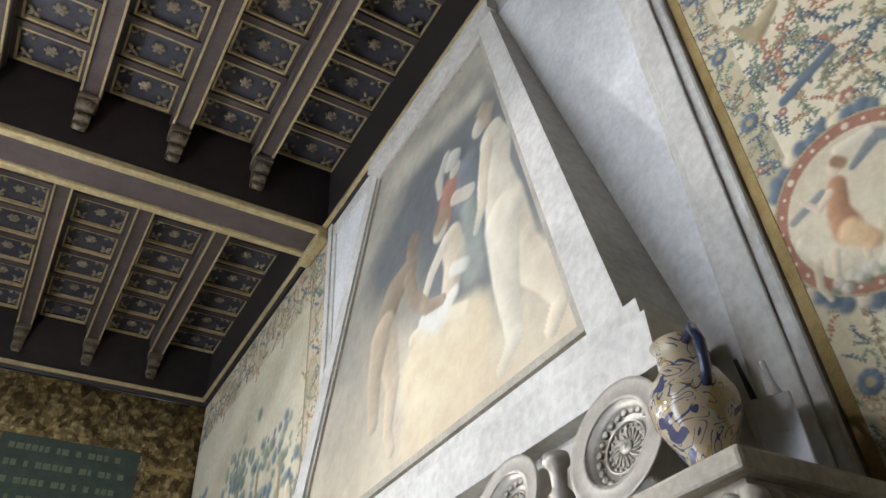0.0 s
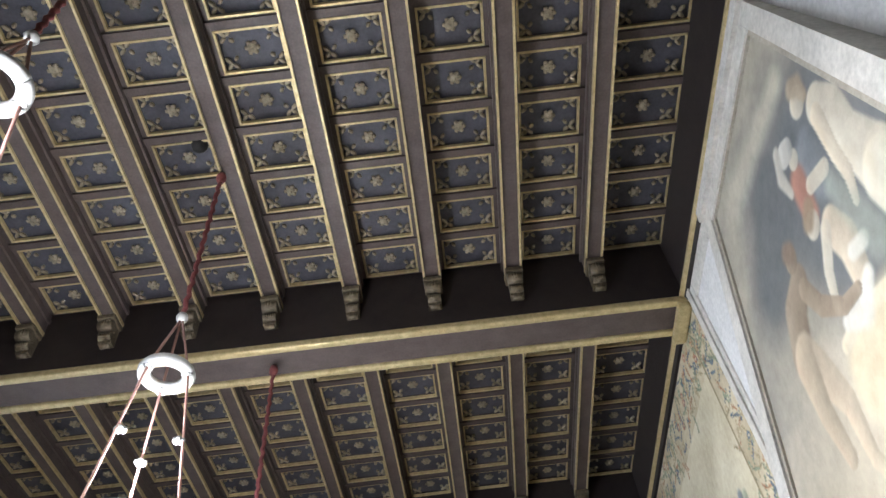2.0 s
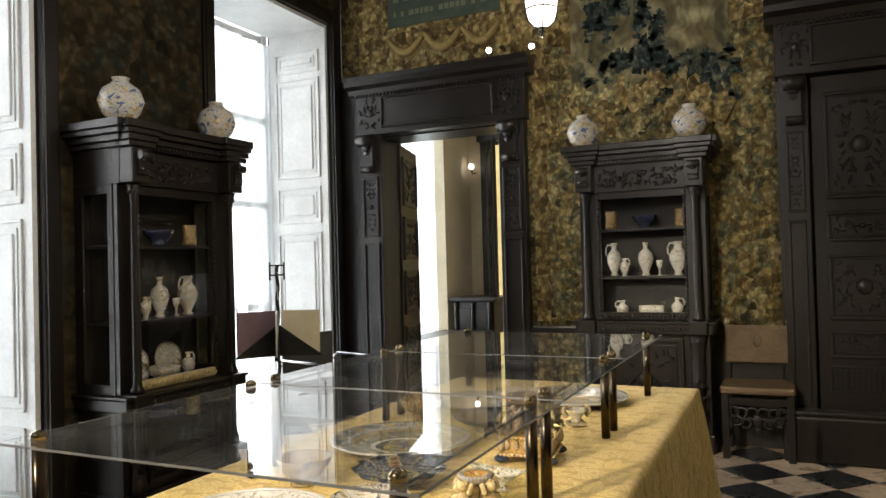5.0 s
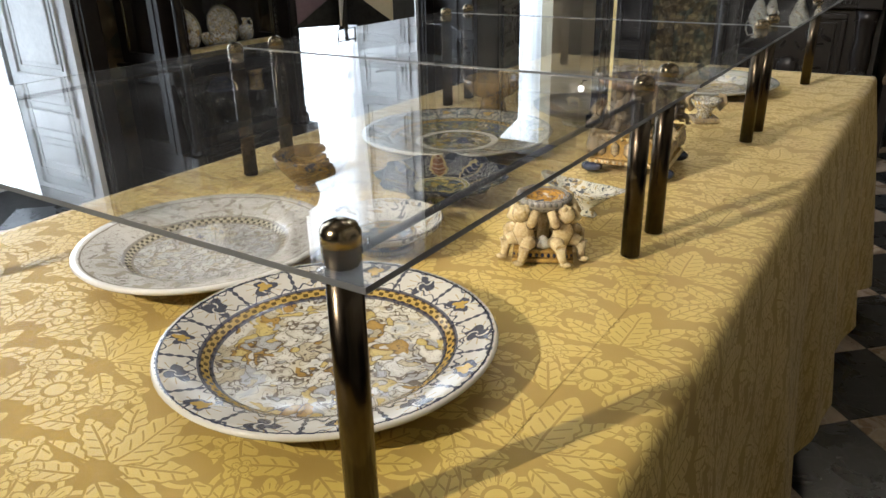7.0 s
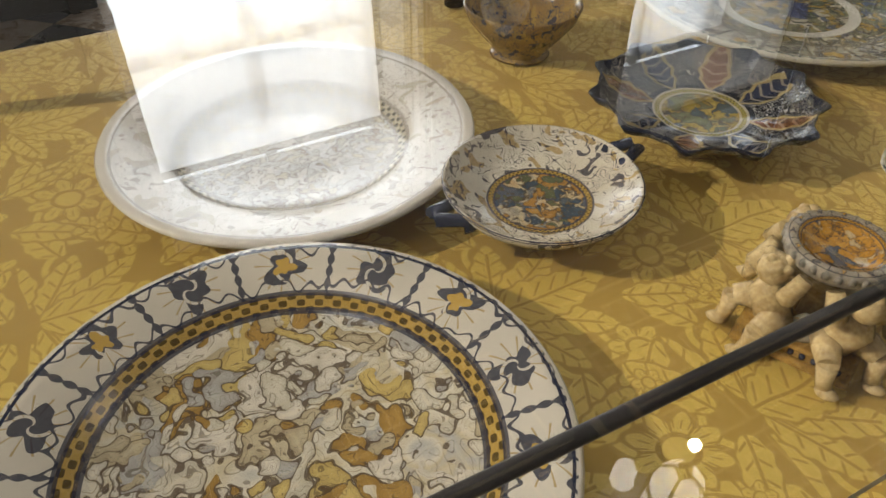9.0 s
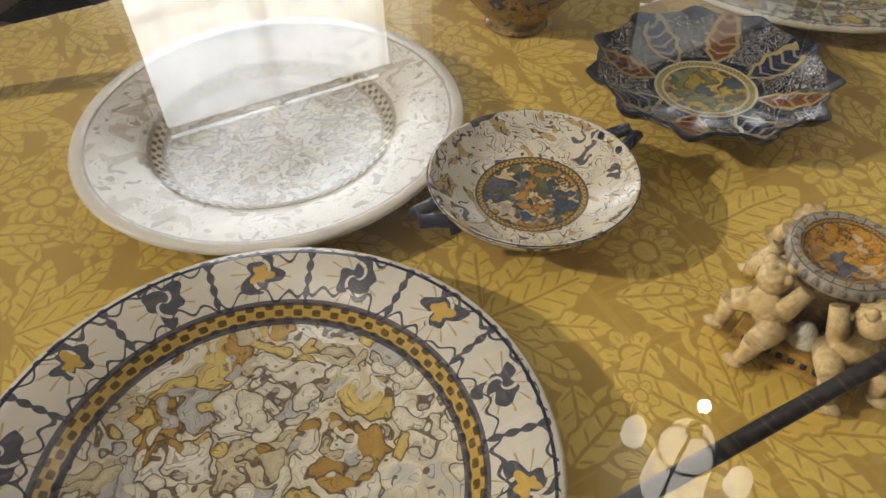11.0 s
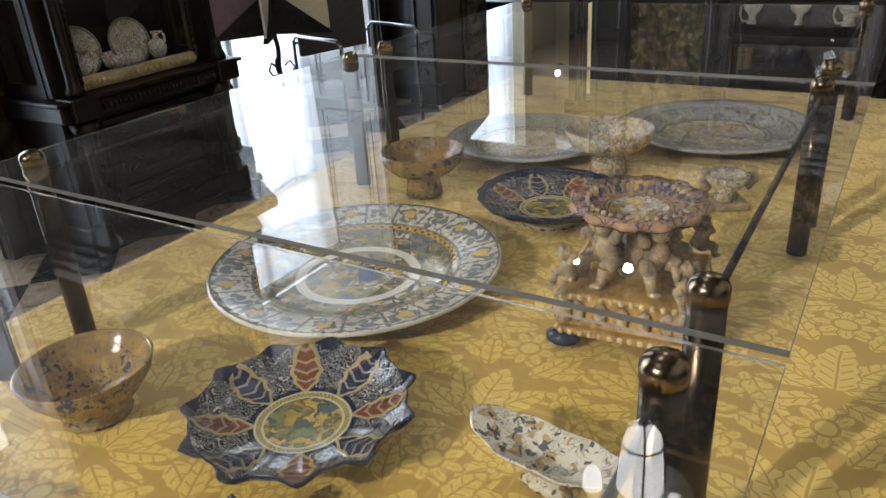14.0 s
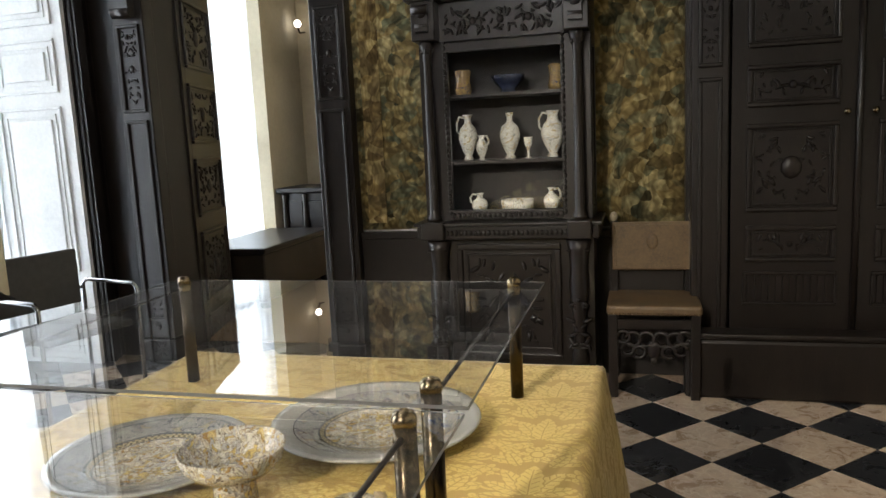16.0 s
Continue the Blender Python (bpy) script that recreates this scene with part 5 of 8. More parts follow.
def paint_fresco(A, B):
    """Faded fresco: pale sky, smoky dark middle, sandy ground, and plain standing and bending shapes."""
    S = S0 + (S1 - S0) * B
    half = wid(S) - 0.155 + 0.03 * (S - S0)
    Y, V = YC - half + 2 * half * A, S * 2.25
    C = mottled((Y, V), 4, (0.34, 0.32, 0.275), (0.44, 0.405, 0.34), 6)
    g = np.clip((0.42 - S) / 0.3, 0, 1)[..., None]
    C = C * (1 - g) + np.array((0.60, 0.52, 0.39)) * g

    def put_on(pts, radii, col, soft=0.14, shade=0.18, alpha=0.9):
        brush(C, Y, V, [(p, q * 2.25) for p, q in pts], radii, col, soft, shade, alpha)
    smoke, flesh, umber = (0.15, 0.16, 0.17), (0.60, 0.55, 0.45), (0.34, 0.27, 0.20)
    put_on([(-1.0, 0.60), (-1.25, 0.66), (-1.5, 0.60), (-1.7, 0.50)], [0.24, 0.34, 0.38, 0.30], smoke, 0.6, 0, 0.92)
    put_on([(-1.45, 0.42), (-1.70, 0.36), (-1.95, 0.40)], [0.22, 0.26, 0.22], smoke, 0.7, 0, 0.85)
    put_on([(-1.62, 0.66), (-1.80, 0.62)], [0.16, 0.16], (0.17, 0.18, 0.19), 0.7, 0, 0.8)
    put_on([(-1.0, 0.84), (-1.35, 0.80), (-1.66, 0.77)], [0.10, 0.07, 0.06], (0.56, 0.53, 0.44), 0.8, 0, 0.8)
    put_on([(-1.0, 0.34), (-1.2, 0.22)], [0.25, 0.2], (0.56, 0.50, 0.40), 0.9, 0, 0.7)
    # block and ground
    put_on([(-1.34, 0.27), (-1.60, 0.24)], [0.17, 0.17], (0.64, 0.55, 0.39), 0.25, 0.1)
    put_on([(-1.36, 0.17), (-1.64, 0.16)], [0.16, 0.15], (0.62, 0.53, 0.38), 0.4, 0.1)
    put_on([(-1.24, 0.34), (-1.40, 0.335), (-1.60, 0.30)], 0.03, (0.68, 0.61, 0.47), 0.3)
    # helmeted shape with a red cloth
    put_on([(-1.60, 0.60), (-1.62, 0.54)], [0.085, 0.10], (0.22, 0.235, 0.25), 0.3, 0.4)
    put_on([(-1.47, 0.60), (-1.44, 0.53)], [0.065, 0.055], (0.46, 0.24, 0.18), 0.35)
    put_on([(-1.515, 0.635)], 0.042, flesh, 0.15)
    put_on([(-1.48, 0.672), (-1.51, 0.665)], [0.055, 0.05], (0.60, 0.58, 0.53), 0.14, 0.4)
    put_on([(-1.44, 0.70), (-1.39, 0.66), (-1.40, 0.61)], [0.03, 0.035, 0.02], (0.58, 0.55, 0.48), 0.4)
    put_on([(-1.52, 0.56), (-1.63, 0.535)], 0.035, flesh, 0.15)
    # small leaning shape
    put_on([(-1.50, 0.47), (-1.53, 0.42), (-1.50, 0.36)], [0.07, 0.075, 0.06], (0.56, 0.48, 0.37), 0.14, 0.4)
    put_on([(-1.415, 0.52)], 0.055, flesh, 0.12, 0.35)
    put_on([(-1.40, 0.535), (-1.44, 0.545)], 0.045, (0.34, 0.26, 0.18), 0.4)
    put_on([(-1.46, 0.48), (-1.36, 0.44), (-1.30, 0.39)], [0.04, 0.035, 0.025], flesh, 0.15)
    put_on([(-1.52, 0.40), (-1.60, 0.385)], 0.03, (0.64, 0.62, 0.56), 0.4)
    put_on([(-1.31, 0.355), (-1.42, 0.33), (-1.53, 0.35)], [0.03, 0.055, 0.03], (0.66, 0.64, 0.58), 0.4, 0.15)
    # bending shape
    put_on([(-1.16, 0.51), (-1.04, 0.49), (-0.96, 0.44)], [0.075, 0.10, 0.095], umber, 0.14, 0.4)
    put_on([(-0.97, 0.42), (-1.03, 0.37), (-1.10, 0.29), (-1.09, 0.20), (-1.13, 0.165)], [0.10, 0.08, 0.055, 0.035, 0.03], (0.54, 0.45, 0.34), 0.14, 0.4)
    put_on([(-0.95, 0.42), (-0.93, 0.33), (-0.96, 0.24)], [0.09, 0.06, 0.04], (0.52, 0.43, 0.32), 0.14, 0.4)
    put_on([(-1.185, 0.555)], 0.055, umber, 0.14, 0.35)
    put_on([(-1.175, 0.575), (-1.20, 0.565)], 0.045, (0.26, 0.20, 0.15), 0.4)
    put_on([(-1.17, 0.49), (-1.22, 0.43), (-1.34, 0.375), (-1.45, 0.36)], [0.045, 0.04, 0.032, 0.025], umber, 0.14, 0.4)
    # tall pale shape, one leg stepping back
    put_on([(-1.85, 0.41), (-1.92, 0.30), (-2.03, 0.23), (-2.085, 0.185), (-2.03, 0.15)], [0.10, 0.085, 0.06, 0.045, 0.03], (0.62, 0.55, 0.43), 0.10, 0.4)
    put_on([(-1.775, 0.61), (-1.81, 0.56), (-1.805, 0.50), (-1.835, 0.42)], [0.075, 0.09, 0.08, 0.105], flesh, 0.10, 0.35)
    put_on([(-1.83, 0.40), (-1.835, 0.29), (-1.87, 0.18)], [0.105, 0.07, 0.04], flesh, 0.10, 0.35)
    put_on([(-1.87, 0.18), (-1.80, 0.15)], [0.038, 0.025], flesh, 0.15)
    put_on([(-1.745, 0.60), (-1.715, 0.52), (-1.71, 0.47), (-1.67, 0.43)], [0.045, 0.035, 0.032, 0.02], (0.64, 0.56, 0.44), 0.12, 0.35)
    put_on([(-1.705, 0.672)], 0.062, flesh, 0.12, 0.35)
    put_on([(-1.715, 0.705), (-1.75, 0.685), (-1.755, 0.655)], [0.04, 0.045, 0.025], (0.42, 0.34, 0.25), 0.4)
    # drapery behind
    put_on([(-1.62, 0.50), (-1.66, 0.36)], [0.05, 0.07], (0.36, 0.38, 0.33), 0.6, 0.2, 0.6)
    return C


def fresco_place(A, B):
    S = S0 + (S1 - S0) * B
    half = wid(S) - 0.155 + 0.03 * (S - S0)
    k = math.hypot(HT[1] - HB[1], HT[0] - HB[0])
    return (HB[0] + (HT[0] - HB[0]) * S - 0.007 * (HT[1] - HB[1]) / k, YC - half + 2 * half * A, HB[1] + (HT[1] - HB[1]) * S + 0.007 * (HT[0] - HB[0]) / k)


painted("fresco", fp, 180, 270, fresco_place, paint_fresco, 9, "faded painted scene with plain pale shapes")

# mantel: shelf with rope moulding over a carved stone frame
b = boxm(1.655, XE - 0.002, -2.59, 0.06, 1.835, 1.875, bev=0.008)
box(b, 1.685, XE - 0.002, -2.565, 0.035, 1.775, 1.834)
box(b, 1.72, XE - 0.002, -2.53, 0.0, 1.70, 1.775)
part("mantel_shelf", b, STONE, fp, "carved grey stone mantel shelf")
b = bmesh.new()
for k in range(64):
    y = -2.57 + k * 0.0412
    blob(b, (1.683, y, 1.803), 0.024, 0.7, 1.0, 0.75, 8, 0, Matrix.Rotation(0.7, 4, "X"))
for k in range(10):
    blob(b, (1.70 + k * 0.037, -2.567, 1.803), 0.024, 1.0, 0.7, 0.75, 8, 0, Matrix.Rotation(0.7, 4, "Y"))
part("rope_moulding", b, STONE, fp, "twisted rope moulding")
b = boxm(1.75, XE - 0.002, -2.46, -2.10, 0, 1.70, bev=0.01)
box(b, 1.70, XE - 0.002, -0.40, -0.08, 0, 1.70, bev=0.01)
box(b, 1.70, XE - 0.002, -2.10, -0.40, 1.35, 1.70)
part("stone_frame", b, STONE, fp)
part("firebox", boxm(XE - 0.05, XE - 0.002, -2.10, -0.40, 0, 1.35), BLACKGAP, fp)
part("chimney_step", boxm(1.80, XE - 0.003, YC - BOTW, YC + BOTW, 1.876, 2.125), PLASTER, fp, "white plaster breast above the shelf")


# ---- glazed pottery materials ----
def maiolica(name, R, rim=0.66, seed=0.0, ground=(0.60, 0.57, 0.50), ink=(0.020, 0.026, 0.055), band=(0.42, 0.28, 0.07), scene_stops=None, petals=12, rimtone=None, density=1.0, allover=False, plain=False, petalled=False, ring=None, line=(0.085, 0.06, 0.038)):
    """Tin-glazed painting in polar bands: a rim of inked ribbons, trophies and rays, a chequered band, a painted middle."""
    m, n, l, b = material(name, 0.16)
    v = coords(n, l)
    x, y, z = split_xyz(n, l, v)
    r = (x * x + y * y).root() / R
    a = y.op("ARCTAN2", x)
    sc = 0.17 / R

    def nz(vec, scale, detail=1.0, distort=0.0):
        return Ex(n, l, noise_tex(n, l, vec, scale, detail, 0.5, distort))
    sh = n.new("ShaderNodeVectorMath")
    sh.operation = "ADD"
    sh.inputs[1].default_value = (seed * 3.7 + R * 11, seed * 1.9, R * 5)
    l.new(v, sh.inputs[0])
    vs_ = sh.outputs[0]
    # rim: in each field a trophy with rays, wavy ribbons along both edges, tasselled cords between the fields
    rm = (rim + 1) / 2
    wide = (1 - rim) / 2
    w = ((a * (petals / 6.2832)).fract() - 0.5) * (6.2832 / petals * rm)
    u = r - rm
    span = 3.14159 / petals * rm
    wob = nz(vs_, 40 * sc, 1.0)
    rho = (u * u + w * w).root() / wide
    phi = u.op("ARCTAN2", w)
    turn = (a * (petals / 6.2832)).whole() * 1.7
    shape = (phi * 3.0 + turn).cosine() * 0.14 + (phi * 5.0 - turn).sine() * 0.12 + (wob - 0.5) * 0.9 + 0.58
    emb = rho.lt(shape)
    which = ((a * (petals / 12.5664)).fract()).gt(0.5)
    heart = rho.lt(shape * 0.55) * which
    inner = ((rho * 9.0 + phi * 2.0).sine().gt(0.86)) * emb
    rays = (phi * 6.0 + turn).sine().absolute().lt(0.20) * rho.lt(0.98) * rho.gt(0.35)
    wave = (w * 62.0 + turn).sine() * 0.15 + (wob - 0.5) * 1.1
    ribbon = ((u / wide).absolute() - 0.72 + wave).absolute().lt(0.055)
    tassel = (u / wide * 7.0).sine().absolute() * 0.011 + 0.0045
    div = (span - w.absolute()).lt(tassel)
    if allover or plain:
        gate = nz(vs_, 26 * sc, 1.0).gt(0.44)
        curls = ((nz(vs_, 30 * sc * density, 0.0, 2.4) * 6.0).fract() - 0.5).absolute().lt(0.095)
        blots = nz(vs_, 48 * sc * density, 0.0, 1.0).gt(0.68)
        inkf = (curls * gate).most(blots)
        touch = nz(vs_, 38 * sc * max(0.4, min(1.0, density)), 0.0, 1.0).gt(0.65)
        rays, heart = touch, touch * 0.0
    else:
        inkf = ribbon.most(emb * (1.0 - inner)).most(div)
    wash = noise_tex(n, l, v, 9 * sc, 4)
    g2 = mix(n, l, ramp(n, l, wash, [(0.4, (0, 0, 0)), (0.7, (0.5, 0.5, 0.5))]), ground, rimtone or tuple(q * 0.75 for q in ground))
    rimc = mix(n, l, (rays * 0.75).s, g2, tuple(q * 0.8 for q in band))
    rimc = mix(n, l, (inkf * 0.9).s, rimc, ink)
    rimc = mix(n, l, heart.s, rimc, tuple(q * 1.15 for q in band))
    if petalled:
        # leaf-shaped fields round the middle, outlined in pale line, with scrolls between
        t = ((r - rim) / (1 - rim)).most(0.001).least(0.999)
        w = ((a * (petals / 6.2832)).fract() - 0.5).absolute() * 2
        half = (t.raised(0.8) * 3.14159).sine() * 0.5 * ((t * 25.0).cosine() * 0.1 + 0.95)
        alt = ((a * (petals / 12.5664)).fract().gt(0.5))
        field = w.lt(half)
        vein = ((t * 34.0 - w * 9.0).sine().gt(0.72)) * field
        leafc = mix(n, l, alt.s, (0.13, 0.05, 0.02), (0.02, 0.026, 0.055))
        scroll = (((nz(vs_, 46 * sc, 0.0, 2.0)) * 7.0).fract() - 0.5).absolute().lt(0.12) * t.gt(0.1)
        c2 = mix(n, l, (scroll * 0.75).s, ground, (0.50, 0.47, 0.40))
        c2 = mix(n, l, field.s, c2, leafc)
        c2 = mix(n, l, (vein * 0.45).s, c2, (0.42, 0.36, 0.26))
        c2 = mix(n, l, ((w - half).absolute().lt(0.07) * 0.85).s, c2, (0.34, 0.27, 0.12))
        rimc = mix(n, l, r.gt(0.93).s, c2, (0.014, 0.018, 0.035))
    # middle: a wash of land and sky, then rounded figures in two sizes with drawn outlines and soft modelling
    stops = scene_stops or [(0.0, (0.62, 0.59, 0.50)), (0.22, (0.42, 0.42, 0.41)), (0.40, (0.58, 0.45, 0.17)), (0.55, (0.66, 0.63, 0.56)), (0.72, (0.50, 0.44, 0.31)), (0.88, (0.40, 0.25, 0.07))]
    f = nz(vs_, 20 * sc * density, 2.0, 1.5)
    mid = ramp(n, l, f.s, [(0.30, stops[1][1]), (0.45, stops[0][1]), (0.58, stops[-2][1]), (0.70, stops[1][1])])
    hatch = ((nz(vs_, 34 * sc * density, 0.0, 1.6) * 5.0).fract() - 0.5).absolute().lt(0.05)
    mid = mix(n, l, (hatch * 0.55).s, mid, line)
    for scale, reach, amount in ((30, 0.62, 0.085), (52, 0.50, 0.065)):
        wv = warped(n, l, vs_, 34 * sc, amount / sc)
        d = Ex(n, l, voronoi(n, l, wv, scale * sc * density))
        tone = n.new("ShaderNodeSeparateColor")
        l.new(voronoi(n, l, wv, scale * sc * density, "F1", "Color"), tone.inputs[0])
        pick = Ex(n, l, tone.outputs[1]).gt(0.22)
        body = d.lt(reach) * pick
        col = ramp(n, l, tone.outputs[0], stops, "CONSTANT")
        col = mix(n, l, 0.6, col, ramp(n, l, d.s, [(0.0, (1, 1, 1)), (reach * 0.55, (0.9, 0.88, 0.85)), (reach, (0.50, 0.46, 0.40))]), "MULTIPLY")
        fold = ((nz(wv, scale * sc * density * 1.3, 0.0, 1.0) * 6.0).fract() - 0.5).absolute().lt(0.06)
        mid = mix(n, l, body.s, mid, col)
        mid = mix(n, l, ((d - reach).absolute().lt(0.035) * pick * 0.85).most(fold * body * 0.6).s, mid, line)
    if ring:
        mid = mix(n, l, ((r - ring[0]) * (r - ring[1])).lt(0.0).s, mid, (0.58, 0.56, 0.50))
        shield = (x.absolute() / (R * 0.12)).lt(1.0) * (y / (R * 0.13)).absolute().lt(1.0)
        bars = (x * (150 * sc)).sine().gt(0.0)
        mid = mix(n, l, (shield * bars * 0.9).s, mid, (0.04, 0.06, 0.16))
    # patterned band
    chk = (((a * 60.0).sine()) * ((r * 130.0).sine())).gt(0.12)
    bandc = mix(n, l, chk.s, band, tuple(q * 0.22 for q in band))
    if allover:
        c = rimc
    else:
        c = mix(n, l, r.gt(rim - 0.065).s, mid, bandc)
        c = mix(n, l, r.gt(rim).s, c, rimc)
        for q in (rim, rim - 0.065):
            c = mix(n, l, ((r - q).absolute().lt(0.011) * 0.85).s, c, ink)
        if not petalled:
            c = mix(n, l, r.gt(0.978).s, c, ground)
            c = mix(n, l, (r - 0.965).absolute().lt(0.006).s, c, ink)
    l.new(c, b.inputs["Base Color"])
    fine = noise_tex(n, l, v, 40 * sc, 4)
    l.new(ramp(n, l, fine, [(0.3, (0.10, 0.10, 0.10)), (0.75, (0.28, 0.28, 0.28))]), b.inputs["Roughness"])
    bump(n, l, b, noise_tex(n, l, v, 18 * sc, 2), 0.05, 0.01)
    b.inputs["Coat Weight"].default_value = 0.4
    b.inputs["Coat Roughness"].default_value = 0.06
    return m


M_HUNT = maiolica("history_plate_glaze", 0.185, 0.75, petals=14)
M_WHITE = maiolica("white_history_plate_glaze", 0.175, 0.66, plain=True, line=(0.22, 0.20, 0.18), scene_stops=[(0.0, (0.62, 0.61, 0.58)), (0.3, (0.50, 0.50, 0.50)), (0.5, (0.60, 0.57, 0.48)), (0.7, (0.56, 0.57, 0.58)), (0.9, (0.42, 0.38, 0.32))], ground=(0.66, 0.64, 0.60), ink=(0.30, 0.27, 0.23), density=1.6, band=(0.5, 0.45, 0.33))
M_BOWL = maiolica("grotesque_bowl_glaze", 0.09, 0.52, petals=6, plain=True, ground=(0.62, 0.59, 0.52), ink=(0.05, 0.05, 0.07), rimtone=(0.46, 0.40, 0.30), density=0.75, scene_stops=[(0.0, (0.06, 0.09, 0.13)), (0.25, (0.40, 0.22, 0.06)), (0.5, (0.12, 0.14, 0.08)), (0.7, (0.5, 0.42, 0.28)), (0.9, (0.10, 0.12, 0.16))])
M_BLUE = maiolica("blue_petalled_dish_glaze", 0.115, 0.42, petals=8, petalled=True, ground=(0.016, 0.021, 0.038), ink=(0.42, 0.38, 0.30), rimtone=(0.16, 0.07, 0.03), band=(0.35, 0.30, 0.08), density=0.7, scene_stops=[(0.0, (0.32, 0.24, 0.05)), (0.4, (0.16, 0.18, 0.09)), (0.7, (0.40, 0.30, 0.08)), (0.9, (0.07, 0.10, 0.12))])
M_ARM = maiolica("armorial_plate_glaze", 0.21, 0.70, petals=22, ring=(0.36, 0.43), ground=(0.52, 0.50, 0.43), ink=(0.10, 0.12, 0.13), density=1.8, scene_stops=[(0.0, (0.10, 0.12, 0.08)), (0.2, (0.40, 0.28, 0.06)), (0.45, (0.50, 0.46, 0.36)), (0.6, (0.10, 0.13, 0.20)), (0.8, (0.24, 0.24, 0.14)), (0.95, (0.56, 0.52, 0.42))])
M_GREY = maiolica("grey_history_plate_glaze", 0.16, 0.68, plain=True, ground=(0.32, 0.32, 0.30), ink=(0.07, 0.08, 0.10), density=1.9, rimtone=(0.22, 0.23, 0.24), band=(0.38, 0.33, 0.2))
M_CUP = maiolica("ochre_cup_glaze", 0.07, 0.66, ground=(0.27, 0.17, 0.06), ink=(0.035, 0.045, 0.08), band=(0.45, 0.3, 0.08), rimtone=(0.20, 0.16, 0.08), density=0.7, allover=True)
M_PALE = maiolica("pale_vase_glaze", 0.12, 0.66, ground=(0.56, 0.54, 0.47), ink=(0.22, 0.23, 0.22), rimtone=(0.44, 0.42, 0.33), density=1.2, allover=True)
M_GLOBE = maiolica("blue_yellow_globe_glaze", 0.12, 0.66, band=(0.62, 0.40, 0.07), ground=(0.60, 0.58, 0.52), ink=(0.07, 0.12, 0.26), rimtone=(0.50, 0.34, 0.08), density=0.3, allover=True)
M_JUG = maiolica("jug_glaze", 0.10, 0.66, ground=(0.46, 0.36, 0.24), ink=(0.03, 0.04, 0.12), rimtone=(0.20, 0.28, 0.22), density=0.28, allover=True)
M_FIGURE = simple("modelled_ochre_glaze", (0.30, 0.19, 0.06), (0.74, 0.62, 0.38), 30, 0.14, bumps=0.1, coat=0.4)
M_NAVY = simple("navy_glaze", (0.012, 0.016, 0.035), (0.04, 0.05, 0.09), 30, 0.15, bumps=0.0, coat=0.4)
M_MIXED = simple("mottled_blue_ochre_glaze", (0.05, 0.055, 0.08), (0.52, 0.39, 0.20), 42, 0.2, bumps=0.15, coat=0.4)


def plate_mesh(R, h=0.028, well=0.64):
    """A broad-rimmed plate with a sunk middle."""
    pr = [(0.0, 0.004), (R * 0.52, 0.0), (R * 0.56, 0.003), (R * 0.75, h * 0.42), (R * 0.985, h * 0.78), (R, h * 0.9), (R * 0.985, h), (R * 0.93, h * 0.92), (R * (well + 0.05), h * 0.66), (R * well, h * 0.52), (R * (well - 0.06), h * 0.30), (R * 0.3, h * 0.24), (0.0, h * 0.23)]
    return lathe(bmesh.new(), pr, 72)


def bowl_mesh(R, h, foot=0.5, t=0.005, wave=None, foot_h=0.2, seg=56):
    """A footed bowl; its inner skin follows the outer one."""
    fr, fh = R * foot, h * foot_h
    pr = [(0.0, 0.003), (fr * 0.85, 0.003), (fr, 0.0), (fr * 0.95, fh * 0.6), (fr * 0.8, fh), (R * 0.72, h * (0.42 + foot_h * 0.3)), (R * 0.93, h * 0.74), (R, h * 0.98), (R - t * 0.5, h), (R - t, h * 0.98), (R * 0.92 - t, h * 0.76), (R * 0.70 - t, h * (0.45 + foot_h * 0.3)), (R * 0.35, h * (0.28 + foot_h * 0.5)), (0.0, h * (0.25 + foot_h * 0.5))]
    return lathe(bmesh.new(), pr, seg, wave=wave)


def vase_mesh(R, h, neck=0.38, lip=0.5, seg=28):
    return lathe(bmesh.new(), [(0.0, 0.002), (R * 0.5, 0.0), (R * 0.52, h * 0.04), (R * 0.34, h * 0.10), (R * 0.62, h * 0.22), (R * 0.95, h * 0.42), (R, h * 0.54), (R * 0.82, h * 0.70), (R * neck, h * 0.80), (R * neck * 0.85, h * 0.9), (R * lip, h * 0.98), (R * lip, h), (R * lip * 0.85, h * 0.99), (R * neck * 0.7, h * 0.9), (0, h * 0.85)], seg)


def handle_pts(R, h, side=1):
    return [(side * R * 0.35, 0, h * 0.93), (side * R * 0.85, 0, h * 0.96), (side * R * 1.15, 0, h * 0.82), (side * R * 1.12, 0, h * 0.66), (side * R * 0.86, 0, h * 0.58)]


# ---- carved display cabinets ----
def spiral_column(bm, x, y, z0, z1, r=0.024):
    """Slender turned column with base and capital."""
    lathe(bm, [(r * 1.5, z0), (r * 1.5, z0 + 0.02), (r * 1.1, z0 + 0.035), (r, z0 + 0.06), (r * 0.95, (z0 + z1) / 2), (r * 0.8, z1 - 0.10), (r * 1.0, z1 - 0.085), (r * 0.9, z1 - 0.07), (r * 1.5, z1 - 0.02), (r * 1.6, z1)], 14, x, y)
    for k in range(8):
        a = k * math.pi / 4
        blob(bm, (x + r * 1.2 * math.cos(a), y + r * 1.2 * math.sin(a), z1 - 0.045), r * 0.4, 0.7, 0.7, 1.6, 5)
    return bm


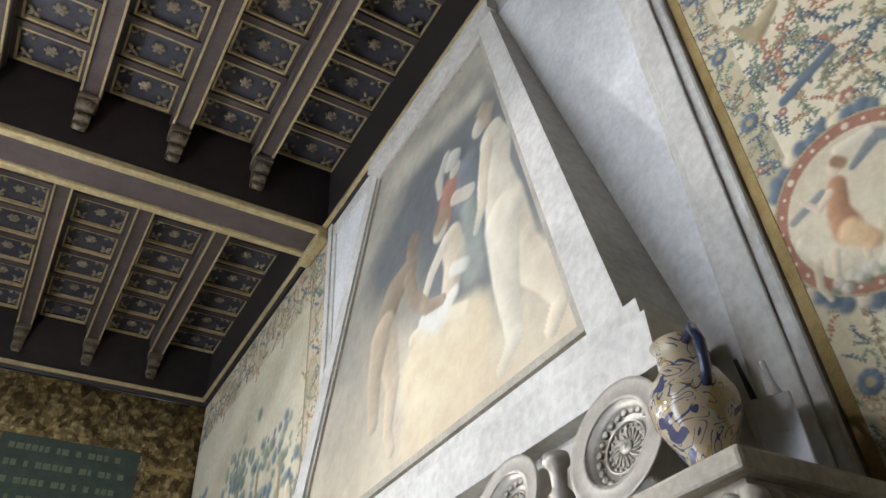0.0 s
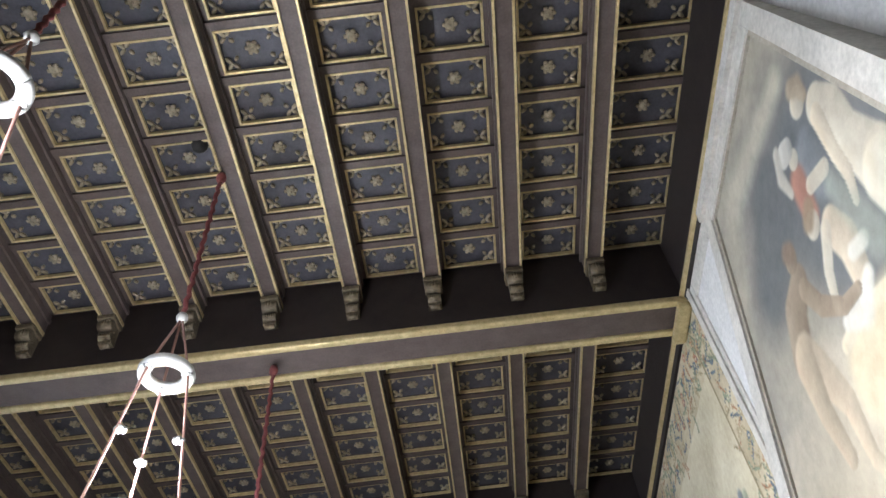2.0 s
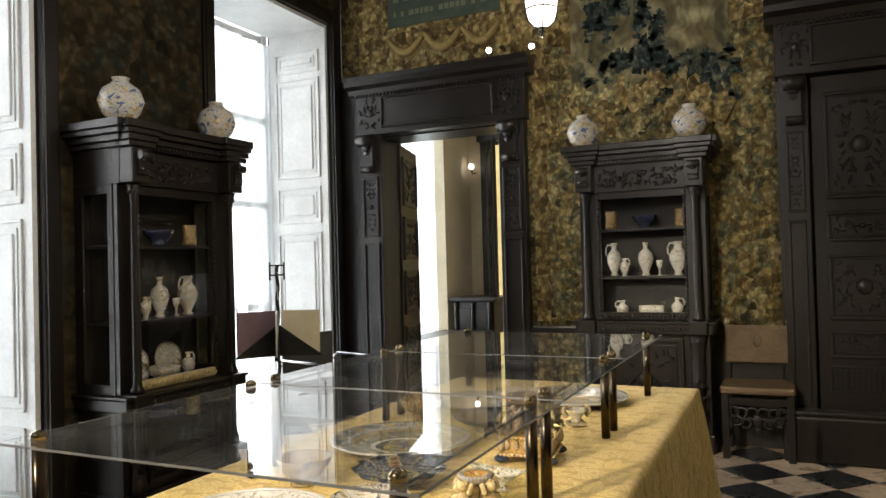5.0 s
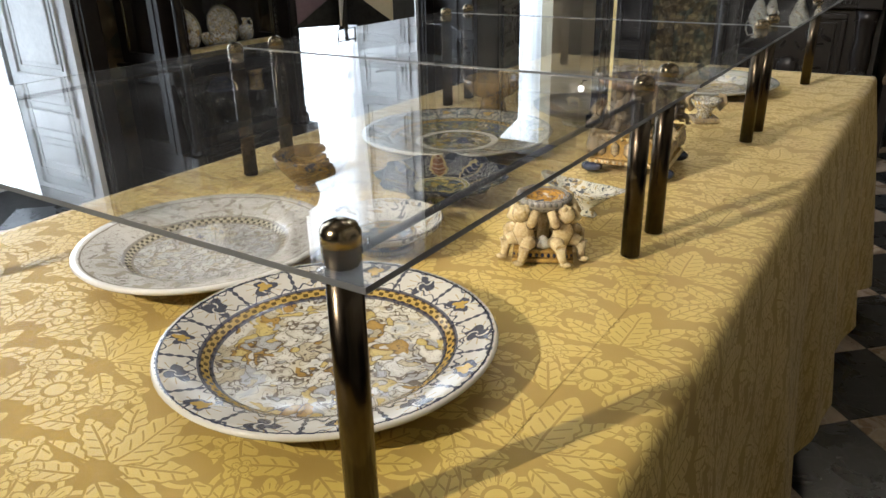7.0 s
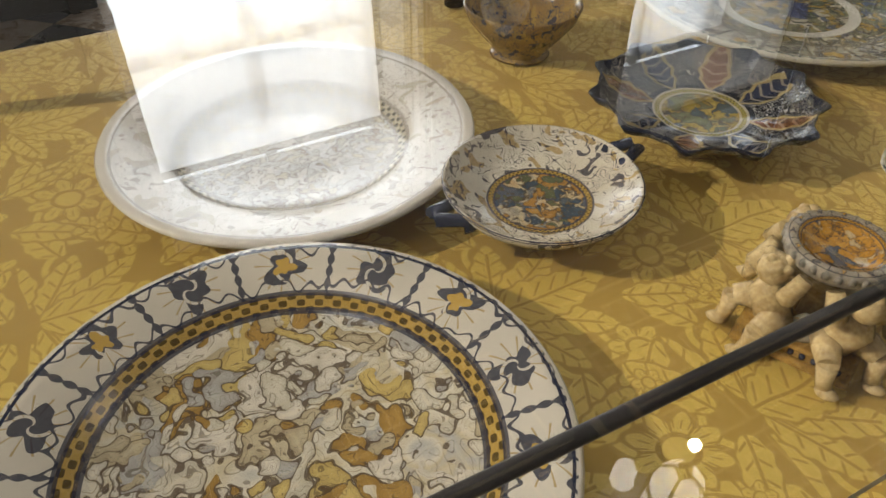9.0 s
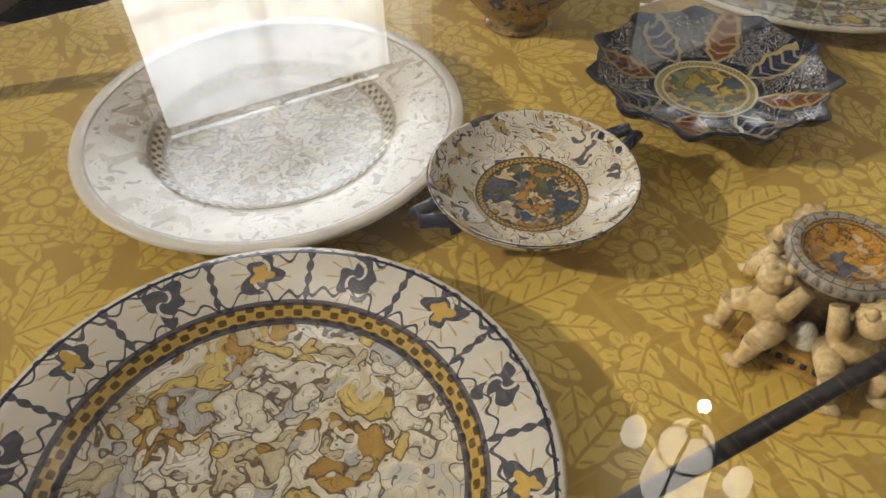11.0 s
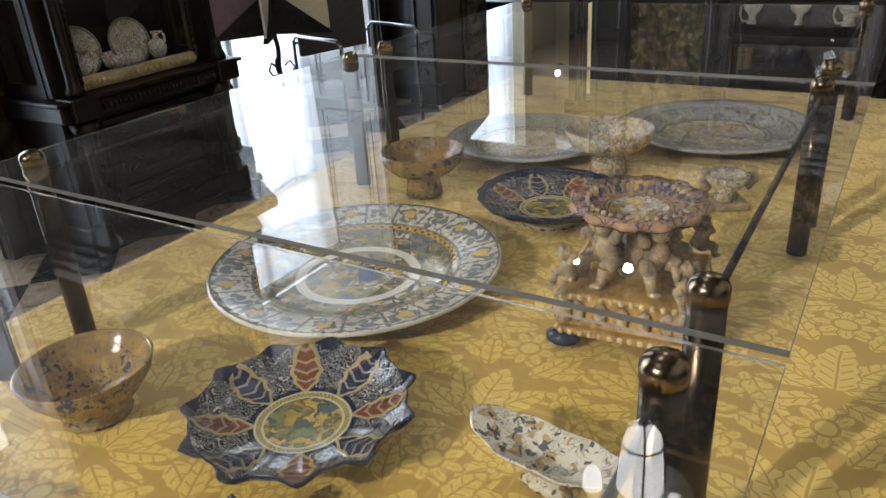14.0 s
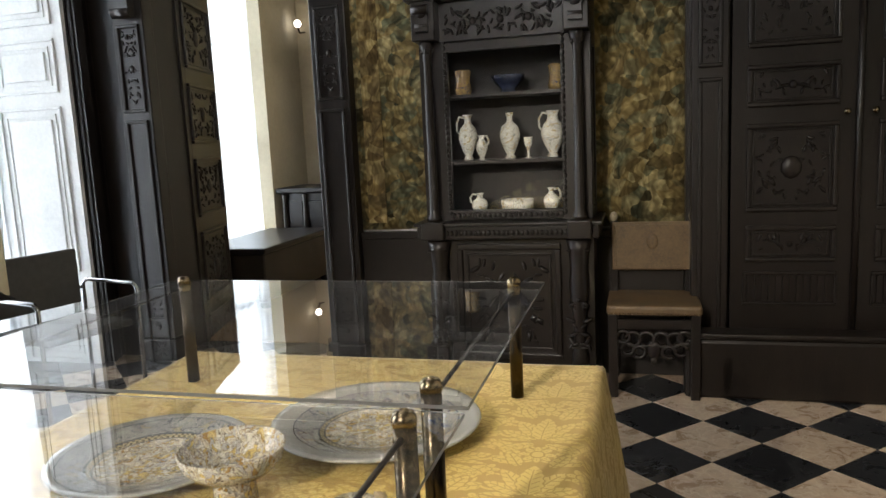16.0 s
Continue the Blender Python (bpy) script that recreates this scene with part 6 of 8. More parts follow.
def cabinet(m, label, zb=0.90, gilt=False, seed=1):
    """Two-stage carved cabinet: local origin at the floor under the column plane, front towards -y."""
    c = thing("display_cabinet", m, label, "cabinet", "carved display cabinets")
    D = 0.335
    W = 0.435
    b = boxm(-W - 0.02, W + 0.02, -0.03, D, 0.0, 0.13, bev=0.012)
    part("plinth", b, DARKWOOD, c)
    b = boxm(-W, W, 0.0, D, 0.131, zb - 0.10)
    frame_strips(b, -0.27, 0.27, 0.16, zb - 0.13, 0.0, 0.03, 0.022)
    frame_strips(b, -0.22, 0.22, 0.21, zb - 0.18, 0.0, 0.012, 0.012)
    relief(b, -0.20, 0.20, 0.23, zb - 0.20, 0.0, seed + 5, 0.022, 0.034)
    part("lower_door", b, DARKWOOD, c, "carved lower door")
    for sx in (-1, 1):
        b = bmesh.new()
        x = sx * 0.36
        lathe(b, [(0.045, 0.135), (0.04, 0.2), (0.028, 0.26), (0.036, zb * 0.45), (0.05, zb * 0.62), (0.042, zb * 0.7), (0.05, zb - 0.16), (0.062, zb - 0.105)], 12, x, -0.025)
        relief(b, x - 0.05, x + 0.05, 0.2, zb - 0.12, -0.05, seed + 9, 0.03, 0.028)
        part("carved_term", b, DARKWOOD, c)
    b = boxm(-W - 0.03, W + 0.03, -0.07, D, zb - 0.099, zb - 0.03, bev=0.008)
    box(b, -W - 0.045, W + 0.045, -0.085, D, zb - 0.03, zb - 0.012, bev=0.006)
    for k in range(36):
        blob(b, (-W + 0.012 + k * 0.0243, -0.072, zb - 0.065), 0.014, 0.7, 0.6, 1.2, 6)
    for sx in (-1, 1):
        box(b, sx * 0.372 - 0.06, sx * 0.372 + 0.06, -0.105, 0.0, zb - 0.098, zb - 0.005, bev=0.008)
    part("waist_moulding", b, DARKWOOD, c)
    # glazed upper stage
    z1 = 1.80
    for sx in (-1, 1):
        b = bmesh.new()
        xa, xb = min(sx * W, sx * (W - 0.02)), max(sx * W, sx * (W - 0.02))
        box(b, xa, xb, 0.046, 0.085, zb - 0.010, z1)
        box(b, xa, xb, D - 0.055, D - 0.016, zb - 0.010, z1)
        box(b, xa, xb, 0.085, D - 0.055, zb - 0.010, zb + 0.04)
        box(b, xa, xb, 0.085, D - 0.055, z1 - 0.05, z1)
        part("side_frame", b, DARKWOOD, c)
        g = part("side_pane", boxm(sx * (W - 0.010) - 0.002, sx * (W - 0.010) + 0.002, 0.0855, D - 0.0555, zb + 0.0405, z1 - 0.0505), GLASS, c)
        g.visible_shadow = False
    part("back_panel", boxm(-W, W, D - 0.015, D, zb - 0.010, z1), DARKWOOD, c)
    b = bmesh.new()
    for sx in (-1, 1):
        box(b, min(sx * 0.285, sx * 0.43), max(sx * 0.285, sx * 0.43), 0.015, 0.045, zb - 0.008, z1)
        for k in range(int((z1 - zb) / 0.03)):
            blob(b, (sx * 0.298, 0.008, zb + 0.03 + k * 0.03), 0.013, 0.8, 0.8, 1.1, 6)
    box(b, -0.285, 0.285, 0.015, 0.045, z1 - 0.05, z1)
    part("glass_door_frame", b, DARKWOOD, c, "carved frame of the glass door")
    b = boxm(-0.29, 0.29, 0.01, 0.05, zb - 0.008, zb + 0.045, bev=0.008)
    for k in range(22):
        blob(b, (-0.28 + k * 0.0267, 0.006, zb + 0.018), 0.013, 0.9, 0.7, 1.2, 6)
    part("door_sill", b, GILT if gilt else DARKWOOD, c, "gilded carved sill" if gilt else "")
    g = part("glass_pane", boxm(-0.284, 0.284, 0.028, 0.032, zb + 0.046, z1 - 0.051), GLASS, c)
    g.visible_shadow = False
    shelves = [zb - 0.009, zb + (z1 - zb) * 0.33, zb + (z1 - zb) * 0.71]
    for z in shelves[1:]:
        part("shelf", boxm(-W + 0.021, W - 0.021, 0.06, D - 0.016, z - 0.016, z), DARKWOOD, c)
    for sx in (-1, 1):
        part("column", spiral_column(bmesh.new(), sx * 0.372, -0.045, zb - 0.003, z1 - 0.001), DARKWOOD, c, "slender turned column")
    b = boxm(-W, W, -0.01, D, z1 + 0.001, 1.99)
    for sx in (-1, 1):
        box(b, sx * 0.372 - 0.06, sx * 0.372 + 0.06, -0.105, 0.0, z1 + 0.001, 1.99, bev=0.006)
        console(b, sx * 0.372, -0.10, 1.97, 0.08, 0.15, 0.06)
    relief(b, -0.30, 0.30, z1 + 0.03, 1.95, -0.01, seed + 2, 0.022, 0.026)
    relief(b, -0.30, 0.02, z1 + 0.03, 1.95, -0.01, seed + 3, 0.018, 0.022)
    relief(b, -0.02, 0.30, z1 + 0.03, 1.95, -0.01, seed + 4, 0.018, 0.022)
    part("frieze", b, DARKWOOD, c, "carved frieze")
    b = bmesh.new()
    for k, (o, z0, z2) in enumerate(((0.03, 1.991, 2.02), (0.055, 2.021, 2.055), (0.085, 2.056, 2.085), (0.105, 2.086, 2.13))):
        box(b, -W - o * 0.9, W + o * 0.9, -0.02 - o * 0.9, D, z0, z2, bev=0.006)
        for sx in (-1, 1):
            box(b, sx * 0.372 - 0.075 - o * 0.5, sx * 0.372 + 0.075 + o * 0.5, -0.11 - o * 0.35, -0.01, z0 + 0.0005, z2 - 0.0005, bev=0.005)
    dentils(b, -0.30, 0.30, -0.04, 2.0, 0.014, 0.018, 0.02)
    part("cornice", b, DARKWOOD, c)
    return c, shelves


def pottery(name, mesh, mt, m, label, cat, group="", handle=None):
    o = tagged(part(name, mesh, mt, smooth=False), label, cat, group)
    o.matrix_world = m
    if handle:
        h = part("handle", tube(bmesh.new(), handle, 0.006), mt, o)
    return o


cabN, shN = cabinet(pose(-0.405, 2.255, 0), "carved dark walnut display cabinet filled with white pottery", 0.90, False, 1)
cabW, shW = cabinet(pose(-2.69, 0.25, 0, 0, 0, 90), "carved dark walnut display cabinet with a gilded sill", 0.68, True, 2)
for (cb, sh, sd) in ((cabN, shN, 1), (cabW, shW, 2)):
    M = pose(-0.405, 2.255, 0) if sd == 1 else pose(-2.69, 0.25, 0, 0, 0, 90)
    def put(x, y, z, rz=0):
        return M @ pose(x, y, z, 0, 0, rz)
    z = sh[1] + 0.001
    g = "pottery in the cabinets"
    # Window-side cabinet's pots use a greyer glaze, its dimness put into the colour.
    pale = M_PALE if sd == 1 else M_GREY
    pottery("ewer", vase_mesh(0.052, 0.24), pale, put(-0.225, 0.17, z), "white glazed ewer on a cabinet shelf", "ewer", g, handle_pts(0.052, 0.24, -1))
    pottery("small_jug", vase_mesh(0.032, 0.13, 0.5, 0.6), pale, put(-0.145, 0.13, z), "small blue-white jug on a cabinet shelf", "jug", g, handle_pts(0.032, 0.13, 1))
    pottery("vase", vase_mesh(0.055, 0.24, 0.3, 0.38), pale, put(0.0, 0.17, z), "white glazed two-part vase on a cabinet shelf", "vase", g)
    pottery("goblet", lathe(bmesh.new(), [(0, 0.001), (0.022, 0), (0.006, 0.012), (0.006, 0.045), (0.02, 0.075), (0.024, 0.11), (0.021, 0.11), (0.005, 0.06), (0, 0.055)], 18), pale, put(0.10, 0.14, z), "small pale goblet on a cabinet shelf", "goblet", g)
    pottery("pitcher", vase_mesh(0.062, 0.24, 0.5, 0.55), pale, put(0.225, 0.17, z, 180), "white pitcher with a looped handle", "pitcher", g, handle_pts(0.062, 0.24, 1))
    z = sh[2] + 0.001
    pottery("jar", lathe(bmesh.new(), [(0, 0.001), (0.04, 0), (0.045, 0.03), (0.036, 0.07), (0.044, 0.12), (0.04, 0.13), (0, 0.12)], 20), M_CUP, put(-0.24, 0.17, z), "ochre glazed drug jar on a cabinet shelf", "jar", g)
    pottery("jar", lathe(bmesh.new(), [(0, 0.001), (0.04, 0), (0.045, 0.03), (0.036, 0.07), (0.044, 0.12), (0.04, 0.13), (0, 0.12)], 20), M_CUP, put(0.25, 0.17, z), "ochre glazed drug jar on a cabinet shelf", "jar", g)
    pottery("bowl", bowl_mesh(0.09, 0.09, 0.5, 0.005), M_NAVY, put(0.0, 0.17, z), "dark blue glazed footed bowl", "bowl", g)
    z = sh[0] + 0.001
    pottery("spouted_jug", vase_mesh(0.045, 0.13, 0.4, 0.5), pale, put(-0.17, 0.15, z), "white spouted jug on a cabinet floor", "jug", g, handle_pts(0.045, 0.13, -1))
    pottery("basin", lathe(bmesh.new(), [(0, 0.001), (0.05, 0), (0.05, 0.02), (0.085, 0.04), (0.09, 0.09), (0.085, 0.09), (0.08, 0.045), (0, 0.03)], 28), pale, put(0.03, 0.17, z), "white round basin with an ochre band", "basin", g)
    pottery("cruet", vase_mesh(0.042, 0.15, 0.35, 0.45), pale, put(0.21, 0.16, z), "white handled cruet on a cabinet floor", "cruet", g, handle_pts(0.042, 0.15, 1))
    if sd == 2:
        for k, xx in enumerate((-0.12, 0.14)):
            pottery("plate", plate_mesh(0.11, 0.02), M_GREY, put(xx, 0.27, sh[0] + 0.112) @ pose(0, 0, 0, 80), "glazed plate leaning in the dark cabinet", "plate", g)
    zt = 2.131
    for k, xx in enumerate((-0.40, 0.34) if sd == 1 else (-0.36, 0.38)):
        R = 0.118 if sd == 1 else 0.122
        pottery("globe_vase", lathe(bmesh.new(), [(0, 0.001), (R * 0.42, 0), (R * 0.45, R * 0.08), (R * 0.8, R * 0.45), (R, R * 0.98), (R * 0.83, R * 1.5), (R * 0.42, R * 1.82), (R * 0.34, R * 1.9), (R * 0.40, R * 2.05), (R * 0.33, R * 2.05), (0, R * 1.85)], 40), M_GLOBE, put(xx, 0.05, zt, 60 * k + 40 * sd), "round white, blue and yellow vase standing on the cabinet", "vase", "globe vases on the cabinets")

# ---- the display table ----
ZC, ZG, ZROD = 0.78, 1.020, 1.006
TX0, TX1, TY0, TY1 = -0.93, 0.17, -2.42, 0.25
table = thing("display_table", pose(0, 0, 0), "long wooden table hidden under a gold damask cloth", "table")
part("tabletop", boxm(TX0 + 0.01, TX1 - 0.01, TY0 + 0.01, TY1 - 0.01, 0.72, 0.772, bev=0.006), DARKWOOD, table)
for px in (TX0 + 0.1, TX1 - 0.1):
    for py in (TY0 + 0.12, (TY0 + TY1) / 2, TY1 - 0.12):
        part("leg", boxm(px - 0.04, px + 0.04, py - 0.04, py + 0.04, 0, 0.72, bev=0.005), DARKWOOD, table)


def cloth_mesh():
    """A cloth laid over the table, its edges rounded, its skirt hanging in soft folds with points at the corners."""
    bm = bmesh.new()
    cx, cy, hx, hy = (TX0 + TX1) / 2, (TY0 + TY1) / 2, (TX1 - TX0) / 2, (TY1 - TY0) / 2
    per = []
    n_side = 60
    rr = 0.03
    for sx, sy, ax in ((1, -1, "y"), (1, 1, "x"), (-1, 1, "y-"), (-1, -1, "x-")):
        for i in range(n_side):
            u = i / n_side
            if ax == "y":
                p = (hx, -hy + 2 * hy * u, 1, 0)
            elif ax == "x":
                p = (hx - 2 * hx * u, hy, 0, 1)
            elif ax == "y-":
                p = (-hx, hy - 2 * hy * u, -1, 0)
            else:
                p = (-hx + 2 * hx * u, -hy, 0, -1)
            corner = min(u, 1 - u)
            per.append((*p, corner))
    rows = []
    for k, (off, z) in enumerate(((-0.03, ZC), (-0.012, ZC - 0.002), (0.0, ZC - 0.012), (0.006, ZC - 0.035), (None, 0.62), (None, 0.48), (None, 0.36), (None, 0.25), (None, 0.16))):
        row = []
        for idx, (x, y, nx, ny, c) in enumerate(per):
            near = max(0.0, 1 - c / 0.09)
            if off is None:
                drop = (ZC - z)
                fold = 0.020 * drop / 0.6 * math.sin(idx * 0.55 + 0.6 * math.sin(idx * 0.13)) + 0.012 * drop * math.sin(idx * 1.3)
                o = 0.012 + 0.10 * drop + fold + near * 0.16 * drop
            else:
                o = off
            tx, ty = nx, ny
            if near > 0:
                sxn, syn = math.copysign(1, x), math.copysign(1, y)
                tx, ty = nx * (1 - near * 0.5) + sxn * near * 0.5 * abs(ny), ny * (1 - near * 0.5) + syn * near * 0.5 * abs(nx)
            zz = z - (near * 0.10 * (ZC - z) / 0.6 if off is None else 0)
            row.append(bm.verts.new((cx + x + tx * o, cy + y + ty * o, zz)))
        rows.append(row)
    m = len(per)
    for a, b in zip(rows, rows[1:]):
        for i in range(m):
            f = bm.faces.new((a[i], b[i], b[(i + 1) % m], a[(i + 1) % m]))
            f.smooth = True
    # top sheet with slight unevenness
    top = rows[0]
    bot = [bm.verts.new((v.co.x, v.co.y, v.co.z)) for v in top]
    f = bm.faces.new(top)
    f.smooth = False
    bmesh.ops.delete(bm, geom=bot, context="VERTS")
    bmesh.ops.recalc_face_normals(bm, faces=bm.faces[:])
    return bm


cloth = part("tablecloth", cloth_mesh(), DAMASK)
tagged(cloth, "gold silk damask tablecloth with hanging corners", "tablecloth")
tagged(part("cloth_crease", boxm(TX0 + 0.02, TX1 - 0.01, -1.9055, -1.903, ZC - 0.001, ZC + 0.0006), DAMASK, cloth))
part("cloth_crease", boxm(0.052, 0.0545, TY0 + 0.02, TY1 - 0.02, ZC - 0.001, ZC + 0.0006), DAMASK, cloth)

# three glass panes, each on four brass tubes
PANES = [(-2.115, -1.415), (-1.40, -0.70), (-0.68, 0.045)]
POSTS = [(-2.07, -1.46), (-1.357, -0.745), (-0.636, 0.0)]
for (y0, y1), ys in zip(PANES, POSTS):
    st = thing("glass_stand", pose(-0.386, (y0 + y1) / 2, ZC), "clear glass pane raised on four brass tubes over the cloth", "display stand", "glass stands on the table")
    cxx, cyy = -0.386, (y0 + y1) / 2
    g = boxm(-0.443, 0.443, y0 - cyy, y1 - cyy, ZG - 0.0048 - ZC, ZG - ZC)
    bmesh.ops.bevel(g, geom=[e for e in g.edges if abs(e.verts[0].co.z - e.verts[1].co.z) > 0.005], offset=0.012, segments=3, affect="EDGES")
    for f in g.faces:
        f.material_index = 0 if abs(f.normal.z) > 0.5 else 1
    gl = part("pane", g, [STANDGLASS, GLASSEDGE], st)
    gl.visible_shadow = False
    for px in (-0.386, 0.386):
        part("rod", tube(bmesh.new(), [(px, ys[0] - cyy, ZROD - ZC), (px, ys[1] - cyy, ZROD - ZC)], 0.0032, 10), BLACKROD, st, "thin dark rod between two tubes")
        for py in ys:
            t = part("tube", lathe(bmesh.new(), [(0.0135, 0.003), (0.0135, ZG - 0.0065 - ZC)], 20, px, py - cyy), BRASS, st, "brass tube")
            part("cap", lathe(bmesh.new(), [(0.0145, 0.001), (0.0145, 0.010), (0.012, 0.015), (0.006, 0.018), (0.0, 0.019)], 20, px, py - cyy, ZG - ZC), NICKEL, st, "polished domed cap")


# ---- pottery on the table ----
ZT = ZC + 0.003


def set_down(name, mesh, mt, x, y, label, cat, rz=0.0):
    o = tagged(part(name, mesh, mt), label, cat)
    o.matrix_world = pose(x, y, ZT, 0, 0, rz)
    return o


set_down("history_plate", plate_mesh(0.185, 0.034, 0.72), M_HUNT, -0.182, -1.90, "large maiolica plate with navy scrolls round a painted scene", "plate", 20)
set_down("white_plate", plate_mesh(0.182, 0.034), M_WHITE, -0.525, -1.778, "large pale maiolica plate with a fine grey border", "plate", 70)
tb = set_down("two_handled_bowl", bowl_mesh(0.088, 0.045, 0.5, 0.004, foot_h=0.25), M_BOWL, -0.322, -1.617, "shallow two-handled maiolica bowl with grotesques", "bowl", 10)
for a in (1.45, 4.55):
    h = part("handle", tube(bmesh.new(), [(0.084 * math.cos(a + d), 0.084 * math.sin(a + d), 0.036 + dz) if abs(d) > 0.1 else (0.106 * math.cos(a + d), 0.106 * math.sin(a + d), 0.036 + dz) for d, dz in ((-0.22, -0.006), (-0.15, 0.002), (-0.05, 0.006), (0.05, 0.006), (0.15, 0.002), (0.22, -0.006))], 0.006), M_NAVY, tb, "dark blue scrolled handle")
lobed = lambda a, r: 1 + (0.055 * math.cos(11 * a) + 0.02 * math.cos(22 * a)) * min(1.0, r / 0.09) if r > 0.03 else 1.0
set_down("lobed_dish", bowl_mesh(0.113, 0.044, 0.42, 0.004, lobed, 0.25, 110), M_BLUE, -0.373, -1.383, "scalloped dark blue maiolica dish with radiating petals", "dish", 15)
set_down("armorial_plate", plate_mesh(0.208, 0.036), M_ARM, -0.534, -1.078, "very large maiolica plate with a coat of arms", "plate", 40)
set_down("small_bowl", bowl_mesh(0.071, 0.064, 0.52, 0.004, foot_h=0.05), M_CUP, -0.609, -1.456, "small deep ochre maiolica bowl", "bowl")
set_down("history_plate", plate_mesh(0.172, 0.03), M_GREY, -0.572, -0.43, "grey-white maiolica plate with a painted scene", "plate", 50)
set_down("history_plate", plate_mesh(0.197, 0.032), M_GREY, -0.23, -0.228, "large grey maiolica plate with a painted scene", "plate", 200)
set_down("scalloped_dish", bowl_mesh(0.115, 0.05, 0.42, 0.004, lambda a, r: 1 + 0.045 * abs(math.cos(9 * a)) * (1 if r > 0.04 else 0), 0.28, 110), M_BLUE, -0.372, -0.768, "dark blue scalloped footed dish", "dish", 60)
set_down("footed_cup", bowl_mesh(0.083, 0.088, 0.42, 0.004, foot_h=0.42), M_GREY, -0.362, -0.515, "footed maiolica bowl on a high stem", "bowl")
set_down("footed_cup", bowl_mesh(0.077, 0.085, 0.44, 0.004, foot_h=0.4), M_CUP, -0.632, -0.745, "ochre footed maiolica cup", "cup")

# boat-shaped dish on a foot
b = bmesh.new()
rows = []
for k, (s, z) in enumerate(((0.30, 0.0), (0.34, 0.004), (0.20, 0.014), (0.34, 0.022), (0.75, 0.036), (1.0, 0.047), (0.96, 0.047), (0.70, 0.038), (0.25, 0.028))):
    row = []
    for i in range(40):
        a = 2 * math.pi * i / 40
        px = 0.080 * s * math.copysign(abs(math.cos(a)) ** 0.8, math.cos(a))
        py = 0.032 * s * math.sin(a) * (1 + 0.06 * math.cos(10 * a))
        row.append(b.verts.new((px, py, z + (0.010 * abs(math.cos(a)) ** 3 if s > 0.6 else 0))))
    rows.append(row)
for r0, r1 in zip(rows, rows[1:]):
    for i in range(40):
        f = b.faces.new((r0[i], r0[(i + 1) % 40], r1[(i + 1) % 40], r1[i]))
        f.smooth = True
b.faces.new(rows[0][::-1]), b.faces.new(rows[-1])
set_down("boat_dish", b, maiolica("boat_dish_glaze", 0.08, 0.4, ground=(0.56, 0.53, 0.44), ink=(0.05, 0.06, 0.08), density=1.1, rimtone=(0.35, 0.38, 0.25), allover=True), -0.125, -1.34, "boat-shaped maiolica dish with a green rim", "dish", -8)


def crouching(x, y, a, s=1.0):
    """A plain modelled supporter: spread legs, bent body, raised arms, rounded top."""
    bm = bmesh.new()

    def at(d, side, z):
        d = d * 0.88
        return Vector((x + (d * math.cos(a) - side * math.sin(a)) * s, y + (d * math.sin(a) + side * math.cos(a)) * s, z * s))
    tube(bm, [at(0.030, 0, 0.020), at(0.040, 0, 0.030), at(0.047, 0, 0.046), at(0.042, 0, 0.060)], [0.011 * s, 0.0145 * s, 0.0155 * s, 0.011 * s], 12)
    blob(bm, at(0.052, 0, 0.071), 0.0125 * s, 1, 1, 1.08, 12)
    for k in range(7):
        blob(bm, at(0.050 + 0.007 * math.cos(k * 0.9), 0.009 * math.sin(k * 0.9), 0.078 + 0.003 * math.cos(k * 2.1)), 0.0052 * s, 1, 1, 0.9, 7)
    for sd in (-1, 1):
        tube(bm, [at(0.036, sd * 0.008, 0.026), at(0.052, sd * 0.016, 0.030), at(0.064, sd * 0.020, 0.027)], [0.011 * s, 0.0105 * s, 0.008 * s], 10)
        tube(bm, [at(0.064, sd * 0.020, 0.028), at(0.066, sd * 0.019, 0.014), at(0.070, sd * 0.018, 0.004)], [0.008 * s, 0.0065 * s, 0.006 * s], 9)
        blob(bm, at(0.074, sd * 0.018, 0.005), 0.007 * s, 1.3, 0.9, 0.6, 8)
        tube(bm, [at(0.043, sd * 0.013, 0.056), at(0.052, sd * 0.022, 0.062), at(0.040, sd * 0.021, 0.078)], [0.008 * s, 0.0072 * s, 0.006 * s], 9)
    return bm


# salt cellar on modelled supporters
salt = thing("salt_cellar", pose(-0.113, -1.512, ZT, 0, 0, 25) @ Matrix.Scale(0.92, 4), "ochre maiolica salt cellar carried by modelled supporters", "salt cellar")
OCHREBOX = simple("ochre_relief_glaze", (0.10, 0.055, 0.018), (0.50, 0.31, 0.08), 70, 0.18, bumps=0.15, coat=0.4)
b = boxm(-0.047, 0.047, -0.047, 0.047, 0.0, 0.007, bev=0.002)
box(b, -0.042, 0.042, -0.042, 0.042, 0.007, 0.015)
box(b, -0.045, 0.045, -0.045, 0.045, 0.015, 0.020, bev=0.002)
part("base", b, OCHREBOX, salt, "ochre glazed square base")
b = bmesh.new()
for sd in range(4):
    R4 = Matrix.Rotation(sd * math.pi / 2, 4, "Z")
    for k in range(9):
        blob(b, R4 @ Vector((-0.036 + 0.009 * k, -0.0425, 0.011)), 0.0036, 0.8, 0.6, 1.1, 6)
part("base_beads", b, M_NAVY, salt, "dark beads round the base")
part("shell_knob", lathe(bmesh.new(), [(0.013, 0.0205), (0.014, 0.025), (0.009, 0.030), (0.005, 0.036), (0.0, 0.038)], 16, 0.0, -0.026), M_PALE, salt, "small pale shell on the base")
for k in range(4):
    part("supporter", crouching(0, 0, math.pi / 4 + k * math.pi / 2, 1.06), M_FIGURE, salt, "cream and ochre modelled supporter")
